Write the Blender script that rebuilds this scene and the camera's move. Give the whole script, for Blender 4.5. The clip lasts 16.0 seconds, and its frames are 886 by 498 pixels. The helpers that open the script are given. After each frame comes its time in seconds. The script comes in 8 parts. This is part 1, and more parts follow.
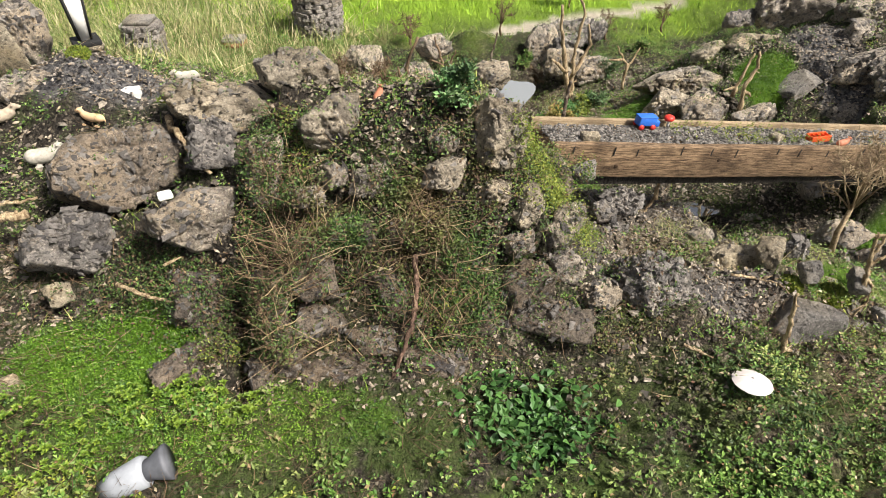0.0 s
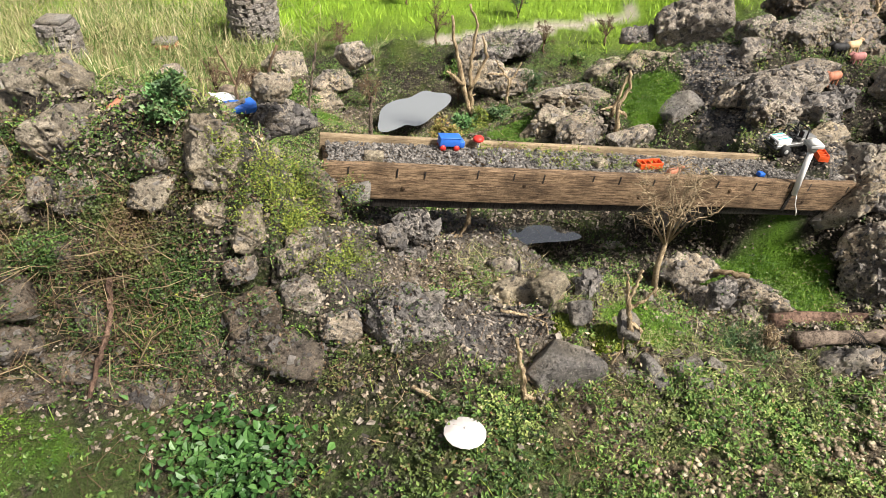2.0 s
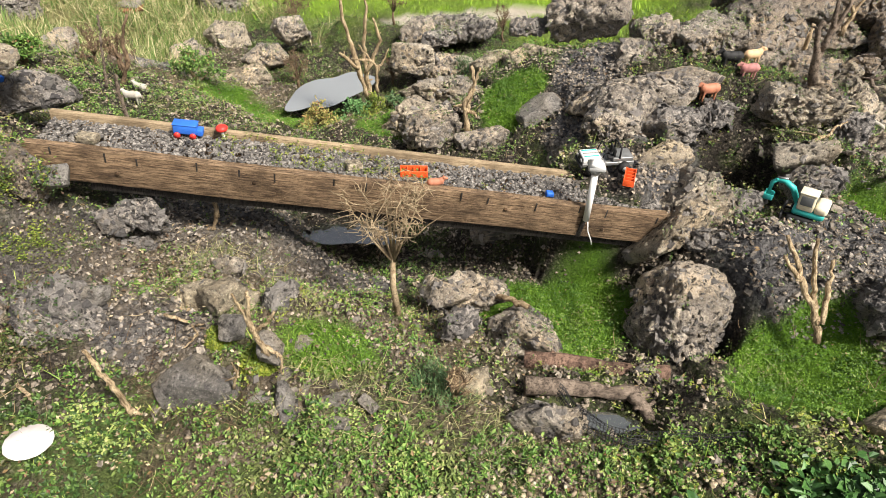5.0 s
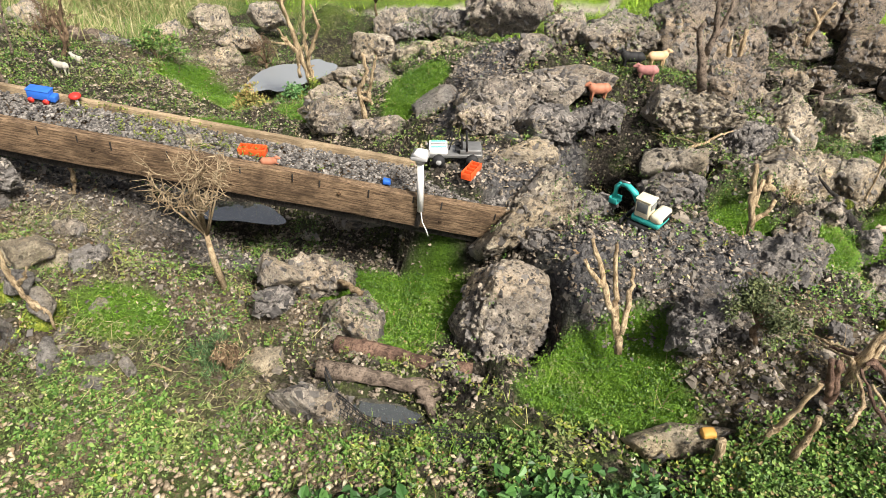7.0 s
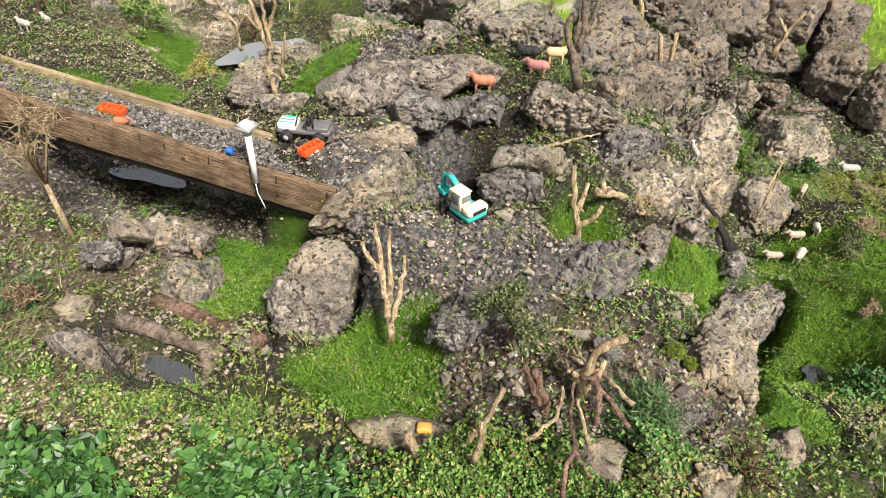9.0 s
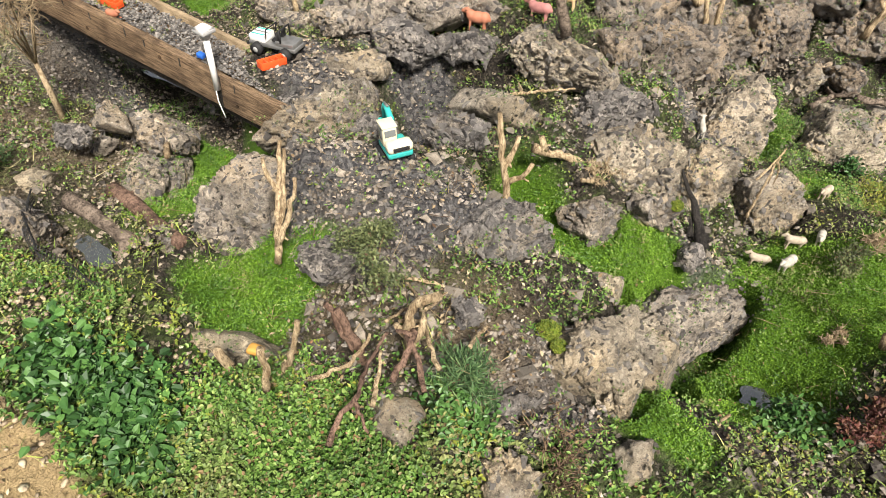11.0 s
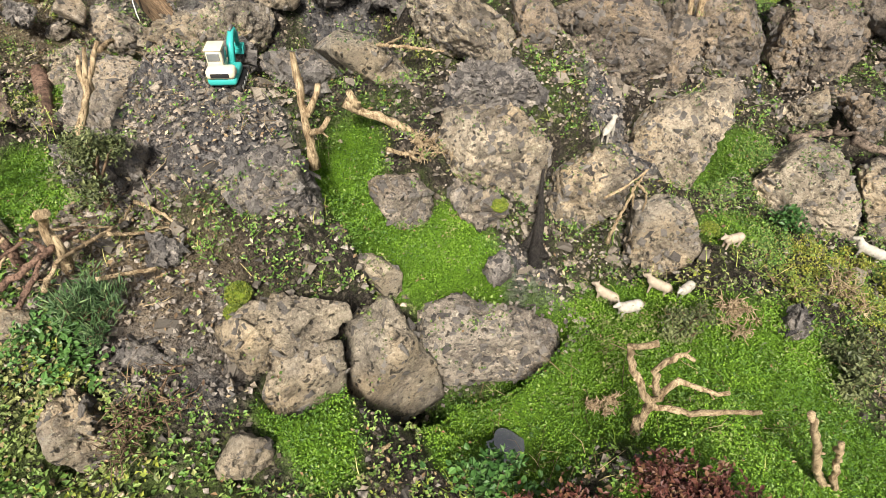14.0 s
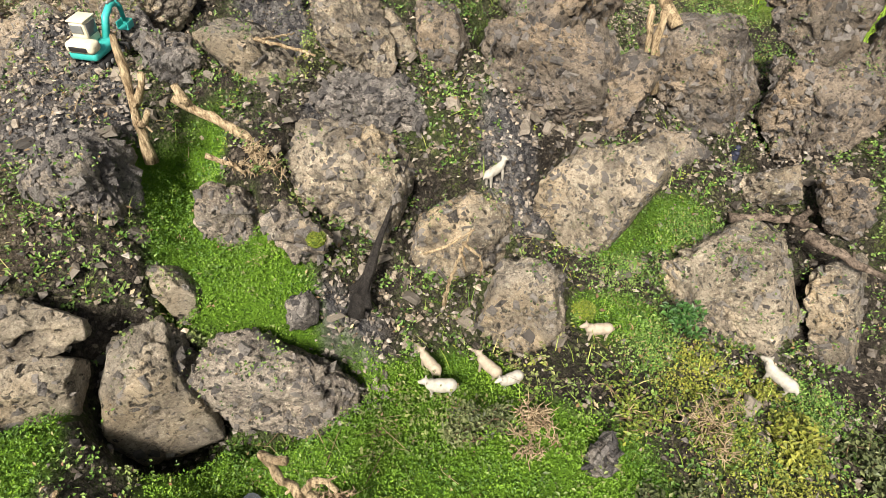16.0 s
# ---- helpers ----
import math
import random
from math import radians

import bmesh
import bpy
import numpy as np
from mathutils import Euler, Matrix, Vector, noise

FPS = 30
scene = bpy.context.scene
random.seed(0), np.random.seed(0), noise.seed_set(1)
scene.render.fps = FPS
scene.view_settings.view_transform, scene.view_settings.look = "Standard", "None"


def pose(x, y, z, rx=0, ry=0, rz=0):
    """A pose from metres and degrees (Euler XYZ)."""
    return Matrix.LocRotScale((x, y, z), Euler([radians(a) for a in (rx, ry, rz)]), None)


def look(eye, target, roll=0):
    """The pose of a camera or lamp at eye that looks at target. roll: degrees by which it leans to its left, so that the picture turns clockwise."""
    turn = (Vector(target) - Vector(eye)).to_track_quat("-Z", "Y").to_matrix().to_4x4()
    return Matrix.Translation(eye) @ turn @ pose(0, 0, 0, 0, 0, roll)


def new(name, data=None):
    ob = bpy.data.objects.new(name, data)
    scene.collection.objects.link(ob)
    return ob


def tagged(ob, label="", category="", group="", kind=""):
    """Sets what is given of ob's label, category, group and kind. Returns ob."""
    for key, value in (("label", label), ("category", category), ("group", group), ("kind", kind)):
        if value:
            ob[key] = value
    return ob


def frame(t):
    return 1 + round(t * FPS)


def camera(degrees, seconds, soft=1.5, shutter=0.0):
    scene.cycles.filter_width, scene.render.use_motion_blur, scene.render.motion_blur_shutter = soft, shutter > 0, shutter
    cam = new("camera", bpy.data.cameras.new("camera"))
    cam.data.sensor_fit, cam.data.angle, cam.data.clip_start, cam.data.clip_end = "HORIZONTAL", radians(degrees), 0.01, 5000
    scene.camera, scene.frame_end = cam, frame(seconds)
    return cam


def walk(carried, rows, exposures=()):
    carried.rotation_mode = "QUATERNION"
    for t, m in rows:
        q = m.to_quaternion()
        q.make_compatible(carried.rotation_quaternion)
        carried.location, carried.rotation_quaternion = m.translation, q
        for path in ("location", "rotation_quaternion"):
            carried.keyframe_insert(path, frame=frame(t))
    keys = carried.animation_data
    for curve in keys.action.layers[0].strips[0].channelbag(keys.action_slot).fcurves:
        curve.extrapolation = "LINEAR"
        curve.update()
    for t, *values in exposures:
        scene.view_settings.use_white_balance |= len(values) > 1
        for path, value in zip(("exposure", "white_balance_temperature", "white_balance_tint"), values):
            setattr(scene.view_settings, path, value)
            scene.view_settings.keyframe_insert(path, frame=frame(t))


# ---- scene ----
cam = camera(68.7, 16.0, 0.6)
METRES, EYE, TILT, LEAN, TURN = 7.0, 1.72, -39.5, 0.0, 0.0
ROWS = [
    (0.0, 0.0, 0.0, 0.0, 0.0, 0.0, -0.0),
    (0.5, 0.0373, 0.0022, 0.0021, 0.22, 0.29, -0.23),
    (1.0, 0.0722, 0.0128, 0.0051, 0.7, 0.34, -0.54),
    (1.5, 0.1043, 0.0202, 0.0085, 0.94, 0.44, -0.95),
    (2.0, 0.1364, 0.0234, 0.0132, 2.44, 0.41, -2.38),
    (2.5, 0.1623, 0.0318, 0.0183, 4.65, 0.31, -4.17),
    (3.0, 0.1863, 0.0472, 0.0252, 5.88, 0.07, -5.08),
    (3.5, 0.2146, 0.0582, 0.0305, 6.66, -0.74, -5.62),
    (4.0, 0.2532, 0.0615, 0.0378, 7.37, -1.43, -6.12),
    (6.5, 0.4121, 0.0899, 0.0572, 14.46, -2.86, -11.89),
    (7.0, 0.4445, 0.0999, 0.0607, 15.6, -3.14, -12.57),
    (7.5, 0.4738, 0.1098, 0.0695, 16.51, -3.36, -13.28),
    (8.0, 0.5105, 0.1203, 0.0784, 18.22, -3.89, -14.66),
    (8.5, 0.543, 0.1283, 0.083, 20.86, -4.56, -16.67),
    (9.0, 0.5716, 0.1449, 0.0899, 23.31, -5.52, -18.31),
    (9.5, 0.597, 0.1619, 0.0982, 25.74, -7.27, -19.91),
    (12.0, 0.6882, 0.2447, 0.1426, 46.33, -19.93, -30.65),
    (12.5, 0.7078, 0.2675, 0.1568, 50.22, -22.07, -32.34),
    (13.0, 0.7139, 0.2914, 0.1683, 53.32, -24.07, -33.41),
    (13.5, 0.7199, 0.3148, 0.1804, 55.41, -25.88, -34.0),
    (14.0, 0.7316, 0.334, 0.1956, 58.39, -28.12, -34.93),
    (14.5, 0.7327, 0.3554, 0.2089, 61.94, -30.35, -36.01),
    (15.0, 0.7309, 0.3817, 0.2255, 65.27, -32.51, -36.86),
    (15.5, 0.7274, 0.407, 0.2428, 68.58, -34.56, -37.39),
    (16.0, 0.7309, 0.4345, 0.2586, 75.12, -38.49, -38.62),
]
walk(cam, [(t, pose(0, 0, EYE, TILT, LEAN, TURN) @ pose(METRES * x, METRES * y, METRES * z, 90 + pitch, roll, yaw)) for t, x, y, z, yaw, pitch, roll in ROWS],
     [(0.0, 1.2, 6550.0, 12.0), (9.0, 1.17, 6550.0, 12.0), (16.0, 1.14, 6750.0, 12.0)])

# ---- light: an overcast sky with a broad, weak sun ----
SUN_UP, SUN_TURN = 50.0, 118.0
world = bpy.data.worlds.new("overcast_sky")
scene.world = world
world.use_nodes = True
wn, wl = world.node_tree.nodes, world.node_tree.links
sky = wn.new("ShaderNodeTexSky")
sky.sky_type = "NISHITA"
sky.sun_disc = False
sky.sun_elevation, sky.sun_rotation = radians(SUN_UP), radians(SUN_TURN)
sky.air_density, sky.dust_density, sky.ozone_density = 1.0, 4.0, 1.0
haze = wn.new("ShaderNodeHueSaturation")
haze.inputs["Saturation"].default_value = 0.35
wl.new(sky.outputs[0], haze.inputs["Color"])
wl.new(haze.outputs[0], wn["Background"].inputs["Color"])
wn["Background"].inputs["Strength"].default_value = 0.055
sun_data = bpy.data.lights.new("sun", "SUN")
sun_data.energy, sun_data.angle, sun_data.color = 3.8, radians(11), (1.0, 0.95, 0.86)
sun = new("sun", sun_data)
ST, SU = radians(SUN_TURN), radians(SUN_UP)
sun.matrix_world = look((math.sin(ST) * math.cos(SU) * 20, math.cos(ST) * math.cos(SU) * 20, math.sin(SU) * 20), (0, 0, 0))

# ---- tools ----
def lattice(ix, iy, iz, seed):
    h = (ix * 374761393 + iy * 668265263 + iz * 2147483647 + seed * 1274126177) & 0xFFFFFFFF
    h = ((h ^ (h >> 13)) * 1274126177) & 0xFFFFFFFF
    return ((h ^ (h >> 16)) & 0xFFFF) / 65535.0


def grain(p, scale, seed=0):
    """Smooth value noise in 0..1 at points p (n x 3)."""
    q = np.asarray(p, float) * scale
    b = np.floor(q).astype(np.int64)
    f = q - b
    f = f * f * (3 - 2 * f)
    out = 0
    for dx in (0, 1):
        wx = f[:, 0] if dx else 1 - f[:, 0]
        for dy in (0, 1):
            wy = f[:, 1] if dy else 1 - f[:, 1]
            for dz in (0, 1):
                wz = f[:, 2] if dz else 1 - f[:, 2]
                out = out + wx * wy * wz * lattice(b[:, 0] + dx, b[:, 1] + dy, b[:, 2] + dz, seed)
    return out


def fractal(p, scale, seed=0, octaves=4, fall=0.5):
    out, amp, total = 0, 1.0, 0.0
    for k in range(octaves):
        out = out + amp * (grain(p, scale * 2 ** k, seed + 17 * k) - 0.5)
        total += amp
        amp *= fall
    return out / total


def mesh_object(name, verts, faces, material, smooth=True, parent=None):
    me = bpy.data.meshes.new(name)
    verts = np.asarray(verts, np.float32)
    if isinstance(faces, np.ndarray):
        n, k = faces.shape
        me.vertices.add(len(verts))
        me.vertices.foreach_set("co", verts.ravel())
        me.loops.add(n * k)
        me.loops.foreach_set("vertex_index", faces.astype(np.int32).ravel())
        me.polygons.add(n)
        me.polygons.foreach_set("loop_start", np.arange(0, n * k, k, dtype=np.int32))
        me.update(calc_edges=True)
        me.validate()
    else:
        me.from_pydata(verts.tolist(), [], faces)
        me.update()
    me.polygons.foreach_set("use_smooth", [smooth] * len(me.polygons))
    me.materials.append(material)
    ob = new(name, me)
    if parent is not None:
        ob.parent = parent
    return ob


def part(name, bm, material, parent, label="", smooth=True):
    me = bpy.data.meshes.new(name)
    bm.to_mesh(me)
    bm.free()
    me.polygons.foreach_set("use_smooth", [smooth] * len(me.polygons))
    me.materials.append(material)
    ob = new(name, me)
    if parent is not None:
        ob.parent = parent
    if label:
        tagged(ob, label)
    return ob


def holder(name, m, label, category, group="", kind=""):
    ob = new(name)
    ob.empty_display_size = 0.05
    ob.matrix_world = m
    return tagged(ob, label, category, group, kind)


def box(bm, x, y, z, sx, sy, sz, bevel=0.0, m=None):
    """A box centred at x, y, z with full sizes, its edges rounded."""
    mat = Matrix.LocRotScale((x, y, z), None, (sx, sy, sz))
    if m is not None:
        mat = m @ mat
    made = bmesh.ops.create_cube(bm, size=1, matrix=mat)["verts"]
    if bevel:
        edges = {e for v in made for e in v.link_edges}
        bmesh.ops.bevel(bm, geom=list(edges), offset=bevel, segments=2, affect="EDGES", profile=0.5)


def tube(bm, pts, radii, sides=7):
    """A tapered tube through points."""
    pts = [Vector(p) for p in pts]
    rings = []
    side = None
    for i, p in enumerate(pts):
        way = (pts[min(i + 1, len(pts) - 1)] - pts[max(i - 1, 0)]).normalized()
        if side is None:
            side = way.orthogonal().normalized()
        side = (side - way * side.dot(way)).normalized()
        over = way.cross(side)
        rings.append([bm.verts.new(p + (side * math.cos(a) + over * math.sin(a)) * radii[i])
                      for a in (2 * math.pi * k / sides for k in range(sides))])
    for a, b in zip(rings, rings[1:]):
        for k in range(sides):
            bm.faces.new((a[k], a[(k + 1) % sides], b[(k + 1) % sides], b[k]))
    bm.faces.new(rings[0][::-1])
    bm.faces.new(rings[-1])


def ball(bm, x, y, z, sx, sy, sz, m=None, subdivisions=2):
    mat = Matrix.LocRotScale((x, y, z), None, (sx, sy, sz))
    if m is not None:
        mat = m @ mat
    return bmesh.ops.create_icosphere(bm, subdivisions=subdivisions, radius=1, matrix=mat)["verts"]


def rod(bm, p, q, r0, r1=None, sides=10):
    tube(bm, [p, q], [r0, r0 if r1 is None else r1], sides)


# ---- materials ----
class Nodes:
    def __init__(self, name):
        self.mat = bpy.data.materials.new(name)
        self.mat.use_nodes = True
        self.t = self.mat.node_tree
        self.n, self.l = self.t.nodes, self.t.links
        self.bsdf = self.n["Principled BSDF"]
        self.co = self.n.new("ShaderNodeTexCoord").outputs["Object"]

    def put(self, socket, value):
        if hasattr(value, "is_linked"):
            self.l.new(value, socket)
        else:
            socket.default_value = value

    def noise(self, scale, detail=6, rough=0.6, co=None):
        k = self.n.new("ShaderNodeTexNoise")
        self.l.new(co or self.co, k.inputs["Vector"])
        k.inputs["Scale"].default_value, k.inputs["Detail"].default_value, k.inputs["Roughness"].default_value = scale, detail, rough
        return k.outputs["Fac"]

    def cells(self, scale, feature="F1", co=None, out="Distance", jitter=1.0):
        k = self.n.new("ShaderNodeTexVoronoi")
        k.feature = feature
        self.l.new(co or self.co, k.inputs["Vector"])
        k.inputs["Scale"].default_value = scale
        k.inputs["Randomness"].default_value = jitter
        return k.outputs[out]

    def ramp(self, fac, stops):
        k = self.n.new("ShaderNodeValToRGB")
        self.l.new(fac, k.inputs["Fac"])
        while len(k.color_ramp.elements) < len(stops):
            k.color_ramp.elements.new(0.5)
        for e, (p, c) in zip(k.color_ramp.elements, stops):
            e.position = p
            e.color = (*c, 1) if isinstance(c, tuple) else (c, c, c, 1)
        return k.outputs["Color"]

    def mix(self, fac, a, b, how="MIX"):
        k = self.n.new("ShaderNodeMix")
        k.data_type, k.blend_type = "RGBA", how
        self.put(k.inputs["Factor"], fac)
        self.put(k.inputs["A"], (*a, 1) if isinstance(a, tuple) else a)
        self.put(k.inputs["B"], (*b, 1) if isinstance(b, tuple) else b)
        return k.outputs["Result"]

    def maths(self, how, a, b=0.0):
        k = self.n.new("ShaderNodeMath")
        k.operation = how
        self.put(k.inputs[0], a)
        self.put(k.inputs[1], b)
        return k.outputs[0]

    def bump(self, height, strength=0.5, distance=0.01, under=None):
        k = self.n.new("ShaderNodeBump")
        k.inputs["Strength"].default_value, k.inputs["Distance"].default_value = strength, distance
        self.l.new(height, k.inputs["Height"])
        if under is not None:
            self.l.new(under, k.inputs["Normal"])
        return k.outputs["Normal"]

    def attribute(self, name):
        k = self.n.new("ShaderNodeAttribute")
        k.attribute_name = name
        return k

    def split(self, colour):
        k = self.n.new("ShaderNodeSeparateColor")
        self.l.new(colour, k.inputs[0])
        return k.outputs

    def random(self, island=False):
        if island:
            return self.n.new("ShaderNodeNewGeometry").outputs["Random Per Island"]
        return self.n.new("ShaderNodeObjectInfo").outputs["Random"]

    def done(self, colour, rough=0.8, normal=None, metal=0.0, spec=0.3):
        self.put(self.bsdf.inputs["Base Color"], (*colour, 1) if isinstance(colour, tuple) else colour)
        self.put(self.bsdf.inputs["Roughness"], rough)
        self.bsdf.inputs["Metallic"].default_value = metal
        self.bsdf.inputs["Specular IOR Level"].default_value = spec
        if normal is not None:
            self.l.new(normal, self.bsdf.inputs["Normal"])
        return self.mat


def rock_material(name, dark, light, chips, pits=1.0, rough=0.85):
    """Cemented rubble: blotchy paste, grit, cracks, pits and embedded angular chips; shade in pits and hollows is put
    into the colour.
    """
    k = Nodes(name)
    where = k.n.new("ShaderNodeVectorMath")
    where.operation = "ADD"
    k.l.new(k.co, where.inputs[0])
    k.l.new(k.random(), where.inputs[1])
    warp = k.n.new("ShaderNodeTexNoise")
    warp.inputs["Scale"].default_value, warp.inputs["Detail"].default_value = 24, 3
    k.l.new(where.outputs[0], warp.inputs["Vector"])
    push = k.n.new("ShaderNodeVectorMath")
    push.operation = "MULTIPLY_ADD"
    k.l.new(warp.outputs["Color"], push.inputs[0])
    push.inputs[1].default_value = (0.05, 0.05, 0.05)
    k.l.new(where.outputs[0], push.inputs[2])
    co, bent = where.outputs[0], push.outputs[0]
    tone = k.random()
    big = k.noise(5, 6, 0.7, co)
    grit = k.noise(130, 8, 0.8, co)
    mid = k.noise(38, 8, 0.75, bent)
    c = k.mix(k.ramp(big, [(0.36, 0.0), (0.62, 1.0)]), dark, light)
    c = k.mix(k.ramp(tone, [(0.0, 0.0), (0.5, 0.0), (1.0, 0.45)]), c, (0.23, 0.215, 0.195))
    c = k.mix(k.ramp(k.noise(2.8, 4, 0.6, co), [(0.46, 0.0), (0.62, 0.6)]), c, tuple(v * m for v, m in zip(light, (1.10, 0.98, 0.77))))
    # bump lows painted dark and highs pale, since soft light shows little relief
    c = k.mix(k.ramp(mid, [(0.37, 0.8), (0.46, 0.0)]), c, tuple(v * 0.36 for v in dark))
    c = k.mix(k.ramp(mid, [(0.55, 0.0), (0.68, 0.7)]), c, tuple(min(0.8, v * 1.4) for v in light))
    cell = k.split(k.cells(75, "F1", bent, "Color"))
    edge = k.cells(75, "DISTANCE_TO_EDGE", bent)
    chip = k.maths("MULTIPLY", k.maths("GREATER_THAN", cell[0], 1 - chips), k.ramp(edge, [(0.08, 0.0), (0.14, 1.0)]))
    stone = k.mix(cell[1], (0.05, 0.05, 0.055), tuple(v * 1.1 for v in light))
    c = k.mix(k.maths("MULTIPLY", chip, 0.7), c, stone)
    # pits go near-black in the colour, standing in for the shade inside them
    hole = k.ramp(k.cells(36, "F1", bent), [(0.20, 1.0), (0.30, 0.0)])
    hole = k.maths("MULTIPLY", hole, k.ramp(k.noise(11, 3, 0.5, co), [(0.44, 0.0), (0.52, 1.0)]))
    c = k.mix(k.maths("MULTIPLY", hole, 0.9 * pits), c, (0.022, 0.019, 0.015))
    # the grit's hollows and tops get painted shade and light as well
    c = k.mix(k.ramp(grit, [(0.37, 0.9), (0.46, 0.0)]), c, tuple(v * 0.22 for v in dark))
    c = k.mix(k.ramp(grit, [(0.55, 0.0), (0.66, 0.8)]), c, tuple(min(0.85, v * 1.65) for v in light))
    stain = k.noise(3.1, 5, 0.65, co)
    c = k.mix(k.maths("MULTIPLY", k.ramp(stain, [(0.50, 0.0), (0.64, 1.0)]), 0.55), c, (0.055, 0.05, 0.043))
    lichen = k.noise(15, 5, 0.7, co)
    c = k.mix(k.maths("MULTIPLY", k.ramp(lichen, [(0.60, 0.0), (0.70, 1.0)]), 0.3), c, (0.12, 0.14, 0.05))
    c = k.mix(1.0, c, k.ramp(k.attribute("plate").outputs["Fac"], [(0.0, 1.0), (0.002, (0.42, 0.42, 0.44)), (0.3, 0.8), (0.7, 1.0), (1.0, (1.3, 1.27, 1.2))]), "MULTIPLY")
    inset = k.attribute("chip").outputs["Fac"]
    slate = k.mix(k.ramp(inset, [(0.1, 0.0), (0.55, 0.45), (1.0, 1.0)]), (0.07, 0.066, 0.066), (0.38, 0.35, 0.315))
    slate = k.mix(k.maths("MULTIPLY", grit, 0.5), slate, tuple(v * 0.6 for v in dark))
    c = k.mix(k.maths("GREATER_THAN", inset, 0.05), c, slate)
    n = k.bump(mid, 0.7, 0.014)
    n = k.bump(grit, 1.0, 0.012, n)
    n = k.bump(chip, 0.8, 0.007, n)
    n = k.bump(k.maths("SUBTRACT", 1.0, hole), 1.0, 0.014, n)
    return k.done(c, k.ramp(big, [(0.3, 0.55), (0.7, rough)]), n, spec=0.35)


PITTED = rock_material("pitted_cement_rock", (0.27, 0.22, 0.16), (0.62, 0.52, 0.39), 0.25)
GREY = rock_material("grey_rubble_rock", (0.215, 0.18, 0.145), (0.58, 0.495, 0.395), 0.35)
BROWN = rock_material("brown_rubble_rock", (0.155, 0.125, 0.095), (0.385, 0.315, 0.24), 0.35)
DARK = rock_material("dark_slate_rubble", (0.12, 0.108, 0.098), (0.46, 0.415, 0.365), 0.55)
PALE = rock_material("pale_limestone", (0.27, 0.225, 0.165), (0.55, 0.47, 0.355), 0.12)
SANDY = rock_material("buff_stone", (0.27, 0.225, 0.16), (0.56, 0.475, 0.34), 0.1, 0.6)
# brown-tan bank stones; the shade of plants is put into this darker colour
SHADED = rock_material("shaded_brown_rock", (0.085, 0.066, 0.048), (0.25, 0.20, 0.15), 0.25)
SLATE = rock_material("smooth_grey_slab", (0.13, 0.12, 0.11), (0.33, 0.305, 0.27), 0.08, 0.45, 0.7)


def wood_material(name, dark, light, stretch=(1, 1, 1), rough=0.75, bumps=0.5, cracks=0.6):
    k = Nodes(name)
    m = k.n.new("ShaderNodeMapping")
    m.inputs["Scale"].default_value = stretch
    k.l.new(k.co, m.inputs["Vector"])
    v = m.outputs[0]
    a = k.noise(28, 7, 0.7, v)
    b = k.noise(7, 4, 0.6)
    fine = k.noise(110, 5, 0.7, v)
    c = k.mix(k.ramp(a, [(0.38, 0.0), (0.60, 1.0)]), dark, light)
    c = k.mix(k.ramp(b, [(0.46, 0.0), (0.66, 0.65)]), c, tuple(x * 0.5 for x in dark))
    c = k.mix(k.ramp(fine, [(0.36, cracks), (0.48, 0.0)]), c, tuple(x * 0.3 for x in dark))
    n = k.bump(a, bumps, 0.010)
    n = k.bump(fine, bumps, 0.006, n)
    return k.done(c, rough, n, spec=0.25)


PLANK = wood_material("weathered_softwood", (0.075, 0.046, 0.026), (0.36, 0.245, 0.145), (0.45, 6, 6), 0.75, 0.8, 0.8)
RAIL = wood_material("pale_softwood", (0.24, 0.17, 0.10), (0.45, 0.35, 0.22), (0.55, 9, 9), 0.7)
BARK = wood_material("grey_brown_bark", (0.065, 0.048, 0.036), (0.30, 0.235, 0.18), (1.4, 1.4, 1.4), 0.85, 1.0)
DRIFT = wood_material("bleached_driftwood", (0.21, 0.14, 0.075), (0.64, 0.50, 0.31), (2.6, 2.6, 0.6), 0.75, 0.9)
REDWOOD = wood_material("reddish_dead_wood", (0.085, 0.05, 0.036), (0.30, 0.19, 0.135), (1.6, 1.6, 0.9), 0.8, 1.0)
BLACKWOOD = wood_material("blackened_wood", (0.012, 0.011, 0.010), (0.06, 0.052, 0.045), (6, 6, 1), 0.6, 0.9)
TWIG = wood_material("brown_twig", (0.085, 0.055, 0.035), (0.24, 0.165, 0.10), (1, 1, 1), 0.8)


def plain(name, colour, rough=0.5, metal=0.0, vary=0.12, scale=30):
    k = Nodes(name)
    a = k.noise(scale, 4, 0.6)
    c = k.mix(k.ramp(a, [(0.3, 0.0), (0.75, 1.0)]), colour, tuple(v * (1 - vary * 2) for v in colour))
    return k.done(c, rough, k.bump(a, 0.08, 0.002), metal)


def leaf_material(name, stops, rough=0.55, depth=0.45):
    """Leaves that differ one from the next."""
    k = Nodes(name)
    c = k.ramp(k.random(True), stops)
    c = k.mix(k.ramp(k.noise(4, 5, 0.65), [(0.36, depth), (0.58, 0.0)]), c, stops[0][1])
    c = k.mix(k.ramp(k.noise(2.3, 4, 0.6), [(0.52, 0.0), (0.68, 0.5)]), c, stops[-1][1] if stops[-1][1][1] > stops[-1][1][0] * 0.9 else stops[-2][1])
    m = k.done(c, rough, spec=0.35)
    k.bsdf.inputs["Subsurface Weight"].default_value = 0.0
    k.bsdf.inputs["Transmission Weight"].default_value = 0.0
    return m

# ---- the broken blocks: kind, centre, tilt, turn, depth and sides ----
BLOCKS = []


def block_stone(*stone):
    BLOCKS.append(stone)


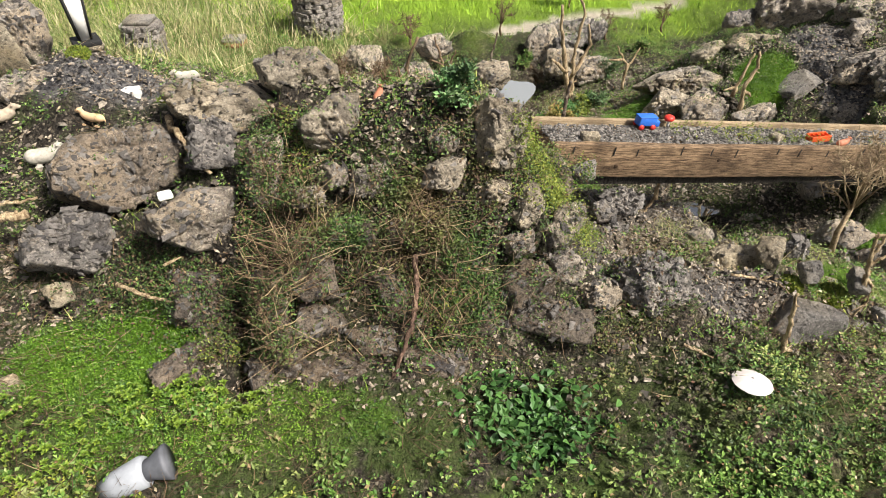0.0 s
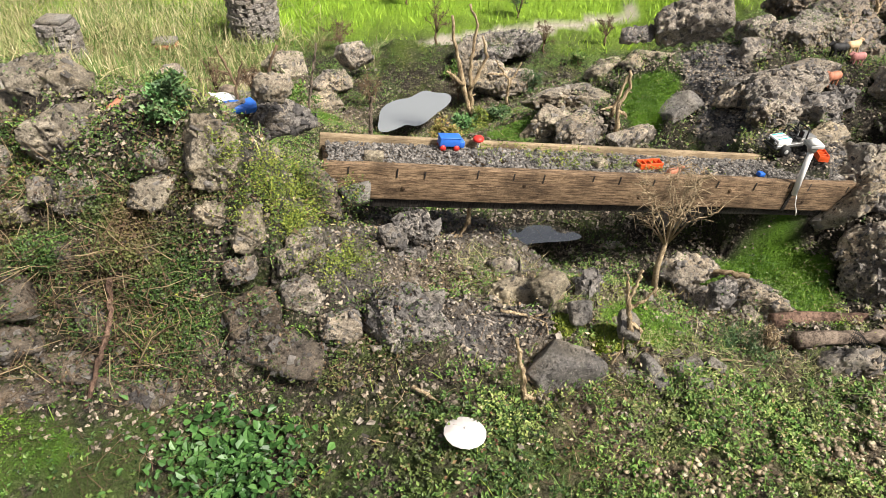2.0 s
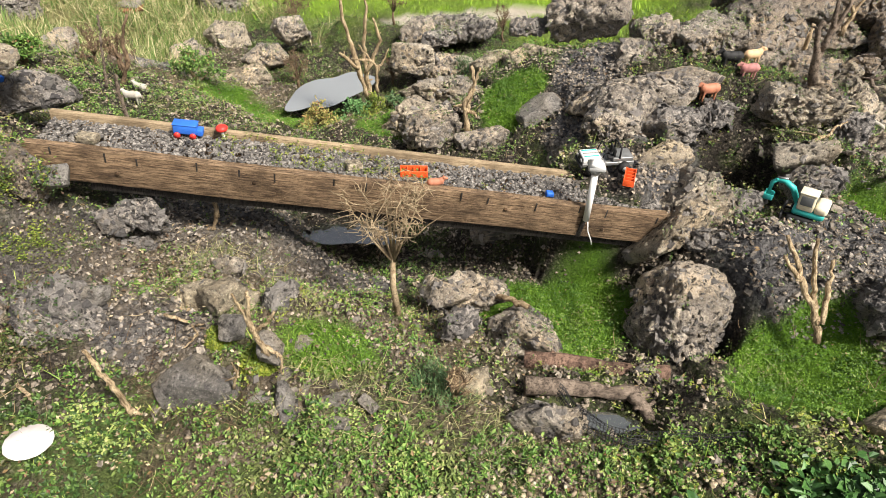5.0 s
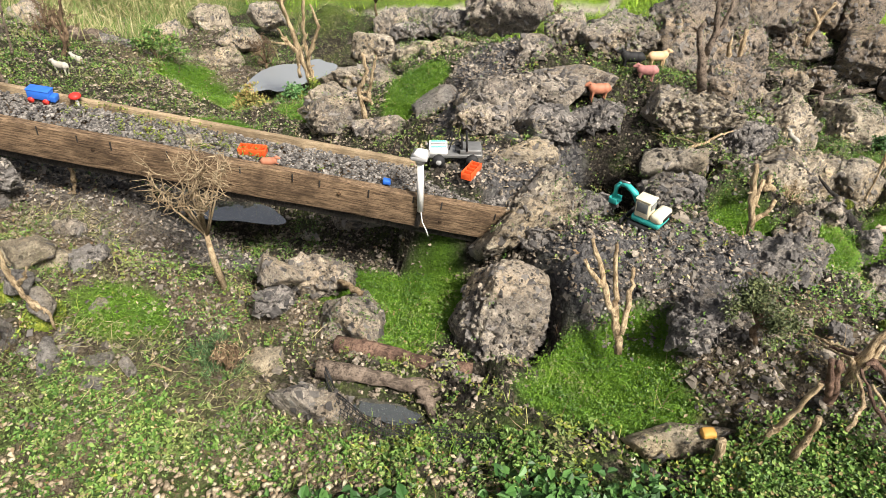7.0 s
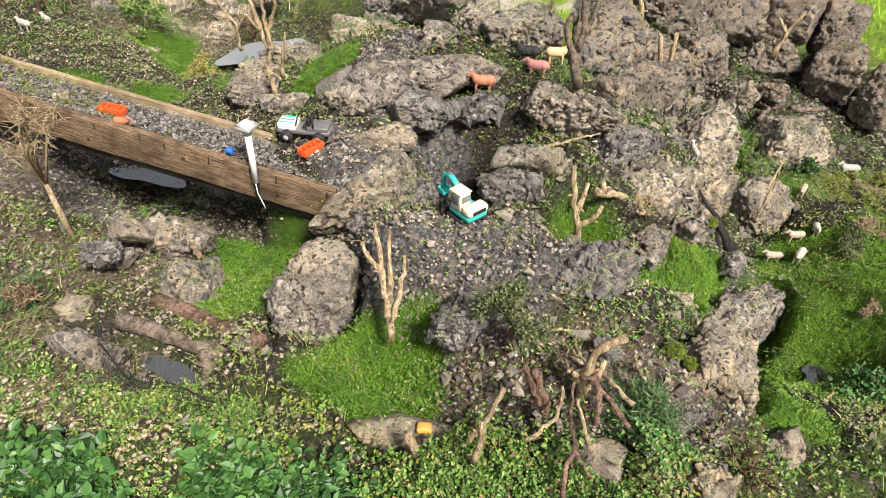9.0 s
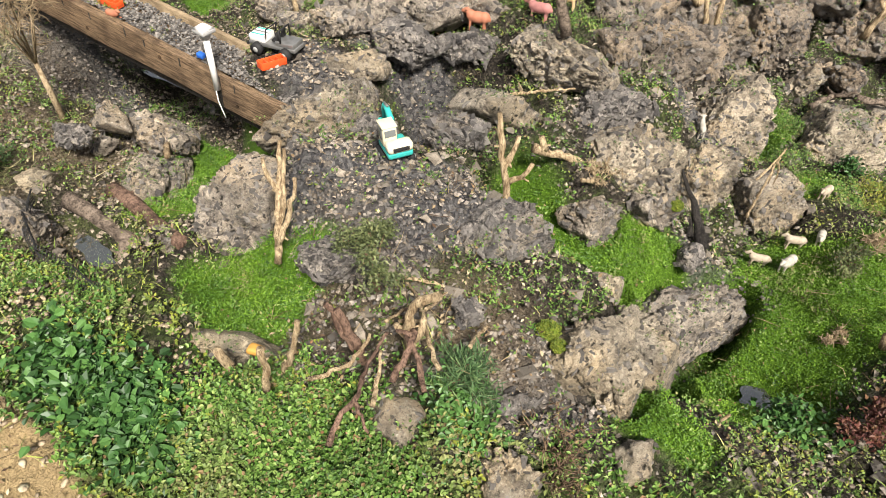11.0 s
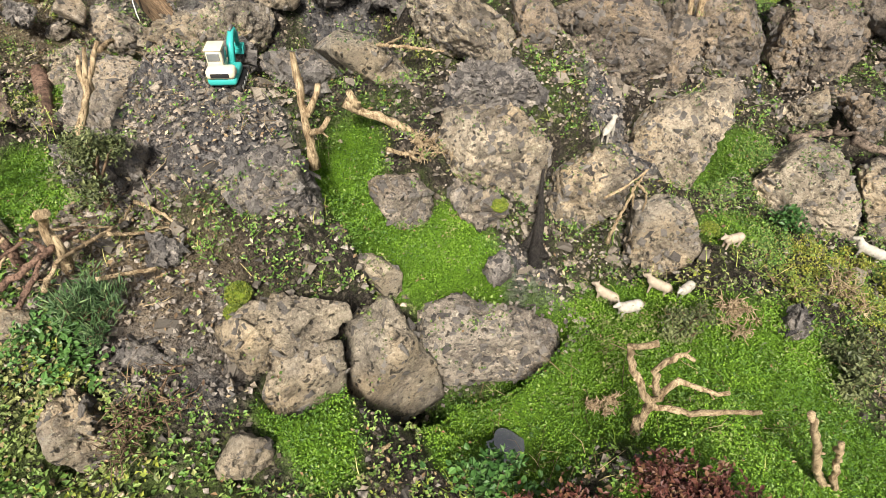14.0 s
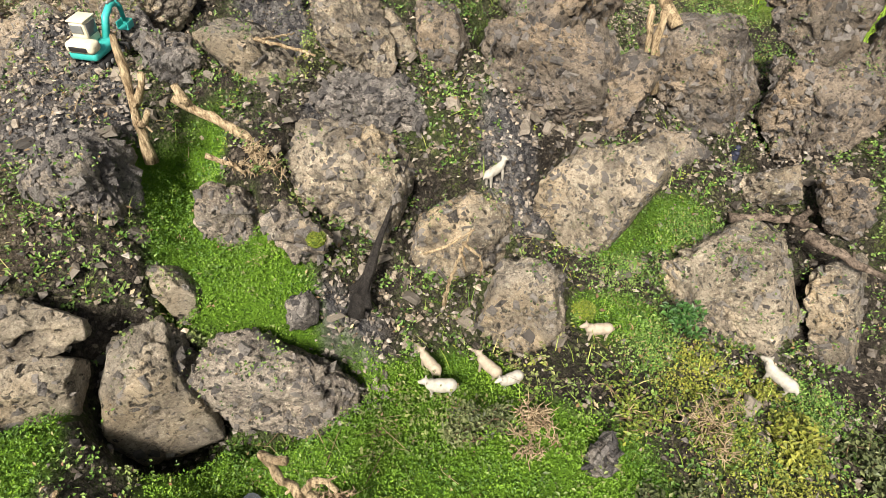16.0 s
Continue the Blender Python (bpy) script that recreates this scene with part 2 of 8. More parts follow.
block_stone("l", -0.764, 2.132, 0.613, -26, 20, 0.088, ((-162, 0.178), (-121, 0.087), (-106, 0.086), (-100, 0.098), (-1, 0.212), (49, 0.106), (80, 0.088), (102, 0.139)))
block_stone("l", -0.376, 1.939, 0.671, -28, 11, 0.065, ((-167, 0.103), (-85, 0.084), (-47, 0.074), (-7, 0.093), (85, 0.093), (122, 0.067)))
block_stone("l", -0.503, 2.151, 0.751, -24, 13, 0.055, ((-166, 0.125), (-118, 0.084), (-85, 0.074), (-19, 0.141), (42, 0.095), (90, 0.076), (113, 0.088)))
block_stone("g", -0.803, 1.673, 0.461, -34, 26, 0.071, ((-175, 0.133), (-127, 0.093), (-94, 0.104), (-41, 0.110), (-16, 0.114), (80, 0.092), (108, 0.087)))
block_stone("b", -1.138, 1.941, 0.490, -29, 30, 0.098, ((-126, 0.157), (-85, 0.136), (-53, 0.220), (17, 0.214), (87, 0.128), (130, 0.179), (172, 0.220)))
block_stone("d", -1.234, 1.659, 0.370, -33, 37, 0.089, ((-123, 0.089), (-120, 0.088), (-27, 0.127), (-11, 0.127), (55, 0.114), (102, 0.098), (127, 0.118), (167, 0.151)))
block_stone("l", 4.107, 2.695, -0.016, -49, 110, 0.065, ((-170, 0.115), (-124, 0.103), (-88, 0.087), (-24, 0.176), (46, 0.087), (78, 0.076), (163, 0.120)))
block_stone("l", 4.218, 2.738, -0.100, -55, 109, 0.055, ((-107, 0.076), (-97, 0.077), (-29, 0.093), (17, 0.131), (88, 0.069), (124, 0.088), (178, 0.107)))
block_stone("l", 4.199, 2.964, -0.263, -58, 96, 0.085, ((-144, 0.134), (-97, 0.199), (-40, 0.182), (-2, 0.119), (8, 0.106), (48, 0.182), (102, 0.201), (159, 0.132), (175, 0.123)))
block_stone("g", 4.197, 3.250, -0.305, -59, 79, 0.099, ((-176, 0.201), (-147, 0.160), (-97, 0.117), (-78, 0.152), (3, 0.233), (57, 0.123), (66, 0.111), (96, 0.158)))
block_stone("l", 3.966, 3.031, -0.140, -50, 92, 0.044, ((-160, 0.034), (-91, 0.084), (-6, 0.055), (39, 0.042), (74, 0.070)))
block_stone("p", 3.722, 3.521, -0.063, -42, 72, 0.125, ((-136, 0.151), (-41, 0.204), (-20, 0.155), (-1, 0.173), (73, 0.170), (92, 0.176), (170, 0.181)))
block_stone("d", 3.545, 3.611, 0.080, -35, 71, 0.066, ((-177, 0.181), (-97, 0.073), (-16, 0.180), (44, 0.103), (82, 0.081), (134, 0.120)))
block_stone("g", 3.789, 3.182, -0.053, -44, 85, 0.061, ((-155, 0.073), (-86, 0.090), (-14, 0.077), (73, 0.076), (107, 0.092), (175, 0.082)))
block_stone("l", 3.284, 3.280, 0.100, -32, 83, 0.097, ((-141, 0.069), (-131, 0.058), (-109, 0.097), (-42, 0.195), (41, 0.067), (68, 0.077), (106, 0.158)))
block_stone("p", 3.329, 3.636, 0.148, -30, 72, 0.067, ((-136, 0.120), (-99, 0.076), (-98, 0.077), (6, 0.149), (38, 0.112), (89, 0.090), (114, 0.103)))
block_stone("b", 3.400, 3.840, 0.177, -29, 66, 0.055, ((-173, 0.064), (-161, 0.066), (-73, 0.101), (-7, 0.077), (28, 0.069), (92, 0.096)))
block_stone("b", 3.394, 4.186, 0.031, -30, 57, 0.126, ((-166, 0.201), (-98, 0.185), (-82, 0.178), (-19, 0.223), (16, 0.204), (50, 0.187), (96, 0.169), (174, 0.220)))
block_stone("b", 3.381, 4.730, -0.062, -28, 46, 0.129, ((-163, 0.197), (-120, 0.141), (-111, 0.146), (-76, 0.204), (-5, 0.193), (32, 0.146), (101, 0.165), (133, 0.202)))
block_stone("b", 3.557, 5.134, -0.124, -28, 37, 0.112, ((-124, 0.190), (-58, 0.201), (-4, 0.145), (63, 0.183), (112, 0.187), (176, 0.154)))
block_stone("p", 3.803, 4.228, -0.162, -39, 48, 0.117, ((-178, 0.162), (-95, 0.195), (-83, 0.184), (-17, 0.125), (31, 0.226), (116, 0.136), (144, 0.131), (175, 0.148)))
block_stone("p", 3.888, 3.795, -0.175, -45, 59, 0.095, ((-158, 0.151), (-86, 0.135), (-50, 0.103), (-18, 0.118), (20, 0.148), (88, 0.133), (121, 0.108), (173, 0.122)))
block_stone("p", 4.125, 3.927, -0.227, -48, 49, 0.081, ((-175, 0.107), (-105, 0.128), (-63, 0.132), (-15, 0.126), (27, 0.101), (102, 0.136), (179, 0.105)))
block_stone("p", 4.185, 4.494, -0.230, -41, 33, 0.122, ((-133, 0.184), (-102, 0.163), (-55, 0.168), (7, 0.160), (31, 0.146), (91, 0.174), (150, 0.158), (166, 0.163)))
block_stone("p", 4.276, 4.782, -0.279, -38, 26, 0.086, ((-145, 0.058), (-76, 0.147), (31, 0.050), (151, 0.129)))
block_stone("b", 4.019, 4.926, -0.148, -33, 31, 0.058, ((-135, 0.060), (-74, 0.079), (29, 0.064), (107, 0.070)))
block_stone("l", 4.374, 2.550, -0.068, -55, 125, 0.041, ((-140, 0.042), (-82, 0.058), (-29, 0.055), (29, 0.048), (104, 0.048), (150, 0.059)))
block_stone("d", 4.620, 3.936, -0.096, -53, 30, 0.024, ((-150, 0.028), (-62, 0.036), (15, 0.028), (59, 0.031), (164, 0.031)))
block_stone("p", 3.880, 4.761, -0.151, -34, 36, 0.059, ((-122, 0.080), (-50, 0.045), (31, 0.082), (128, 0.041)))
block_stone("d", 3.700, 2.819, 0.049, -43, 62, 0.101, ((-162, 0.134), (-120, 0.089), (-114, 0.093), (-3, 0.134), (26, 0.101), (76, 0.123), (119, 0.128)))
block_stone("p", 3.942, 2.155, 0.064, -52, 89, 0.044, ((-152, 0.067), (-65, 0.082), (-17, 0.051), (27, 0.076), (118, 0.070), (175, 0.056)))
block_stone("p", 4.213, 2.245, 0.013, -61, 82, 0.053, ((-167, 0.065), (-132, 0.067), (-99, 0.075), (-19, 0.080), (33, 0.057), (83, 0.090), (158, 0.072)))
block_stone("d", 4.077, 2.397, 0.012, -56, 74, 0.034, ((-178, 0.057), (-97, 0.036), (-59, 0.063), (46, 0.042), (76, 0.038)))
block_stone("d", 2.899, 3.507, 0.141, -27, 56, 0.045, ((-137, 0.095), (-98, 0.055), (12, 0.120), (90, 0.053)))
block_stone("p", 2.754, 2.810, 0.046, -36, 37, 0.115, ((-163, 0.247), (-74, 0.104), (-73, 0.100), (-8, 0.187), (39, 0.198), (117, 0.089), (134, 0.098)))
block_stone("l", 2.678, 3.082, 0.133, -32, 35, 0.044, ((-157, 0.132), (-102, 0.057), (-80, 0.060), (-16, 0.119), (68, 0.074), (104, 0.054)))
block_stone("g", 2.783, 2.410, -0.146, -45, 45, 0.119, ((-178, 0.156), (-167, 0.171), (-107, 0.219), (-45, 0.147), (-20, 0.143), (28, 0.204), (90, 0.206), (135, 0.146)))
block_stone("g", 2.188, 2.325, -0.307, -41, 58, 0.080, ((-152, 0.122), (-101, 0.103), (-42, 0.110), (5, 0.127), (79, 0.101), (141, 0.108)))
block_stone("g", 1.978, 2.489, -0.305, -38, 57, 0.036, ((-99, 0.041), (16, 0.061), (90, 0.046), (179, 0.069)))
block_stone("y", 2.068, 1.941, -0.142, -39, 69, 0.044, ((-165, 0.053), (-111, 0.052), (-25, 0.056), (55, 0.052), (104, 0.053)))
block_stone("g", 2.358, 1.815, -0.083, -43, 69, 0.071, ((-171, 0.073), (-158, 0.052), (-124, 0.062), (-40, 0.127), (36, 0.045), (67, 0.077)))
block_stone("g", 2.750, 2.142, -0.277, -49, 53, 0.050, ((-135, 0.081), (-86, 0.054), (-15, 0.056), (54, 0.078), (135, 0.043)))
block_stone("d", 3.263, 3.026, 0.135, -36, 22, 0.051, ((-155, 0.106), (-97, 0.072), (-61, 0.074), (-2, 0.108), (85, 0.068), (114, 0.070)))
block_stone("d", 3.404, 2.340, 0.108, -48, 27, 0.051, ((-120, 0.071), (-46, 0.046), (20, 0.087), (106, 0.047), (168, 0.070)))
block_stone("y", 3.414, 2.033, -0.036, -57, 35, 0.036, ((-142, 0.109), (-103, 0.043), (-88, 0.051), (-5, 0.158), (73, 0.046), (94, 0.053)))
block_stone("p", 3.290, 3.564, 0.213, -28, 17, 0.072, ((-127, 0.136), (-91, 0.088), (-9, 0.227), (62, 0.087), (79, 0.080), (152, 0.174)))
block_stone("g", 2.770, 3.601, 0.245, -26, 27, 0.047, ((-155, 0.143), (-97, 0.055), (-44, 0.130), (69, 0.070), (94, 0.060)))
block_stone("g", 2.886, 3.970, 0.323, -22, 22, 0.078, ((-144, 0.158), (-87, 0.092), (-5, 0.174), (65, 0.115), (113, 0.105)))
block_stone("g", 2.504, 3.332, 0.218, -27, 35, 0.071, ((-129, 0.129), (-93, 0.086), (-37, 0.169), (43, 0.127), (81, 0.092), (137, 0.140)))
block_stone("d", 2.699, 3.281, 0.182, -29, 32, 0.068, ((-170, 0.117), (-114, 0.075), (-47, 0.113), (48, 0.090), (86, 0.074)))
block_stone("g", 1.563, 3.474, -0.096, -26, 47, 0.074, ((-170, 0.145), (-108, 0.101), (-54, 0.112), (2, 0.134), (91, 0.092), (136, 0.117)))
block_stone("b", 3.549, 5.190, -0.194, -24, 6, 0.147, ((-136, 0.152), (-79, 0.220), (16, 0.164), (96, 0.181), (133, 0.236)))
block_stone("b", 3.888, 5.390, -0.152, -22, 2, 0.114, ((-162, 0.169), (-111, 0.165), (-64, 0.141), (33, 0.160), (101, 0.134)))
block_stone("g", 1.849, 3.406, -0.083, -30, 26, 0.046, ((-166, 0.143), (-96, 0.054), (-35, 0.133), (58, 0.088), (94, 0.057)))
block_stone("s", 2.093, 3.528, 0.045, -28, 21, 0.069, ((-151, 0.144), (-65, 0.051), (-38, 0.073), (90, 0.088), (122, 0.049)))
block_stone("g", 2.429, 3.179, 0.210, -29, 16, 0.050, ((-114, 0.077), (-75, 0.064), (11, 0.120), (84, 0.061), (133, 0.088)))
block_stone("g", 2.548, 3.502, 0.195, -27, 12, 0.091, ((-102, 0.146), (-72, 0.105), (-47, 0.159), (25, 0.285), (99, 0.083), (141, 0.218)))
block_stone("g", 2.600, 4.065, 0.289, -22, 9, 0.064, ((-166, 0.095), (-111, 0.085), (-53, 0.080), (22, 0.095), (102, 0.070)))
block_stone("s", 1.497, 1.848, 0.011, -40, 57, 0.030, ((-169, 0.037), (-62, 0.027), (17, 0.040), (114, 0.028)))
block_stone("s", 1.462, 1.590, 0.034, -41, 65, 0.024, ((-134, 0.027), (-96, 0.028), (17, 0.033), (74, 0.026), (152, 0.041)))
block_stone("s", 1.638, 1.643, -0.019, -44, 61, 0.023, ((-149, 0.035), (-114, 0.019), (-43, 0.048), (37, 0.031), (85, 0.022)))
block_stone("y", 1.247, 1.875, 0.171, -34, 60, 0.040, ((-179, 0.057), (-94, 0.049), (-48, 0.070), (29, 0.056), (82, 0.050)))
block_stone("d", 1.395, 1.960, 0.117, -36, 56, 0.028, ((-146, 0.051), (-71, 0.035), (27, 0.067), (92, 0.030)))
block_stone("d", 3.391, 2.424, 0.070, -43, -10, 0.057, ((-150, 0.085), (-80, 0.091), (-10, 0.058), (71, 0.099), (147, 0.062)))
block_stone("d", 0.756, 1.680, 0.158, -46, 31, 0.083, ((-169, 0.112), (-111, 0.104), (-80, 0.113), (20, 0.109), (35, 0.101), (83, 0.114), (140, 0.130)))
block_stone("s", 0.841, 1.773, 0.175, -44, 27, 0.024, ((-96, 0.031), (-11, 0.036), (84, 0.030), (177, 0.036)))
block_stone("y", 1.175, 1.925, 0.079, -46, 13, 0.048, ((-168, 0.151), (-97, 0.053), (-79, 0.076), (38, 0.122), (76, 0.058), (106, 0.083)))
block_stone("g", 1.089, 2.147, 0.023, -43, 14, 0.033, ((-138, 0.040), (-120, 0.034), (-48, 0.052), (35, 0.044), (98, 0.037)))
block_stone("s", 1.281, 1.581, 0.065, -54, 11, 0.066, ((-148, 0.114), (-90, 0.075), (-9, 0.132), (40, 0.099), (62, 0.090), (129, 0.099)))
block_stone("s", 1.460, 1.586, 0.042, -54, 2, 0.025, ((-162, 0.043), (-67, 0.027), (32, 0.052), (91, 0.027)))
block_stone("s", 1.676, 1.656, -0.001, -53, -8, 0.027, ((-122, 0.029), (-33, 0.025), (49, 0.033), (132, 0.023)))
block_stone("d", 0.732, 2.143, 0.051, -40, 24, 0.024, ((-164, 0.054), (-85, 0.031), (21, 0.056), (90, 0.031)))
block_stone("d", 0.742, 2.188, 0.170, -38, 24, 0.043, ((-110, 0.051), (-65, 0.067), (27, 0.066), (95, 0.053), (178, 0.079)))
block_stone("g", 2.189, 2.281, -0.234, -44, -21, 0.058, ((-132, 0.117), (-97, 0.070), (-59, 0.103), (57, 0.090), (82, 0.075), (130, 0.112)))
block_stone("g", 2.622, 3.916, 0.328, -20, -18, 0.053, ((-127, 0.069), (-68, 0.061), (31, 0.077), (112, 0.054)))
block_stone("w", -0.773, 1.510, 0.254, -37, 42, 0.080, ((-148, 0.097), (-102, 0.099), (-33, 0.106), (12, 0.105), (70, 0.094), (150, 0.098)))
block_stone("y", -0.504, 1.457, 0.357, -38, 36, 0.038, ((-167, 0.052), (-75, 0.055), (-18, 0.039), (86, 0.057), (158, 0.039)))
block_stone("g", -0.418, 1.664, 0.557, -32, 30, 0.031, ((-102, 0.032), (-3, 0.047), (74, 0.032), (175, 0.044)))
block_stone("y", 0.251, 1.521, 0.091, -48, 10, 0.037, ((-173, 0.046), (-80, 0.047), (14, 0.043), (115, 0.048)))
block_stone("l", 0.190, 1.778, 0.712, -29, 26, 0.053, ((-102, 0.122), (-28, 0.073), (-8, 0.066), (53, 0.111), (102, 0.119), (164, 0.061), (178, 0.067)))
block_stone("g", 0.006, 1.791, 0.679, -28, 31, 0.033, ((-104, 0.032), (-16, 0.048), (38, 0.033), (121, 0.040), (175, 0.042)))
block_stone("l", 0.014, 1.716, 0.613, -31, 32, 0.041, ((-113, 0.052), (-47, 0.050), (7, 0.063), (77, 0.048), (157, 0.051)))
block_stone("l", 0.175, 1.702, 0.551, -34, 27, 0.029, ((-116, 0.042), (-86, 0.040), (-7, 0.046), (85, 0.036), (174, 0.046)))
block_stone("l", 0.279, 1.710, 0.496, -36, 24, 0.038, ((-132, 0.075), (-61, 0.053), (-3, 0.046), (73, 0.074), (149, 0.041), (164, 0.043)))
block_stone("g", 0.257, 1.642, 0.390, -39, 26, 0.027, ((-128, 0.042), (-86, 0.037), (-3, 0.046), (86, 0.034), (163, 0.047)))
block_stone("w", 0.275, 1.587, 0.204, -44, 26, 0.067, ((-107, 0.119), (-21, 0.091), (8, 0.098), (78, 0.119), (160, 0.095), (177, 0.084)))
block_stone("g", 0.424, 1.669, 0.264, -42, 20, 0.049, ((-168, 0.062), (-118, 0.050), (-30, 0.067), (38, 0.054), (102, 0.058)))
block_stone("b", 0.425, 2.067, 0.386, -34, 16, 0.058, ((-157, 0.053), (-123, 0.063), (-62, 0.116), (26, 0.045), (79, 0.090), (172, 0.077)))
block_stone("g", 0.553, 1.616, 0.187, -45, 16, 0.037, ((-109, 0.046), (-56, 0.060), (2, 0.062), (93, 0.043), (176, 0.067)))
block_stone("g", -0.220, 1.728, 0.579, -30, 37, 0.033, ((-116, 0.049), (-69, 0.045), (3, 0.062), (91, 0.041), (147, 0.054)))
block_stone("g", -0.331, 1.712, 0.605, -28, 40, 0.028, ((-100, 0.035), (-14, 0.037), (83, 0.034), (170, 0.037)))
block_stone("l", 1.424, 3.622, -0.160, -28, -8, 0.079, ((-133, 0.191), (-82, 0.084), (-1, 0.180), (74, 0.108), (84, 0.104), (147, 0.139)))
block_stone("l", 1.538, 3.838, -0.078, -26, -9, 0.064, ((-110, 0.140), (-93, 0.083), (-81, 0.074), (-6, 0.226), (75, 0.105), (107, 0.085), (124, 0.123)))
block_stone("g", 0.271, 6.106, -0.784, -23, 7, 0.089, ((-159, 0.142), (-91, 0.108), (-23, 0.148), (57, 0.117), (117, 0.121)))
block_stone("l", 1.895, 3.999, 0.082, -22, -14, 0.039, ((-146, 0.065), (-92, 0.047), (-35, 0.058), (61, 0.051), (125, 0.050)))
block_stone("d", 1.112, 5.508, -0.485, -22, -2, 0.058, ((-143, 0.118), (-73, 0.060), (31, 0.135), (99, 0.056)))
block_stone("g", 1.176, 5.219, -0.628, -25, -3, 0.071, ((-172, 0.195), (-86, 0.076), (13, 0.184), (70, 0.111), (110, 0.094)))
block_stone("d", -0.645, 4.156, -0.312, -22, 46, 0.052, ((-163, 0.121), (-94, 0.055), (-7, 0.171), (67, 0.057), (95, 0.079)))
block_stone("g", -0.649, 4.225, -0.501, -23, 45, 0.083, ((-177, 0.120), (-117, 0.097), (-30, 0.112), (1, 0.110), (83, 0.102), (120, 0.107)))
block_stone("l", -0.485, 4.348, -0.518, -24, 43, 0.066, ((-175, 0.128), (-91, 0.084), (-67, 0.076), (6, 0.131), (72, 0.093), (130, 0.083)))
block_stone("l", -0.242, 4.070, -0.573, -26, 43, 0.074, ((-160, 0.149), (-104, 0.093), (-75, 0.104), (-6, 0.156), (74, 0.093), (117, 0.109)))
block_stone("g", -0.273, 3.763, -0.449, -25, 46, 0.053, ((-161, 0.106), (-99, 0.056), (-3, 0.090), (67, 0.074), (117, 0.064)))
block_stone("l", -0.309, 4.858, -0.718, -24, 38, 0.094, ((-98, 0.115), (-96, 0.113), (-31, 0.201), (14, 0.216), (94, 0.120), (123, 0.140), (161, 0.236)))
block_stone("g", -0.200, 4.800, -0.898, -26, 37, 0.069, ((-134, 0.076), (-112, 0.068), (-23, 0.123), (54, 0.077), (98, 0.081)))
block_stone("l", -0.631, 5.308, -0.555, -21, 38, 0.099, ((-145, 0.142), (-128, 0.119), (-75, 0.136), (9, 0.149), (77, 0.121), (121, 0.136)))
block_stone("g", -0.878, 5.046, -0.651, -22, 41, 0.091, ((-93, 0.115), (-32, 0.138), (39, 0.135), (104, 0.117), (178, 0.134)))
block_stone("g", -0.201, 5.106, -0.592, -23, 35, 0.065, ((-139, 0.163), (-90, 0.083), (-39, 0.143), (80, 0.090), (119, 0.105)))
block_stone("g", -0.059, 5.290, -0.433, -21, 33, 0.074, ((-130, 0.106), (-82, 0.100), (19, 0.116), (92, 0.097), (148, 0.129)))

# ---- the lie of the land ----
MOUNDS = []


def mound(x, y, rx, ry, h):
    MOUNDS.append((x, y, rx, ry, h))


mound(-1.12, 1.98, 1.00, 1.50, 0.146)
mound(-0.06, 1.94, 0.50, 0.50, 0.467)
mound(2.53, 4.03, 1.00, 0.60, 0.468)
mound(1.49, 2.75, 0.70, 0.70, -0.385)
mound(4.40, 3.10, 0.35, 0.22, -0.320)
mound(-2.22, 2.85, 1.00, 1.50, 0.378)
mound(2.34, 2.51, 0.50, 0.75, -0.221)
mound(1.37, 1.97, 0.50, 0.50, 0.182)
mound(4.11, 3.66, 0.35, 0.35, -0.225)
mound(-0.72, 2.27, 1.00, 0.60, 0.347)
mound(3.44, 2.84, 0.35, 0.52, 0.112)
mound(0.62, 4.13, 0.70, 1.05, -0.248)
mound(-2.53, 5.48, 0.50, 0.75, 0.229)
mound(1.95, 4.70, 0.50, 0.50, 0.242)
mound(2.95, 2.68, 0.25, 0.22, 0.201)
mound(3.63, 5.09, 0.70, 0.42, 0.077)
mound(3.98, 2.22, 0.35, 0.52, 0.107)
mound(3.12, 2.24, 0.35, 0.22, -0.131)
mound(0.32, 1.77, 0.25, 0.22, 0.142)
mound(2.97, 3.24, 0.25, 0.22, -0.145)
mound(2.43, 3.19, 0.25, 0.22, 0.108)
mound(0.03, 4.25, 0.25, 0.22, -0.193)
mound(0.13, 1.97, 0.25, 0.25, 0.215)
mound(4.55, 3.87, 0.25, 0.25, 0.105)
mound(3.41, 3.60, 0.35, 0.35, 0.068)
mound(0.27, 1.37, 0.25, 0.22, -0.131)
mound(0.34, 5.79, 0.35, 0.22, 0.187)
mound(1.02, 2.54, 0.25, 0.38, 0.146)
mound(2.22, 3.40, 0.35, 0.22, 0.085)
mound(-1.48, 2.53, 0.35, 0.35, 0.169)
mound(-2.71, 1.81, 0.50, 0.50, 0.165)
mound(0.90, 1.37, 0.25, 0.22, 0.079)
mound(-0.62, 2.21, 0.25, 0.22, 0.181)
mound(-0.68, 1.56, 0.25, 0.22, 0.152)
mound(3.48, 3.08, 0.25, 0.22, 0.089)
mound(3.78, 4.25, 0.35, 0.22, -0.092)
mound(3.38, 4.53, 0.25, 0.25, 0.099)
mound(2.58, 3.06, 0.25, 0.22, 0.186)
mound(-1.51, 5.19, 0.35, 0.35, -0.101)
mound(-0.59, 5.17, 0.25, 0.22, 0.127)


mound(-0.62, 1.40, 0.05, 0.16, -0.22)
mound(3.55, 5.50, 0.60, 0.28, 0.22)
mound(4.45, 5.60, 0.5, 0.25, 0.16)
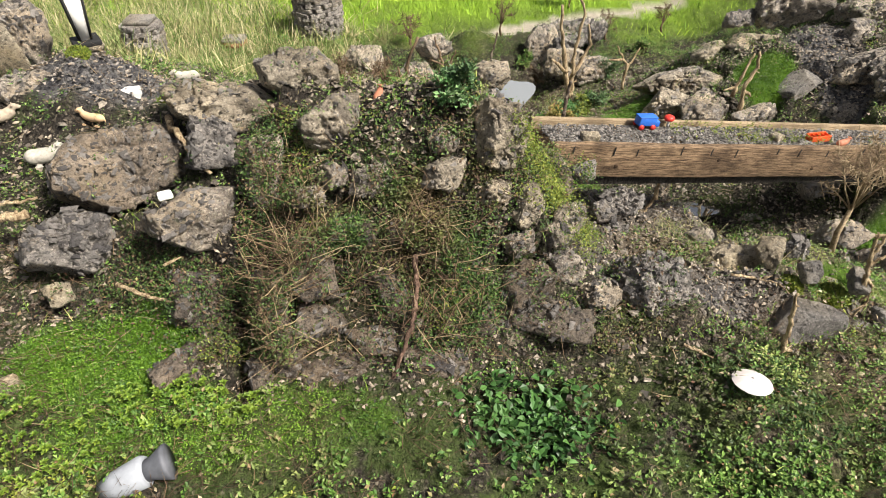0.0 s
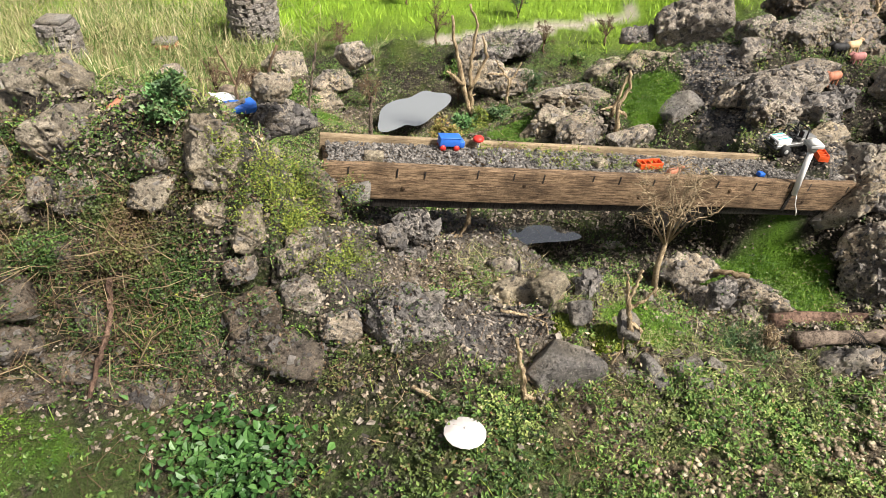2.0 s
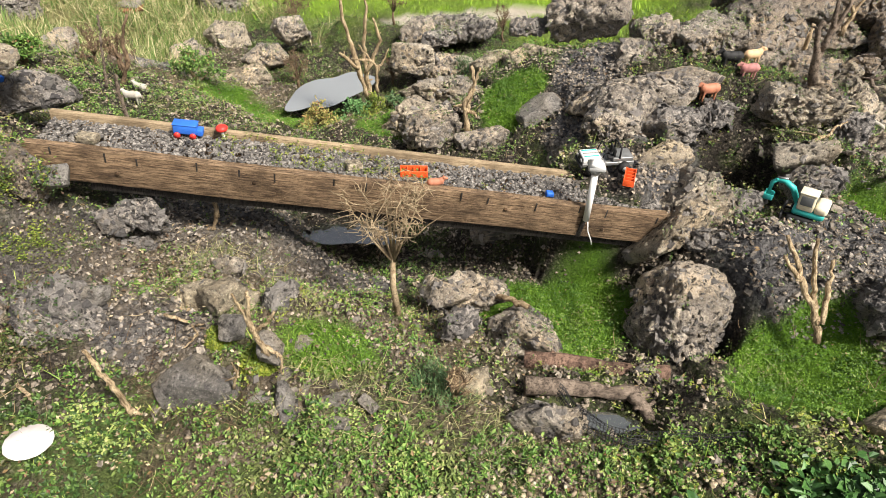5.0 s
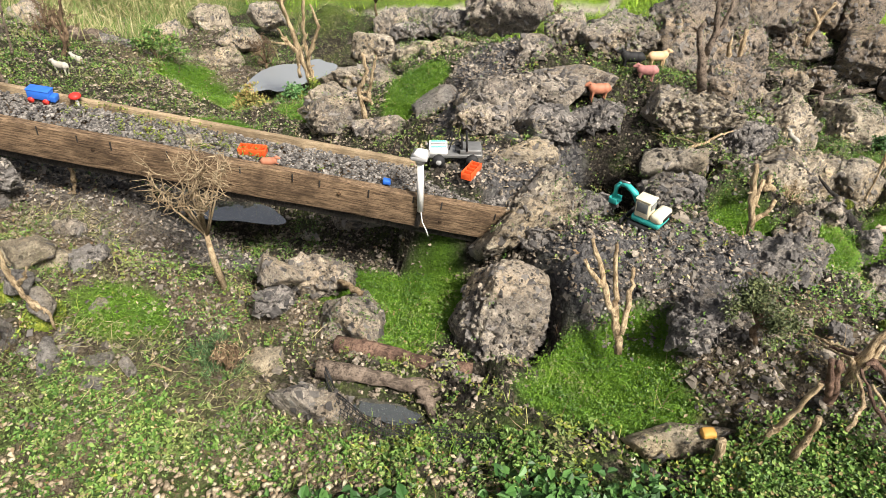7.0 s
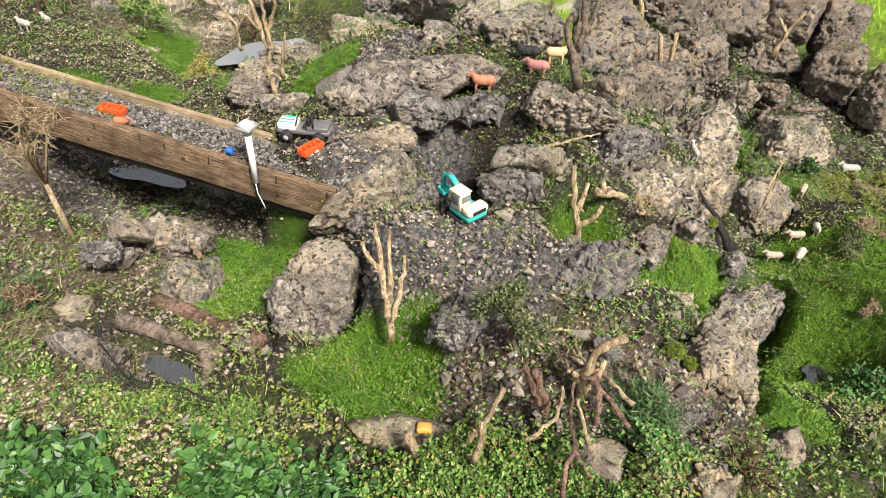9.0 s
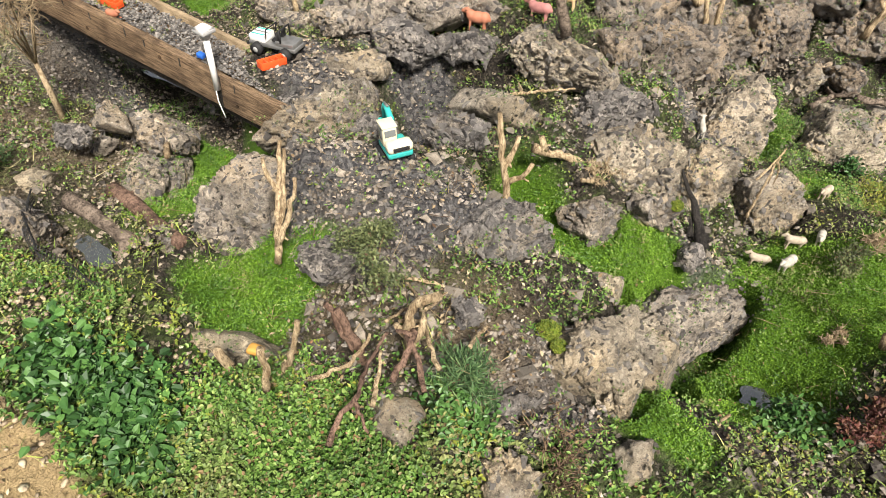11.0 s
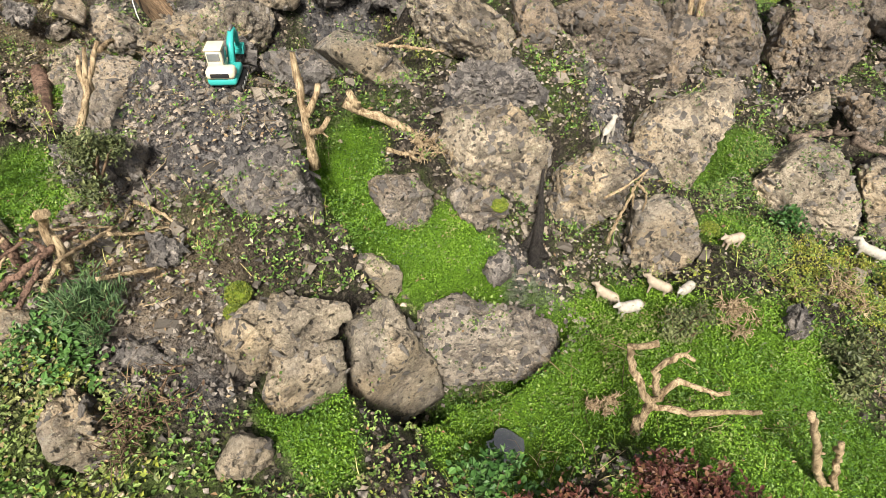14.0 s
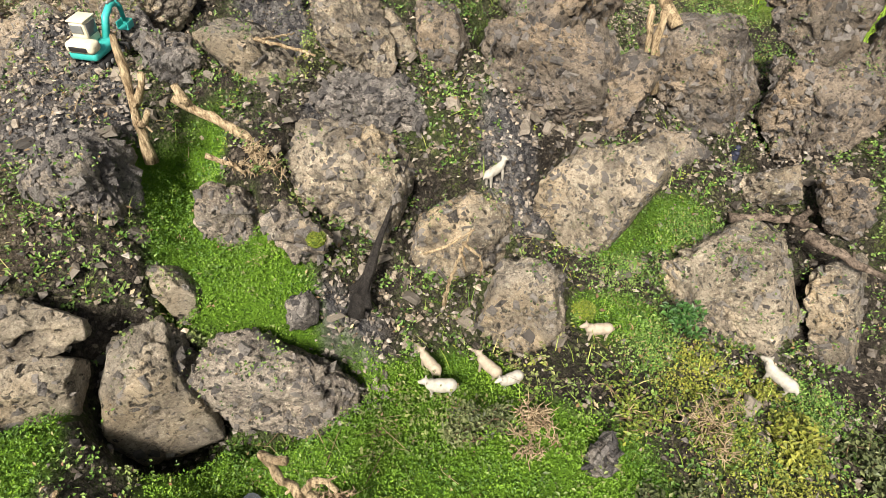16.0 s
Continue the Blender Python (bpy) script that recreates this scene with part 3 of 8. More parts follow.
# the green ravine behind the excavator, and the ridge at its foot
mound(3.50, 3.06, 0.12, 0.12, -0.30)
mound(3.66, 3.05, 0.13, 0.12, -0.20)
mound(3.84, 3.08, 0.10, 0.10, -0.07)
mound(4.86, 3.34, 0.20, 0.22, 0.17)
mound(4.50, 3.06, 0.18, 0.15, 0.16)
mound(3.06, 3.27, 0.13, 0.12, -0.36)
mound(3.66, 4.90, 0.08, 0.08, -0.28)
mound(0.88, 1.66, 0.16, 0.12, 0.09)
mound(-0.17, 1.56, 0.14, 0.12, 0.07)
# a dark hollow under the slab, and hollows that hold water
mound(2.97, 3.27, 0.17, 0.15, -0.34)
mound(2.95, 3.35, 0.12, 0.11, -0.40)
mound(0.46, 4.70, 0.30, 0.46, -0.09)
mound(1.10, 2.85, 0.40, 0.16, -0.17)
mound(4.47, 3.14, 0.15, 0.17, -0.07)
mound(4.505, 3.165, 0.08, 0.06, -0.03)
mound(2.50, 1.95, 0.22, 0.09, -0.13)
mound(0.52, 3.78, 0.16, 0.12, -0.16)


def rise(x, y):
    s = np.clip((y - 3.2) / 2.0, 0, 1)
    s = s * s * (3 - 2 * s)
    z = -0.66 * s * (1 - 0.55 * np.clip((x - 2.4), 0, 1)) - 0.04 - 0.12 * np.clip(x - 3.8, 0, 1)
    for a, b, rx, ry, h in MOUNDS:
        z = z + h * np.exp(-((x - a) / rx) ** 2 - ((y - b) / ry) ** 2)
    # a level shelf of gravel at the end of the bridge
    w = np.clip(1.6 - 1.6 * (((x - 2.46) / 0.30) ** 4 + ((y - 2.95) / 0.24) ** 4), 0, 1)
    z = z * (1 - w) + 0.115 * w
    # the soil lies lower where a block is bedded in it
    for kind, a, b, c, tilt, turn, deep, sides in BLOCKS:
        wide = max(abs(math.cos(radians(k))) * r for k, r in sides)
        down = max(-math.sin(radians(k)) * r for k, r in sides)
        base = c + deep * math.sin(radians(-tilt)) - down / math.cos(radians(tilt)) + 0.015
        long = 0.5 * (down + deep) + 0.02
        u, w = math.cos(radians(turn)), math.sin(radians(turn))
        px, py = x - a, y - b
        d = np.sqrt(((px * u + py * w) / wide) ** 2 + ((py * u - px * w) / long) ** 2)
        z = z - np.clip((1.12 - d) / 0.3, 0, 1) * np.clip(z - base, 0, 0.28)
    return z


PATCHES = {"moss": [], "chips": [], "straw": [], "lawn": [], "weeds": [], "path": []}


def patch(kind, x, y, rx, ry=None, full=1.0):
    PATCHES[kind].append((x, y, rx, ry or rx, full))


def share(kind, x, y, wobble=0.6):
    """How far a spot belongs to a kind of cover, 0 to 1."""
    p = np.stack([x, y, 0 * x], -1)
    n = fractal(p, 3.5, len(kind), 4) * (0.4 if kind == "lawn" else 2)
    best = np.zeros_like(x)
    for a, b, rx, ry, full in PATCHES[kind]:
        d = np.sqrt(((x - a) / rx) ** 2 + ((y - b) / ry) ** 2) + n * wobble
        best = np.maximum(best, full * np.clip((1.12 - d) / 0.24, 0, 1))
    return best


def sandy(x, y):
    """How far a spot lies on the sandy path in front of the bank, 0 to 1."""
    n = fractal(np.stack([x, y, 0 * x], -1), 4.0, 71, 4) * 0.22
    return np.clip((1.27 + 0.345 * (x - 2.6) - y + n) / 0.06 + 0.5, 0, 1) * np.clip((x - 2.45 + n) / 0.1, 0, 1)


def earthy(x, y):
    """How far a spot shows buff, stony earth, 0 to 1."""
    n = 0.5 + 2.0 * fractal(np.stack([x, y, 0 * x], -1), 5.0, 74, 4)
    zones = ((1.25, 2.05, 0.75, 0.42), (1.95, 2.30, 0.40, 0.30), (3.45, 2.35, 0.34, 0.30), (3.85, 2.48, 0.30, 0.22), (2.35, 1.75, 0.4, 0.2), (1.75, 1.35, 0.9, 0.36), (1.1, 4.6, 0.7, 0.9), (-0.3, 4.5, 0.6, 0.7))
    return np.clip(sum(np.clip(1.3 - np.hypot((x - a) / p, (y - b) / q), 0, 1) for a, b, p, q in zones), 0, 1) * np.clip(n + 0.2, 0, 1)


def front_edge(x):
    """Where the weedy foot of the bank ends, going back."""
    return np.interp(x, [-3, -0.8, 0.2, 1.0, 2.2, 3.0, 3.9, 4.3, 4.6, 6], [1.2, 1.25, 1.38, 1.48, 1.7, 2.0, 2.15, 2.4, 2.75, 3.2])


# bright creeping mats
patch("moss", -1.12, 1.30, 0.26, 0.16)
patch("moss", -0.92, 1.40, 0.16, 0.10)
patch("moss", -0.46, 1.19, 0.26, 0.08, 0.6)
patch("moss", -0.80, 1.12, 0.40, 0.13, 0.85)
patch("moss", 2.36, 2.44, 0.20, 0.30)
patch("moss", 2.12, 2.56, 0.30, 0.13)
patch("moss", 1.60, 1.86, 0.16, 0.12, 0.8)
patch("moss", 1.92, 3.62, 0.15, 0.28)
patch("moss", 3.17, 2.22, 0.24, 0.22)
patch("moss", 3.22, 2.36, 0.15, 0.14)
patch("moss", 3.58, 3.06, 0.17, 0.15)
patch("moss", 3.86, 3.10, 0.20, 0.13)
patch("moss", 4.00, 3.26, 0.17, 0.13)
patch("moss", 4.46, 3.50, 0.30, 0.36)
patch("moss", 4.42, 3.10, 0.22, 0.18)
patch("moss", 4.75, 3.70, 0.36, 0.40)
patch("moss", 4.33, 2.72, 0.20, 0.12)
patch("moss", 0.02, 4.24, 0.40, 0.30)
patch("moss", 0.6, 3.05, 0.22, 0.16)
patch("moss", 3.90, 4.40, 0.10, 0.24, 0.8)
patch("moss", 4.20, 4.15, 0.10, 0.14, 0.8)
patch("moss", 0.34, 4.05, 0.30, 0.20)
patch("moss", 1.30, 3.75, 0.26, 0.26)
patch("moss", 0.95, 3.35, 0.20, 0.12)
# slate chips
patch("chips", -1.40, 2.62, 0.34, 0.34)
patch("chips", 0.60, 1.92, 0.34, 0.26, 0.5)
patch("chips", 1.02, 1.75, 0.24, 0.16)
patch("chips", 0.95, 2.42, 0.34, 0.28, 0.9)
patch("chips", 1.30, 2.45, 0.34, 0.22, 0.9)
patch("chips", 0.90, 2.75, 0.30, 0.20, 0.8)
patch("chips", 2.30, 3.78, 0.20, 0.44)
patch("chips", 3.30, 2.62, 0.36, 0.30)
patch("chips", 2.55, 2.98, 0.26, 0.22)
patch("chips", 2.46, 3.32, 0.36, 0.22)
patch("chips", 4.15, 3.42, 0.22, 0.14)
patch("chips", 3.80, 4.02, 0.20, 0.10)
patch("chips", 4.02, 2.46, 0.20, 0.14)
patch("chips", 3.62, 3.55, 0.14, 0.14)
# straw grass, lawn and path behind
patch("straw", -2.6, 5.4, 1.9, 1.7)
patch("straw", -4.8, 5.0, 2.4, 3.0)
for k in range(14):
    patch("path", 0.05 + 0.19 * k, 6.02 + 0.085 * k, 0.16, 0.12)
patch("path", -0.9, 4.75, 0.5, 0.14)
for a in range(-3, 7):
    patch("lawn", a * 2.2, 11.2 + 0.1 * abs(a) - 0.7 * (a < 0), 3.2, 4.9)


def spaced(lo, hi, step, far):
    inner = np.arange(lo, hi, step)
    steps = [step]
    while sum(steps) < far:
        steps.append(steps[-1] * 1.22)
    out = np.cumsum(steps)
    return np.concatenate([lo - out[::-1], inner, hi + out])


gx, gy = spaced(-2.6, 5.6, 0.028, 600), spaced(0.5, 6.0, 0.028, 600)
X, Y = np.meshgrid(gx, gy)
x, y = X.ravel(), Y.ravel()
p = np.stack([x, y, 0 * x], -1)
near = np.exp(-np.maximum(0, np.hypot(x - 1.5, y - 3) - 6) / 3)
rough_bits = near * (fractal(p, 5, 3, 4) * 0.12 + np.abs(fractal(p, 18, 9, 3)) * 0.13)
calm = 1 - 0.75 * np.maximum(np.maximum(share("moss", x, y), sandy(x, y)), np.clip(share("lawn", x, y) + share("path", x, y), 0, 1))
z = rise(x, y) + rough_bits * calm - 0.25 * np.clip((y - 9) / 30, 0, 1) * 0
idx = np.arange(len(x)).reshape(X.shape)
faces = np.stack([idx[:-1, :-1].ravel(), idx[:-1, 1:].ravel(), idx[1:, 1:].ravel(), idx[1:, :-1].ravel()], -1)


def ground_material():
    k = Nodes("garden_ground")
    zone, far = k.split(k.attribute("cover").outputs["Color"]), k.split(k.attribute("beyond").outputs["Color"])
    a, b, fine = k.noise(6, 6, 0.65), k.noise(1.7, 3), k.noise(90, 5, 0.7)
    soil = k.mix(a, (0.010, 0.008, 0.006), (0.05, 0.04, 0.029))
    soil = k.mix(k.maths("MULTIPLY", k.ramp(fine, [(0.5, 0.0), (0.7, 1.0)]), 0.6), soil, (0.21, 0.18, 0.145))
    soil = k.mix(k.ramp(k.noise(4.2, 6, 0.7), [(0.50, 0.0), (0.60, 0.75)]), soil, (0.055, 0.085, 0.018))
    crumb = k.split(k.cells(85, "F1", None, "Color"))
    crumb_edge = k.ramp(k.cells(85, "DISTANCE_TO_EDGE"), [(0.04, 0.0), (0.16, 1.0)])
    grain_ = k.ramp(crumb[0], [(0.0, (0.012, 0.010, 0.008)), (0.5, (0.05, 0.042, 0.032)), (0.85, (0.13, 0.11, 0.085)), (1.0, (0.26, 0.22, 0.16))])
    grain_ = k.mix(k.ramp(k.noise(3.0, 5, 0.7), [(0.5, 0.0), (0.62, 0.7)]), grain_, k.ramp(crumb[1], [(0.0, (0.02, 0.04, 0.006)), (1.0, (0.12, 0.18, 0.02))]))
    soil = k.mix(k.maths("MULTIPLY", crumb_edge, 0.85), soil, grain_)
    cell = k.split(k.cells(70, "F1", None, "Color"))
    chip = k.mix(cell[0], (0.04, 0.04, 0.045), (0.20, 0.19, 0.18))
    c = k.mix(zone[1], soil, chip)
    moss = k.mix(k.noise(60, 5, 0.7), (0.04, 0.11, 0.006), (0.14, 0.27, 0.015))
    buff = k.mix(k.ramp(k.noise(40, 6, 0.75), [(0.35, 0.0), (0.65, 1.0)]), (0.07, 0.05, 0.032), (0.34, 0.26, 0.165))
    buff = k.mix(k.maths("MULTIPLY", crumb_edge, 0.6), buff, k.ramp(crumb[1], [(0.0, (0.05, 0.037, 0.026)), (0.6, (0.21, 0.165, 0.115)), (1.0, (0.50, 0.43, 0.32))]))
    c = k.mix(k.maths("MULTIPLY", k.attribute("earth").outputs["Fac"], 0.9), c, buff)
    c = k.mix(zone[0], c, moss)
    weed = k.mix(a, (0.03, 0.05, 0.012), (0.10, 0.15, 0.03))
    c = k.mix(k.maths("MULTIPLY", zone[2], k.ramp(k.noise(9, 5), [(0.42, 0.0), (0.55, 0.8)])), c, weed)
    lawn = k.mix(k.noise(14, 5, 0.7), (0.13, 0.24, 0.014), (0.32, 0.50, 0.04))
    straw = k.mix(k.noise(22, 5, 0.7), (0.10, 0.11, 0.035), (0.34, 0.30, 0.14))
    path = k.mix(k.noise(30, 5, 0.7), (0.42, 0.36, 0.28), (0.70, 0.63, 0.52))
    c = k.mix(far[0], c, lawn)
    c = k.mix(far[1], c, straw)
    c = k.mix(far[2], c, path)
    sand = k.mix(k.noise(55, 6, 0.75), (0.34, 0.235, 0.10), (0.62, 0.47, 0.26))
    sand = k.mix(k.ramp(k.cells(160, "F1", None, "Distance"), [(0.12, 0.6), (0.22, 0.0)]), sand, (0.22, 0.14, 0.06))
    c = k.mix(k.attribute("sand").outputs["Fac"], c, sand)
    edge = k.ramp(k.cells(70, "DISTANCE_TO_EDGE"), [(0.0, 0.0), (0.12, 1.0)])
    n = k.bump(edge, 0.7, 0.012)
    n = k.bump(k.mix(crumb_edge, (0, 0, 0), crumb[2]), 0.9, 0.018, n)
    n = k.bump(fine, 0.9, 0.025, n)
    return k.done(c, 0.85, n, spec=0.25)


ground = mesh_object("ground", np.stack([x, y, z], -1), faces, ground_material())
tagged(ground, "uneven soil of a rock garden with moss, slate chips and lawn", "ground", kind="structure")
weedy = np.clip((front_edge(x) - y) / 0.15 + 0.5, 0, 1) * near
for name, trio in (("cover", (share("moss", x, y), share("chips", x, y), weedy)), ("beyond", (share("lawn", x, y), share("straw", x, y), share("path", x, y)))):
    layer = ground.data.color_attributes.new(name, "FLOAT_COLOR", "POINT")
    layer.data.foreach_set("color", np.stack([*trio, np.ones_like(x)], -1).astype(np.float32).ravel())


ground.data.attributes.new("earth", "FLOAT", "POINT").data.foreach_set("value", earthy(x, y).astype(np.float32))
ground.data.attributes.new("sand", "FLOAT", "POINT").data.foreach_set("value", sandy(x, y).astype(np.float32))


def floor_at(a, b):
    """The ground's height, its small bumps included."""
    a, b = np.atleast_1d(np.asarray(a, float)), np.atleast_1d(np.asarray(b, float))
    q = np.stack([a, b, 0 * a], -1)
    c = 1 - 0.75 * np.maximum(np.maximum(share("moss", a, b), sandy(a, b)), np.clip(share("lawn", a, b) + share("path", a, b), 0, 1))
    return rise(a, b) + (fractal(q, 5, 3, 4) * 0.12 + np.abs(fractal(q, 18, 9, 3)) * 0.13) * c

# ---- boulders and stones ----
def sphere_net(level):
    bm = bmesh.new()
    bmesh.ops.create_icosphere(bm, subdivisions=level, radius=1)
    v = np.array([w.co[:] for w in bm.verts])
    f = np.array([[w.index for w in face.verts] for face in bm.faces])
    bm.free()
    return v / np.linalg.norm(v, axis=1)[:, None], f


NETS = {level: sphere_net(level) for level in (3, 4, 5, 6)}
KINDS = {
    "p": ("boulder", PITTED, "pale brown pitted boulder of cemented rubble", "boulder", 0.085, 9),
    "g": ("boulder", GREY, "grey-brown rough boulder with embedded stone chips", "boulder", 0.085, 9),
    "b": ("boulder", BROWN, "brown rough boulder of cemented rubble", "boulder", 0.085, 9),
    "d": ("boulder", DARK, "dark grey boulder studded with slate chips", "boulder", 0.11, 10),
    "l": ("boulder", PALE, "pale buff weathered limestone boulder", "boulder", 0.075, 9),
    "y": ("stone", SANDY, "buff weathered stone lying in the soil", "stone", 0.055, 10),
    "w": ("stone", SHADED, "brown stone set in the bank, darkened for plant shade", "stone", 0.085, 9),
    "s": ("slab", SLATE, "smooth grey slab of stone leaning on the bank", "stone", 0.03, 8),
}
COUNT = [0]


STONES = []


def boulder(kind, x, y, z, sx, sy, sz, rx, ry, rz):
    STONES.append((kind, x, y, z, sx, sy, sz, rx, ry, rz))


SHARD = np.array([(-1, -0.7, -0.3), (0.9, -0.9, -0.3), (1, 0.5, -0.3), (-0.6, 0.9, -0.3), (-0.7, -0.5, 0.3), (0.6, -0.6, 0.35), (0.7, 0.4, 0.25), (-0.5, 0.6, 0.3)])
SHARD_TRIS = np.array([(4, 5, 6), (4, 6, 7), (0, 1, 5), (0, 5, 4), (1, 2, 6), (1, 6, 5), (2, 3, 7), (2, 7, 6), (3, 0, 4), (3, 4, 7)])


def set_in_chips(v, f, rng, density, small, large):
    """Angular chips half sunk in a lump's surface: their corners, triangles and tones."""
    p, q, r = v[f[:, 0]], v[f[:, 1]], v[f[:, 2]]
    cross = np.cross(q - p, r - p)
    area = np.linalg.norm(cross, axis=1) / 2
    area = area * (cross[:, 2] > 0.15 * np.linalg.norm(cross, axis=1))
    n = int(min(area.sum() * density, 1000))
    if n < 3:
        return np.zeros((0, 3)), np.zeros((0, 3), int), np.zeros(0)
    pick = rng.choice(len(f), n, p=area / area.sum())
    up = cross[pick] / (np.linalg.norm(cross[pick], axis=1)[:, None] + 1e-12)
    spot = (p[pick] + q[pick] + r[pick]) / 3
    side = np.cross(up, rng.normal(size=(n, 3)))
    side /= np.linalg.norm(side, axis=1)[:, None] + 1e-9
    up = up + rng.normal(0, 0.28, (n, 3))
    up /= np.linalg.norm(up, axis=1)[:, None]
    side -= up * (side * up).sum(1)[:, None]
    side /= np.linalg.norm(side, axis=1)[:, None] + 1e-9
    over = np.cross(up, side)
    size = small + (large - small) * rng.uniform(0, 1, n) ** 2.6
    dims = size[:, None] * np.stack([rng.uniform(0.7, 1.1, n), rng.uniform(0.4, 0.9, n), rng.uniform(0.3, 0.6, n)], -1)
    local = (SHARD[None] + [0, 0, 0.12]) * dims[:, None, :] * rng.uniform(0.5, 1.35, (n, 8, 3))
    out = spot[:, None, :] + local[..., :1] * side[:, None] + local[..., 1:2] * over[:, None] + local[..., 2:] * up[:, None]
    tris = (SHARD_TRIS[None] + (np.arange(n) * 8)[:, None, None]).reshape(-1, 3)
    return out.reshape(-1, 3), tris, np.repeat(rng.uniform(0.1, 1, n), 8)


def rubble(v, rng, cell, seed):
    """Broken plates over a surface: each spot's rise and its plate's tone, 0 to 1."""
    spread_ = v.max(0) - v.min(0)
    n = int(min(420, max(14, (spread_[0] * spread_[1] + spread_[1] * spread_[2] + spread_[0] * spread_[2]) * 2 / cell ** 2)))
    bent = v + np.stack([fractal(v + 7 * k, 0.9 / cell, seed + k, 2) for k in range(3)], -1) * 0.9 * cell
    core = v[rng.choice(len(v), n)]
    d = (bent ** 2).sum(1)[:, None] + (core ** 2).sum(1)[None] - 2 * bent @ core.T
    rows = np.arange(len(v))
    first = d.argmin(1)
    f1 = np.sqrt(np.clip(d[rows, first], 0, None))
    d[rows, first] = 9
    f2 = np.sqrt(np.clip(d.min(1), 0, None))
    rise_ = rng.uniform(-0.35, 0.35, n)[first] * cell + (rng.normal(0, 0.32, (n, 3))[first] * (v - core[first])).sum(1)
    joint = np.clip(1 - (f2 - f1) / (0.22 * cell), 0, 1)
    return np.clip(rise_, -0.6 * cell, 0.6 * cell) - joint * 0.28 * cell, rng.uniform(0, 1, n)[first]


def lay_stone(index, kind, x, y, z, sx, sy, sz, rx, ry, rz):
    """A broken block: cut by random planes and by the joints with its neighbours, pitted, with chips set in it."""
    COUNT[0] += 1
    seed = COUNT[0]
    name, material, label, category, rough, cuts = KINDS[kind]
    size = max(sx, sy, sz)
    dirs, f = NETS[6 if size > 0.29 else 5 if size > 0.125 else 4]
    rng = np.random.RandomState(seed * 7 + 1)
    planes = rng.normal(size=(cuts, 3))
    planes /= np.linalg.norm(planes, axis=1)[:, None]
    reach = rng.uniform(0.74, 1.12, cuts)
    lean = np.clip(dirs @ planes.T, 1e-3, None) / reach
    block = (np.abs(dirs) ** 8).sum(1) ** (1 / 8)
    stretch = np.array([sx, sy, sz]) * (1.10 if kind in "pgdbw" else 1.0)
    limits = (lean ** 44).sum(1) + block ** 44
    turn = np.array(pose(0, 0, 0, rx, ry, rz).to_3x3())
    reachout = dirs * stretch @ turn.T
    here = np.array([x, y, z])
    for j, (other, a, b, c, ux, uy, uz, ua, ub, uc) in enumerate(STONES):
        gap = np.array([a, b, c]) - here
        dist = np.linalg.norm(gap)
        if j == index or dist > 0.9 or dist < 0.02 or max(sx, sy) > 2.3 * min(sx, sy):
            continue
        way = gap / dist
        mine = np.linalg.norm((turn.T @ way) * stretch)
        turned_way = np.array(pose(0, 0, 0, ua, ub, uc).to_3x3()).T @ way
        theirs = np.linalg.norm(turned_way * np.array([ux, uy, uz])) * 1.1
        if mine + theirs > dist:
            cut = max(dist * mine / (mine + theirs) - 0.016, 0.5 * mine)
            limits = limits + (np.clip(reachout @ way, 0, None) / cut) ** 44
    r = 1 / limits ** (1 / 44)
    v = dirs * r[:, None] * stretch
    v = v * (1 + (dirs[:, [1, 2, 0]] * rng.normal(0, 0.13, 3)))
    return finish_stone(kind, seed, rng, v, f, dirs, stretch, pose(x, y, z, rx, ry, rz))


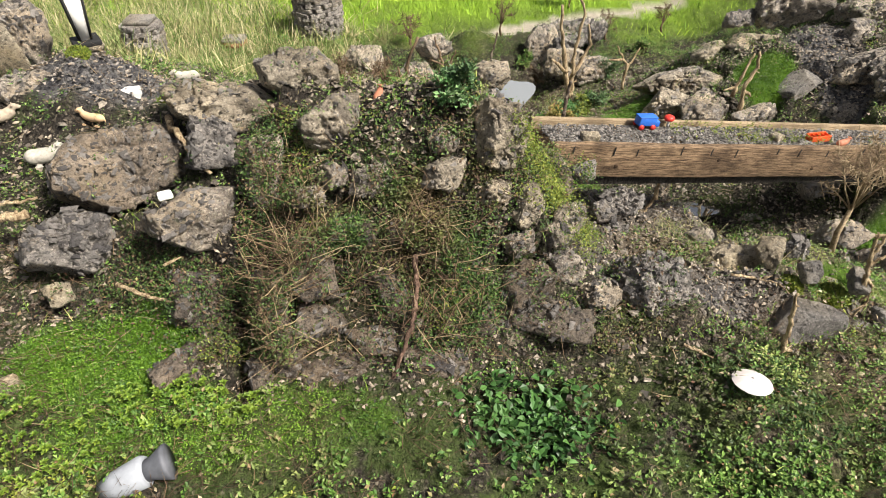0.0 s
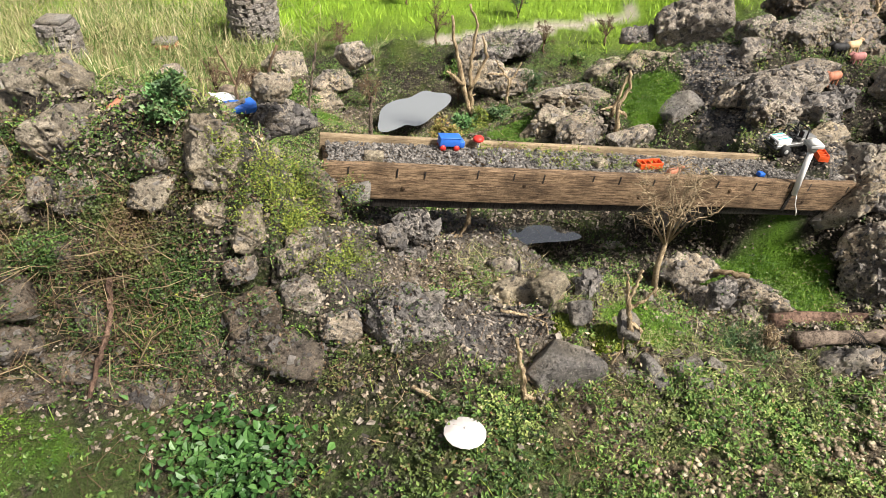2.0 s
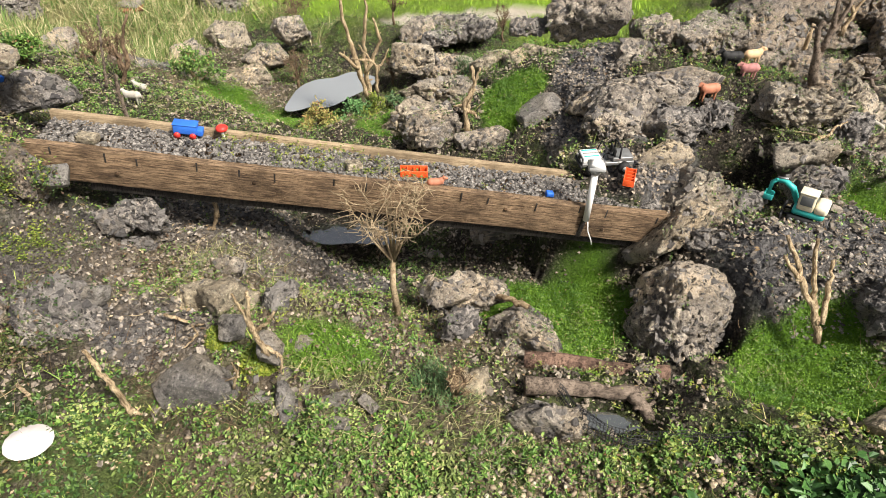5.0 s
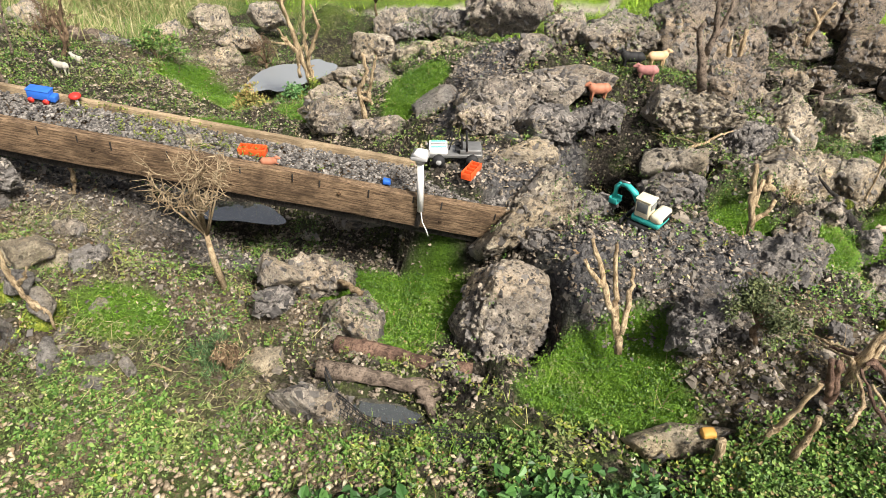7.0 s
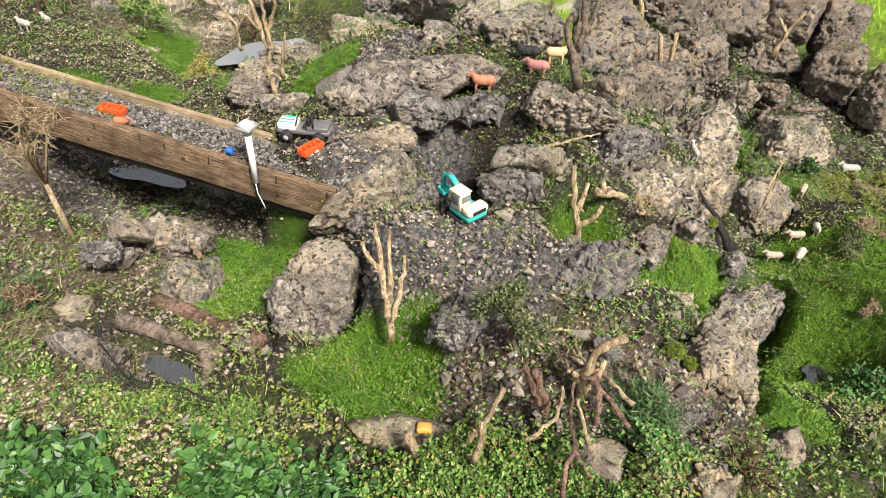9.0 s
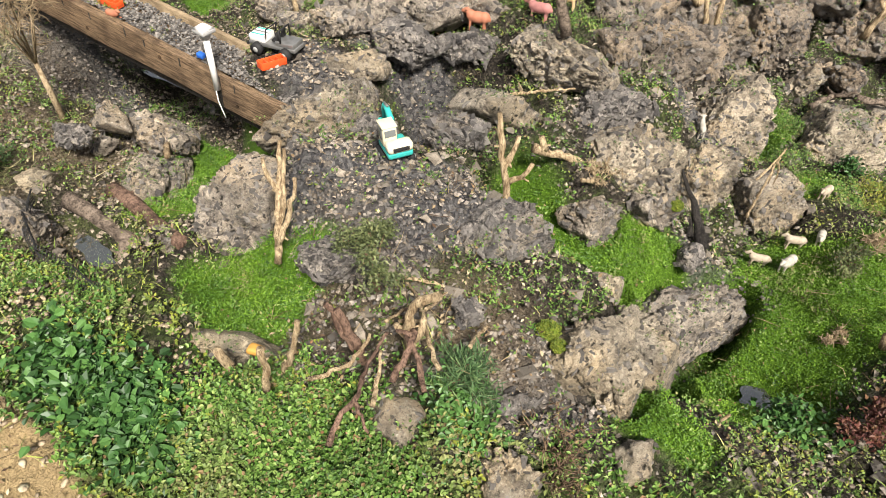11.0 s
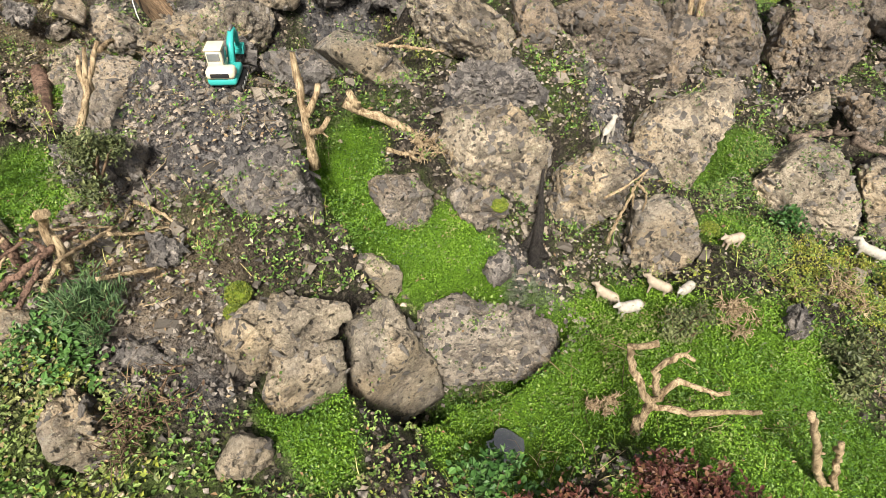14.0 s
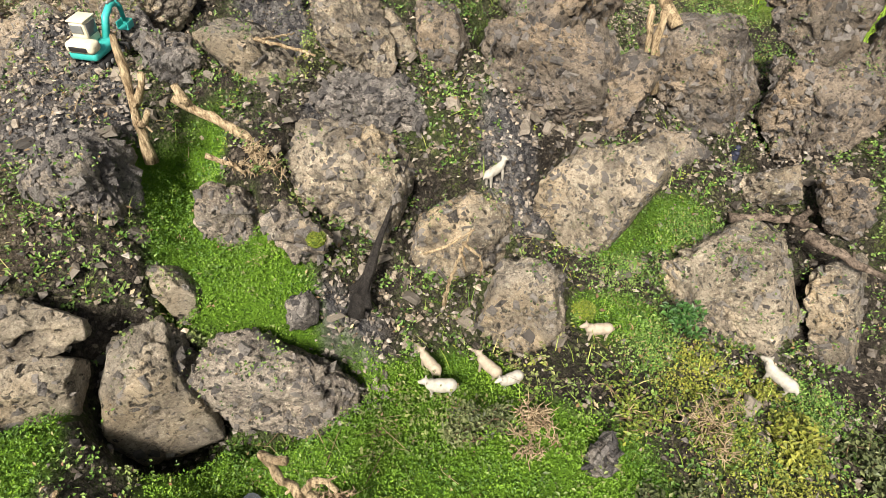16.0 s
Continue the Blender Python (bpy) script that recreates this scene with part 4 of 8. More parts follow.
def finish_stone(kind, seed, rng, v, f, dirs, stretch, m, calm=1.0):
    """Roughens a cut block: swellings, ledges, pits, broken plates and chips set in its skin."""
    name, material, label, category, rough, cuts = KINDS[kind]
    rough = rough * calm
    out = dirs / stretch
    out /= np.linalg.norm(out, axis=1)[:, None]
    at = v + rng.uniform(0, 50, 3)
    mid = float(np.prod(stretch)) ** (1 / 3)
    step = min(mid, 0.15)
    bumps = fractal(at, 1.5 / mid, seed, 3) * 0.8 * rough * mid
    ledge = fractal(at * [1, 1, 1.6], 9, seed + 2, 2)
    ledge = (np.floor(ledge * 9) + np.clip((ledge * 9 % 1) * 4, 0, 1)) / 9 * 2.2 * rough * step
    crag = (0.12 - np.abs(fractal(at, 14, seed + 3, 4, 0.65))) * 2.4 * rough * step
    lumps = fractal(at, 30, seed + 5, 4, 0.85) * 3.0 * rough * step
    holes = -np.clip(grain(at, 26, seed + 9) * 0.6 + grain(at, 55, seed + 10) * 0.4 - 0.56, 0, 1) * 6.0 * rough * step
    cell, force = {"p": (0.030, 1.2), "l": (0.040, 1.0), "b": (0.032, 1.2), "g": (0.032, 1.1), "d": (0.028, 1.1), "w": (0.030, 1.1), "y": (0.040, 0.8), "s": (0.08, 0.25)}[kind]
    plate, plate_tone = rubble(v, rng, min(cell, mid * 0.5), seed)
    held = np.clip(fractal(at, 7, seed + 6, 3) * 4 + 0.55, 0.10, 1) * force * calm
    v = v + out * (bumps + ledge + crag * 0.45 + lumps * 0.35 + holes * 1.0 + plate * held)[:, None]
    dense = {"p": 1500, "l": 700, "b": 1900, "g": 1900, "d": 4200, "w": 1500, "y": 300, "s": 0}[kind]
    cv, cf, tone = set_in_chips(v, f, rng, dense * 0.75, 0.005, 0.026 if kind != "d" else 0.030)
    ob = mesh_object(name, np.concatenate([v, cv]), np.concatenate([f, cf + len(v)]), material)
    ob.data.attributes.new("chip", "FLOAT", "POINT").data.foreach_set("value", np.concatenate([np.zeros(len(v)), tone]).astype(np.float32))
    ob.data.attributes.new("plate", "FLOAT", "POINT").data.foreach_set("value", np.concatenate([0.5 + (plate_tone - 0.5) * np.clip(held, 0, 1), 0.5 + 0 * tone]).astype(np.float32))
    ob.data.polygons.foreach_set("use_smooth", np.arange(len(ob.data.polygons)) < len(f))
    ob.matrix_world = m
    return tagged(ob, label, category, "stones of the rock garden")


def lay_block(kind, x, y, z, tilt, turn, deep, sides):
    """A broken block with a flat top and a steep front, trimmed by its sides: (angle round the face, distance in metres)."""
    COUNT[0] += 1
    seed = COUNT[0]
    rng = np.random.RandomState(seed * 7 + 1)
    m = pose(x, y, z, 90 + tilt, 0, turn)
    inv = np.array(m.to_3x3()).T
    a = np.radians([s[0] for s in sides])
    reach = np.array([s[1] for s in sides])
    wide = (np.abs(np.cos(a)) * reach).max(), (np.abs(np.sin(a)) * reach).max()
    stretch = np.array([wide[0], wide[1], deep])
    size = max(wide)
    dirs, f = NETS[6 if size > 0.16 else 5 if size > 0.06 else 4]
    up = inv @ np.array([0, 0, 1]) + rng.normal(0, 0.10, 3) + (0, 0, 0.28)
    face = inv @ np.array([math.sin(radians(turn)), -math.cos(radians(turn)), 0.12]) + rng.normal(0, 0.12, 3) + (0, 0, 0.10)
    normals = [(math.cos(t), math.sin(t), rng.uniform(-0.05, 0.30)) for t in a] + [up, face, (0, 0, -1)]
    high = (np.sin(a) * reach).max()
    ridge = high * float(np.clip(0.25 + 0.6 * (wide[1] / wide[0] - 0.7), 0.2, 0.8))
    dist = list(reach) + [(deep * up[2] + ridge * up[1]) * rng.uniform(0.92, 1.08), deep * face[2] * rng.uniform(0.85, 1.1), deep * 1.25]
    for _ in range(5):
        n = rng.normal(size=3)
        n[2] = abs(n[2])
        normals.append(n)
        dist.append(np.linalg.norm(n * stretch) * rng.uniform(0.86, 1.05))
    normals = np.array(normals) * stretch
    lean = np.clip(dirs @ normals.T, 1e-4, None) / np.array(dist)
    v = dirs * (1 / (lean ** 56).sum(1) ** (1 / 56))[:, None] * stretch
    return finish_stone(kind, seed, rng, v, f, dirs, stretch, m, 0.95)


boulder("g", -0.20, 1.95, 0.59, 0.090, 0.060, 0.060, 60, 0, 6)
boulder("w", 0.01, 1.56, 0.38, 0.056, 0.042, 0.039, 49, -0, -0)
boulder("w", -0.15, 1.50, 0.29, 0.065, 0.065, 0.051, 46, 0, 6)
boulder("w", -0.50, 1.36, 0.14, 0.101, 0.055, 0.064, 42, 0, 20)
boulder("w", -0.33, 1.35, 0.11, 0.102, 0.042, 0.060, 41, 0, 14)
boulder("w", -0.04, 1.39, 0.10, 0.113, 0.042, 0.065, 41, 0, 2)
boulder("w", -0.53, 1.44, 0.26, 0.041, 0.137, 0.075, 46, 0, 20)
boulder("y", -1.22, 1.50, 0.30, 0.039, 0.039, 0.031, 54, 0, 39)
boulder("d", -1.20, 1.19, 0.06, 0.085, 0.046, 0.053, 46, 0, 45)
boulder("y", -1.32, 1.24, 0.12, 0.045, 0.054, 0.039, 48, 0, 47)
boulder("w", -0.79, 1.34, 0.16, 0.118, 0.055, 0.071, 45, 0, 30)
boulder("g", -1.83, 2.78, 0.65, 0.089, 0.140, 0.092, 72, 0, 33)
boulder("g", -1.67, 2.41, 0.56, 0.094, 0.059, 0.062, 68, 0, 35)
boulder("d", -0.82, 2.00, 0.57, 0.082, 0.092, 0.068, 61, 9, 18)
boulder("g", -0.60, 1.85, 0.52, 0.059, 0.108, 0.068, 58, 0, 18)
boulder("w", -0.22, 1.41, 0.18, 0.093, 0.047, 0.057, 43, 0, 9)
boulder("w", 0.38, 1.57, 0.13, 0.129, 0.060, 0.078, 45, 4, -17)
boulder("w", 0.11, 1.52, 0.18, 0.068, 0.058, 0.050, 45, -0, -4)
boulder("w", -0.29, 1.60, 0.45, 0.073, 0.055, 0.051, 52, 0, 10)
boulder("w", -0.08, 1.61, 0.44, 0.083, 0.056, 0.056, 52, 0, 3)
boulder("w", -0.42, 1.52, 0.38, 0.073, 0.082, 0.061, 50, 0, 16)
boulder("w", -0.40, 1.44, 0.24, 0.083, 0.055, 0.056, 45, 0, 16)
boulder("p", 0.19, 2.38, 0.64, 0.068, 0.046, 0.046, 66, -0, -5)
boulder("p", 1.01, 5.12, -0.50, 0.146, 0.097, 0.098, 67, -0, -11)
boulder("g", 1.16, 5.32, -0.67, 0.234, 0.117, 0.144, 65, 0, 4)
boulder("g", 2.25, 4.24, 0.28, 0.213, 0.115, 0.134, 70, -19, -4)
boulder("g", 2.26, 3.29, -0.02, 0.099, 0.063, 0.065, 59, -17, -5)
boulder("y", 1.78, 4.13, 0.01, 0.103, 0.069, 0.069, 66, -0, -4)
boulder("y", 2.01, 4.10, 0.09, 0.150, 0.042, 0.081, 67, -0, -8)
boulder("d", 1.22, 5.86, -0.53, 0.273, 0.099, 0.156, 68, -5, 5)
boulder("g", -0.09, 2.41, 0.49, 0.140, 0.043, 0.077, 66, 0, 39)
boulder("d", 0.14, 2.54, 0.43, 0.124, 0.068, 0.078, 64, 0, 33)
boulder("s", 1.56, 1.60, 0.07, 0.063, 0.034, 0.032, 23, 29, -52)
boulder("s", 1.33, 1.75, 0.17, 0.040, 0.042, 0.026, 42, 0, 8)
boulder("s", 1.48, 1.70, 0.17, 0.036, 0.050, 0.027, 41, 0, 1)
boulder("d", 0.66, 2.14, 0.15, 0.053, 0.044, 0.038, 52, 0, 26)
boulder("s", 0.54, 2.09, 0.37, 0.049, 0.044, 0.029, 57, 0, 30)
boulder("g", 0.41, 1.75, 0.39, 0.069, 0.052, 0.048, 54, 0, 40)
boulder("g", 1.86, 2.34, -0.15, 0.092, 0.046, 0.056, 47, 7, -17)
boulder("g", 1.91, 2.27, -0.21, 0.046, 0.051, 0.038, 45, -0, -12)
boulder("d", 2.98, 2.90, 0.08, 0.068, 0.057, 0.049, 54, 0, 4)
boulder("d", 2.90, 2.69, -0.01, 0.131, 0.072, 0.083, 47, 19, -10)
boulder("g", 1.93, 2.51, -0.27, 0.135, 0.074, 0.085, 48, 0, 35)
boulder("d", 1.97, 2.16, -0.08, 0.066, 0.045, 0.044, 46, 0, 40)
boulder("p", 3.94, 2.30, -0.15, 0.116, 0.090, 0.082, 44, -0, -29)
boulder("g", 2.64, 2.16, -0.22, 0.041, 0.052, 0.037, 38, 0, 19)
boulder("d", 1.98, 2.85, -0.19, 0.105, 0.053, 0.065, 52, 0, 29)
boulder("d", 1.71, 2.87, -0.45, 0.057, 0.043, 0.040, 51, 0, 34)
boulder("g", 0.90, 5.72, -0.60, 0.162, 0.149, 0.122, 68, 0, 24)
boulder("y", 1.75, 4.10, -0.01, 0.135, 0.076, 0.086, 66, 0, 22)
boulder("d", 1.93, 4.22, 0.19, 0.099, 0.041, 0.058, 69, 0, 19)
boulder("g", 2.51, 3.84, 0.25, 0.087, 0.072, 0.063, 66, 0, 11)
boulder("g", -0.99, 3.87, -0.10, 0.118, 0.118, 0.092, 72, 0, 53)
boulder("b", 3.21, 4.31, 0.25, 0.172, 0.165, 0.132, 68, 0, 14)
boulder("b", 4.28, 5.32, -0.13, 0.126, 0.160, 0.113, 68, -0, -4)
boulder("b", 4.51, 5.29, -0.20, 0.099, 0.149, 0.100, 67, -0, -7)
boulder("p", 4.76, 3.53, -0.49, 0.184, 0.105, 0.117, 36, 9, -4)
boulder("p", 4.77, 3.62, -0.38, 0.082, 0.043, 0.051, 38, 13, -9)
boulder("g", 3.88, 3.35, -0.06, 0.076, 0.033, 0.045, 43, 25, 17)
boulder("d", 4.08, 3.35, -0.14, 0.037, 0.051, 0.035, 45, 0, 36)
boulder("d", 3.82, 2.51, 0.07, 0.032, 0.032, 0.025, 42, 0, 72)
boulder("b", 3.84, 5.12, -0.29, 0.120, 0.067, 0.076, 54, 0, 38)
boulder("b", 3.51, 4.42, -0.03, 0.065, 0.130, 0.080, 57, 4, 57)
boulder("g", 3.63, 4.56, -0.18, 0.105, 0.057, 0.066, 53, 0, 55)
boulder("g", 3.90, 3.36, -0.04, 0.046, 0.076, 0.049, 39, -24, 123)
boulder("g", 4.53, 4.27, -0.28, 0.064, 0.043, 0.043, 34, 0, 37)
boulder("b", 3.28, 5.19, 0.11, 0.207, 0.138, 0.139, 70, 0, 10)
boulder("b", 3.60, 5.49, 0.03, 0.250, 0.143, 0.159, 71, 0, 5)
boulder("b", 3.94, 5.60, 0.04, 0.211, 0.141, 0.142, 71, 0, 1)
boulder("b", 4.19, 5.64, 0.00, 0.140, 0.140, 0.109, 71, -0, -2)
boulder("y", 3.55, 1.53, -0.24, 0.137, 0.114, 0.099, 38, -9, 120)
boulder("g", 4.65, 3.40, -0.48, 0.137, 0.072, 0.086, 26, 0, 33)
boulder("y", 4.73, 3.54, -0.41, 0.063, 0.063, 0.049, 29, 0, 24)
boulder("s", 1.463, 1.601, 0.04, 0.055, 0.035, 0.020, 8, 5, 20)
boulder("s", 1.574, 1.648, 0.04, 0.022, 0.050, 0.014, 35, 60, 10)
boulder("s", 1.690, 1.641, 0.04, 0.050, 0.034, 0.013, 15, -12, 30)
boulder("s", 1.720, 1.581, 0.04, 0.034, 0.022, 0.012, 5, 5, 10)
boulder("s", 1.505, 1.696, 0.04, 0.030, 0.026, 0.020, 10, 0, 50)
boulder("s", 1.785, 1.665, 0.04, 0.018, 0.032, 0.014, 20, 25, 70)
for i, stone in enumerate(STONES):
    lay_stone(i, *stone)
for stone in BLOCKS:
    lay_block(*stone)

# ---- water ----
def water_material(name, tint, shine=1.0):
    k = Nodes(name)
    m = k.done(tint, 0.04, k.bump(k.noise(18, 3), 0.05, 0.01), spec=0.5)
    k.bsdf.inputs["Transmission Weight"].default_value = 0.55
    k.bsdf.inputs["IOR"].default_value = 1.33
    k.bsdf.inputs["Coat Weight"].default_value, k.bsdf.inputs["Coat IOR"].default_value, k.bsdf.inputs["Coat Roughness"].default_value = 1.0, 3.6, 0.03
    if shine < 1:
        k.bsdf.inputs["Transmission Weight"].default_value, k.bsdf.inputs["Coat Weight"].default_value = 0.0, shine
    return m


# the pond's grey base colour paints in the reflection of the overcast sky
PAINTEDSKY = water_material("sky_painted_pond_water", (0.25, 0.265, 0.265))
PAINTEDSKY.node_tree.nodes["Principled BSDF"].inputs["Transmission Weight"].default_value = 0.0
WATER = water_material("still_pond_water", (0.10, 0.11, 0.09))


def pool(name, x, y, z, rx, ry, material, label, turn=0.0):
    n = 40
    a = np.linspace(0, 2 * math.pi, n, endpoint=False)
    w = 1 + 0.22 * np.sin(2 * a + x) + 0.10 * np.sin(5 * a + y)
    v = [(0, 0, 0)] + [(rx * c * math.cos(t), ry * c * math.sin(t), 0) for c, t in zip(w, a)]
    f = [(0, i + 1, (i + 1) % n + 1) for i in range(n)]
    ob = mesh_object(name, v, f, material)
    ob.matrix_world = pose(x, y, z, 0, 0, turn)
    return tagged(ob, label, "water", kind="structure")


pool("water_1", 0.47, 4.70, -0.615, 0.19, 0.38, PAINTEDSKY, "still pond, grey sky reflection partly painted into its colour", -18)
pool("water_2", 1.16, 2.88, -0.395, 0.30, 0.10, WATER, "dark shallow stream under the bridge", 5)
pool("water_3", 2.50, 1.95, -0.226, 0.11, 0.045, WATER, "small dark pool under two logs", 10)
pool("water_5", 4.505, 3.165, float(floor_at(4.505, 3.165)[0]) + 0.016, 0.085, 0.05, WATER, "shallow clear pool in a green mat", 30)
pool("water_4", 0.52, 3.78, -0.50, 0.15, 0.11, WATER, "small pool behind the bridge")


# ---- resting things on what lies under them ----
bpy.context.view_layer.update()
LAND = bpy.context.evaluated_depsgraph_get()


def rest(x, y, z, up=0.12):
    """The height of the highest surface under a spot a little above z."""
    hit, place, normal, _, ob, _ = scene.ray_cast(LAND, Vector((x, y, max(z + up, floor_at(x, y)[0] + 0.03))), Vector((0, 0, -1)))
    return place.z if hit else z

# ---- the plank bridge ----
BR_A, BR_B = Vector((0.418, 2.136, 0.464)), Vector((2.70, 2.737, 0.085))
along = BR_B - BR_A
BR_LEN = along.length
BR_TURN = math.degrees(math.atan2(along.y, along.x))
BR_DIP = math.degrees(math.asin(-along.z / BR_LEN))
BRIDGE = pose(*BR_A) @ pose(0, 0, 0, 0, BR_DIP, BR_TURN)
BR_WIDE = 0.225
KNOT = wood_material("dark_knot", (0.03, 0.018, 0.010), (0.12, 0.07, 0.035), (3, 3, 3), 0.8)
bridge = holder("plank_bridge", BRIDGE, "weathered wooden plank bridge filled with slate gravel", "bridge")
bm = bmesh.new()
box(bm, BR_LEN / 2, 0.018, -0.072, BR_LEN, 0.036, 0.144, 0.004)
bmesh.ops.subdivide_edges(bm, edges=[e for e in bm.edges if abs(e.verts[0].co.x - e.verts[1].co.x) > 1], cuts=60)
for v in bm.verts:
    v.co += Vector((0, 0.004, 0.006)) * noise.noise(Vector((v.co.x * 2.2, v.co.z * 8, 3.1))) + Vector((0, 0.0, 0.003)) * noise.noise(Vector((v.co.x * 14, v.co.y * 20, 0)))
front = part("front_plank", bm, PLANK, bridge)
for k in range(15):
    bm = bmesh.new()
    s = 0.09 + 0.158 * k + 0.03 * math.sin(k * 2.3)
    box(bm, s, -0.0012, -0.018 - 0.005 * (k % 3), 0.006, 0.003, 0.030 + 0.008 * (k % 2), 0.001, pose(0, 0, 0))
    part("notch", bm, BLACKWOOD, front)
for s, h in ((0.30, -0.09), (0.78, -0.06), (1.30, -0.10), (1.72, -0.055), (2.12, -0.10)):
    bm = bmesh.new()
    bmesh.ops.create_cone(bm, cap_ends=True, segments=18, radius1=0.009, radius2=0.007, depth=0.004, matrix=pose(s, -0.0008, h, 90, 0, 0))
    part("knot", bm, KNOT, front)
bm = bmesh.new()
box(bm, BR_LEN * 0.42, BR_WIDE + 0.011, -0.058, BR_LEN * 0.84, 0.022, 0.116, 0.003)
part("back_plank", bm, RAIL, bridge, "pale wooden rail")
bm = bmesh.new()
box(bm, BR_LEN / 2, BR_WIDE / 2 + 0.018, -0.06, BR_LEN - 0.02, BR_WIDE - 0.04, 0.03)
part("deck", bm, PLANK, bridge)
bm = bmesh.new()
# beam below the plank; its black colour carries the shadow there too
box(bm, BR_LEN / 2 + 0.04, 0.045, -0.166, BR_LEN - 0.30, 0.05, 0.042, 0.003)
part("under_beam", bm, BLACKWOOD, bridge, "dark beam under the plank, its shadow in the colour")
bm = bmesh.new()
box(bm, 2.035, -0.002, -0.072, 0.020, 0.003, 0.150, 0.001)
part("strap", bm, BLACKWOOD, bridge, "dark strap round the plank")

# ---- driftwood, logs and dead wood ----
def branch(name, material, at, limbs, radius, tip, label, category):
    """A knotty branch: one limb after the other, each tapering to tip times its foot."""
    rng = random.Random(int(abs(at[0] * 977 + at[1] * 131) * 10))
    bm = bmesh.new()
    for i, limb in enumerate(limbs):
        pts = [Vector(p) for p in limb]
        fine = [pts[0]]
        for a, b in zip(pts, pts[1:]):
            n = max(2, int((b - a).length / max(radius * 1.6, 0.012)))
            for j in range(1, n + 1):
                w = Vector([rng.gauss(0, 1) for _ in range(3)]) * min(radius, 0.012) * 0.28
                fine.append(a.lerp(b, j / n) + (w if j < n else w * 0.4))
        r0 = radius * (1.0 if i == 0 else 0.78)
        m = len(fine) - 1
        fall = 2.2 if tip < 0.1 else 1.0
        radii = [r0 * (tip + (1 - tip) * (1 - j / m) ** fall) * rng.uniform(0.84, 1.18) for j in range(m + 1)]
        if i == 0:
            fine.insert(0, fine[0] - (fine[1] - fine[0]).normalized() * radius * 2.5)
            radii.insert(0, radii[0] * 1.1)
        tube(bm, fine, radii, 11)
        if radius * (1 if i == 0 else 0.7) > 0.006:
            for _ in range(2):
                k = rng.randrange(1, len(fine) - 1)
                d = Vector([rng.gauss(0, 1) for _ in range(3)]).normalized()
                rod(bm, fine[k], fine[k] + d * radius * rng.uniform(1.4, 2.2), radii[k] * 0.45, radii[k] * 0.3, 6)
    for v in bm.verts:
        v.co += Vector(noise.noise_vector(v.co * (0.35 / max(radius, 0.004)) + Vector(at))) * radius * 0.22
    ob = part(name, bm, material, None)
    ob.location = at
    return tagged(ob, label, category, "dead wood in the rock garden")


branch("driftwood_fork", DRIFT, (3.177, 2.318, -0.020), [[(0.000, 0.000, 0.000), (-0.030, 0.034, 0.070), (-0.085, 0.096, 0.150), (-0.120, 0.136, 0.215), (-0.155, 0.176, 0.270)], [(-0.012, 0.014, 0.030), (-0.050, 0.085, 0.150), (-0.062, 0.110, 0.215), (-0.080, 0.140, 0.300)], [(0.000, 0.010, 0.040), (-0.002, 0.075, 0.140), (-0.012, 0.120, 0.235)], [(-0.085, 0.096, 0.150), (-0.130, 0.090, 0.190), (-0.165, 0.105, 0.235)]], 0.0125, 0.6, "bleached forked driftwood standing in a green mat", "driftwood")
branch("driftwood_branch", DRIFT, (3.801, 2.291, 0.005), [[(0.000, 0.000, 0.000), (0.010, 0.006, 0.118), (0.014, 0.008, 0.238), (0.042, 0.024, 0.304), (0.081, 0.045, 0.330)], [(0.009, 0.005, 0.105), (0.041, 0.023, 0.179), (0.046, 0.026, 0.238)], [(0.010, 0.006, 0.118), (-0.015, -0.008, 0.191)]], 0.0161, 0.6, "thick pale driftwood stump with short forks", "driftwood")
branch("driftwood_branch", DRIFT, (3.560, 2.031, -0.021), [[(0.000, 0.000, 0.000), (0.063, 0.035, 0.122), (0.106, 0.059, 0.296)]], 0.0096, 0.7, "long pale driftwood pole leaning on stones", "driftwood")
branch("driftwood_branch", REDWOOD, (3.752, 2.193, 0.050), [[(0.000, 0.000, 0.000), (-0.012, -0.007, 0.132), (-0.042, -0.024, 0.235)], [(-0.010, -0.006, 0.082), (-0.061, -0.034, 0.246)]], 0.0151, 0.6, "reddish driftwood pair of upright limbs", "driftwood")
branch("driftwood_branch", REDWOOD, (3.622, 2.121, -0.043), [[(0.000, 0.000, 0.000), (0.071, -0.004, -0.045), (0.117, 0.012, -0.058), (0.185, 0.017, -0.100)]], 0.0129, 0.5, "curved reddish driftwood lying on weeds", "driftwood")
branch("driftwood_branch", DRIFT, (3.493, 1.962, -0.047), [[(0.000, 0.000, 0.000), (-0.011, -0.006, 0.111), (-0.019, -0.011, 0.168)]], 0.0131, 0.8, "yellow rotting post stub in the bank", "driftwood")
branch("dead_tree", BARK, (3.276, 3.600, 0.338), [[(0.000, 0.000, 0.000), (-0.022, -0.012, 0.102), (-0.055, -0.031, 0.184), (-0.049, -0.028, 0.251)], [(-0.002, -0.001, 0.017), (-0.013, -0.007, 0.138), (0.028, 0.016, 0.240), (0.034, 0.019, 0.358)], [(-0.010, -0.006, 0.114), (0.001, 0.000, 0.229), (-0.019, -0.010, 0.337)]], 0.0188, 0.5, "bare grey dead tree trunk with broken limbs", "dead tree")
branch("wooden_stake", DRIFT, (3.447, 4.522, -0.017), [[(0.000, 0.000, 0.000), (-0.039, -0.022, 0.237)]], 0.0163, 0.6, "orange split wooden stake between boulders", "stake")
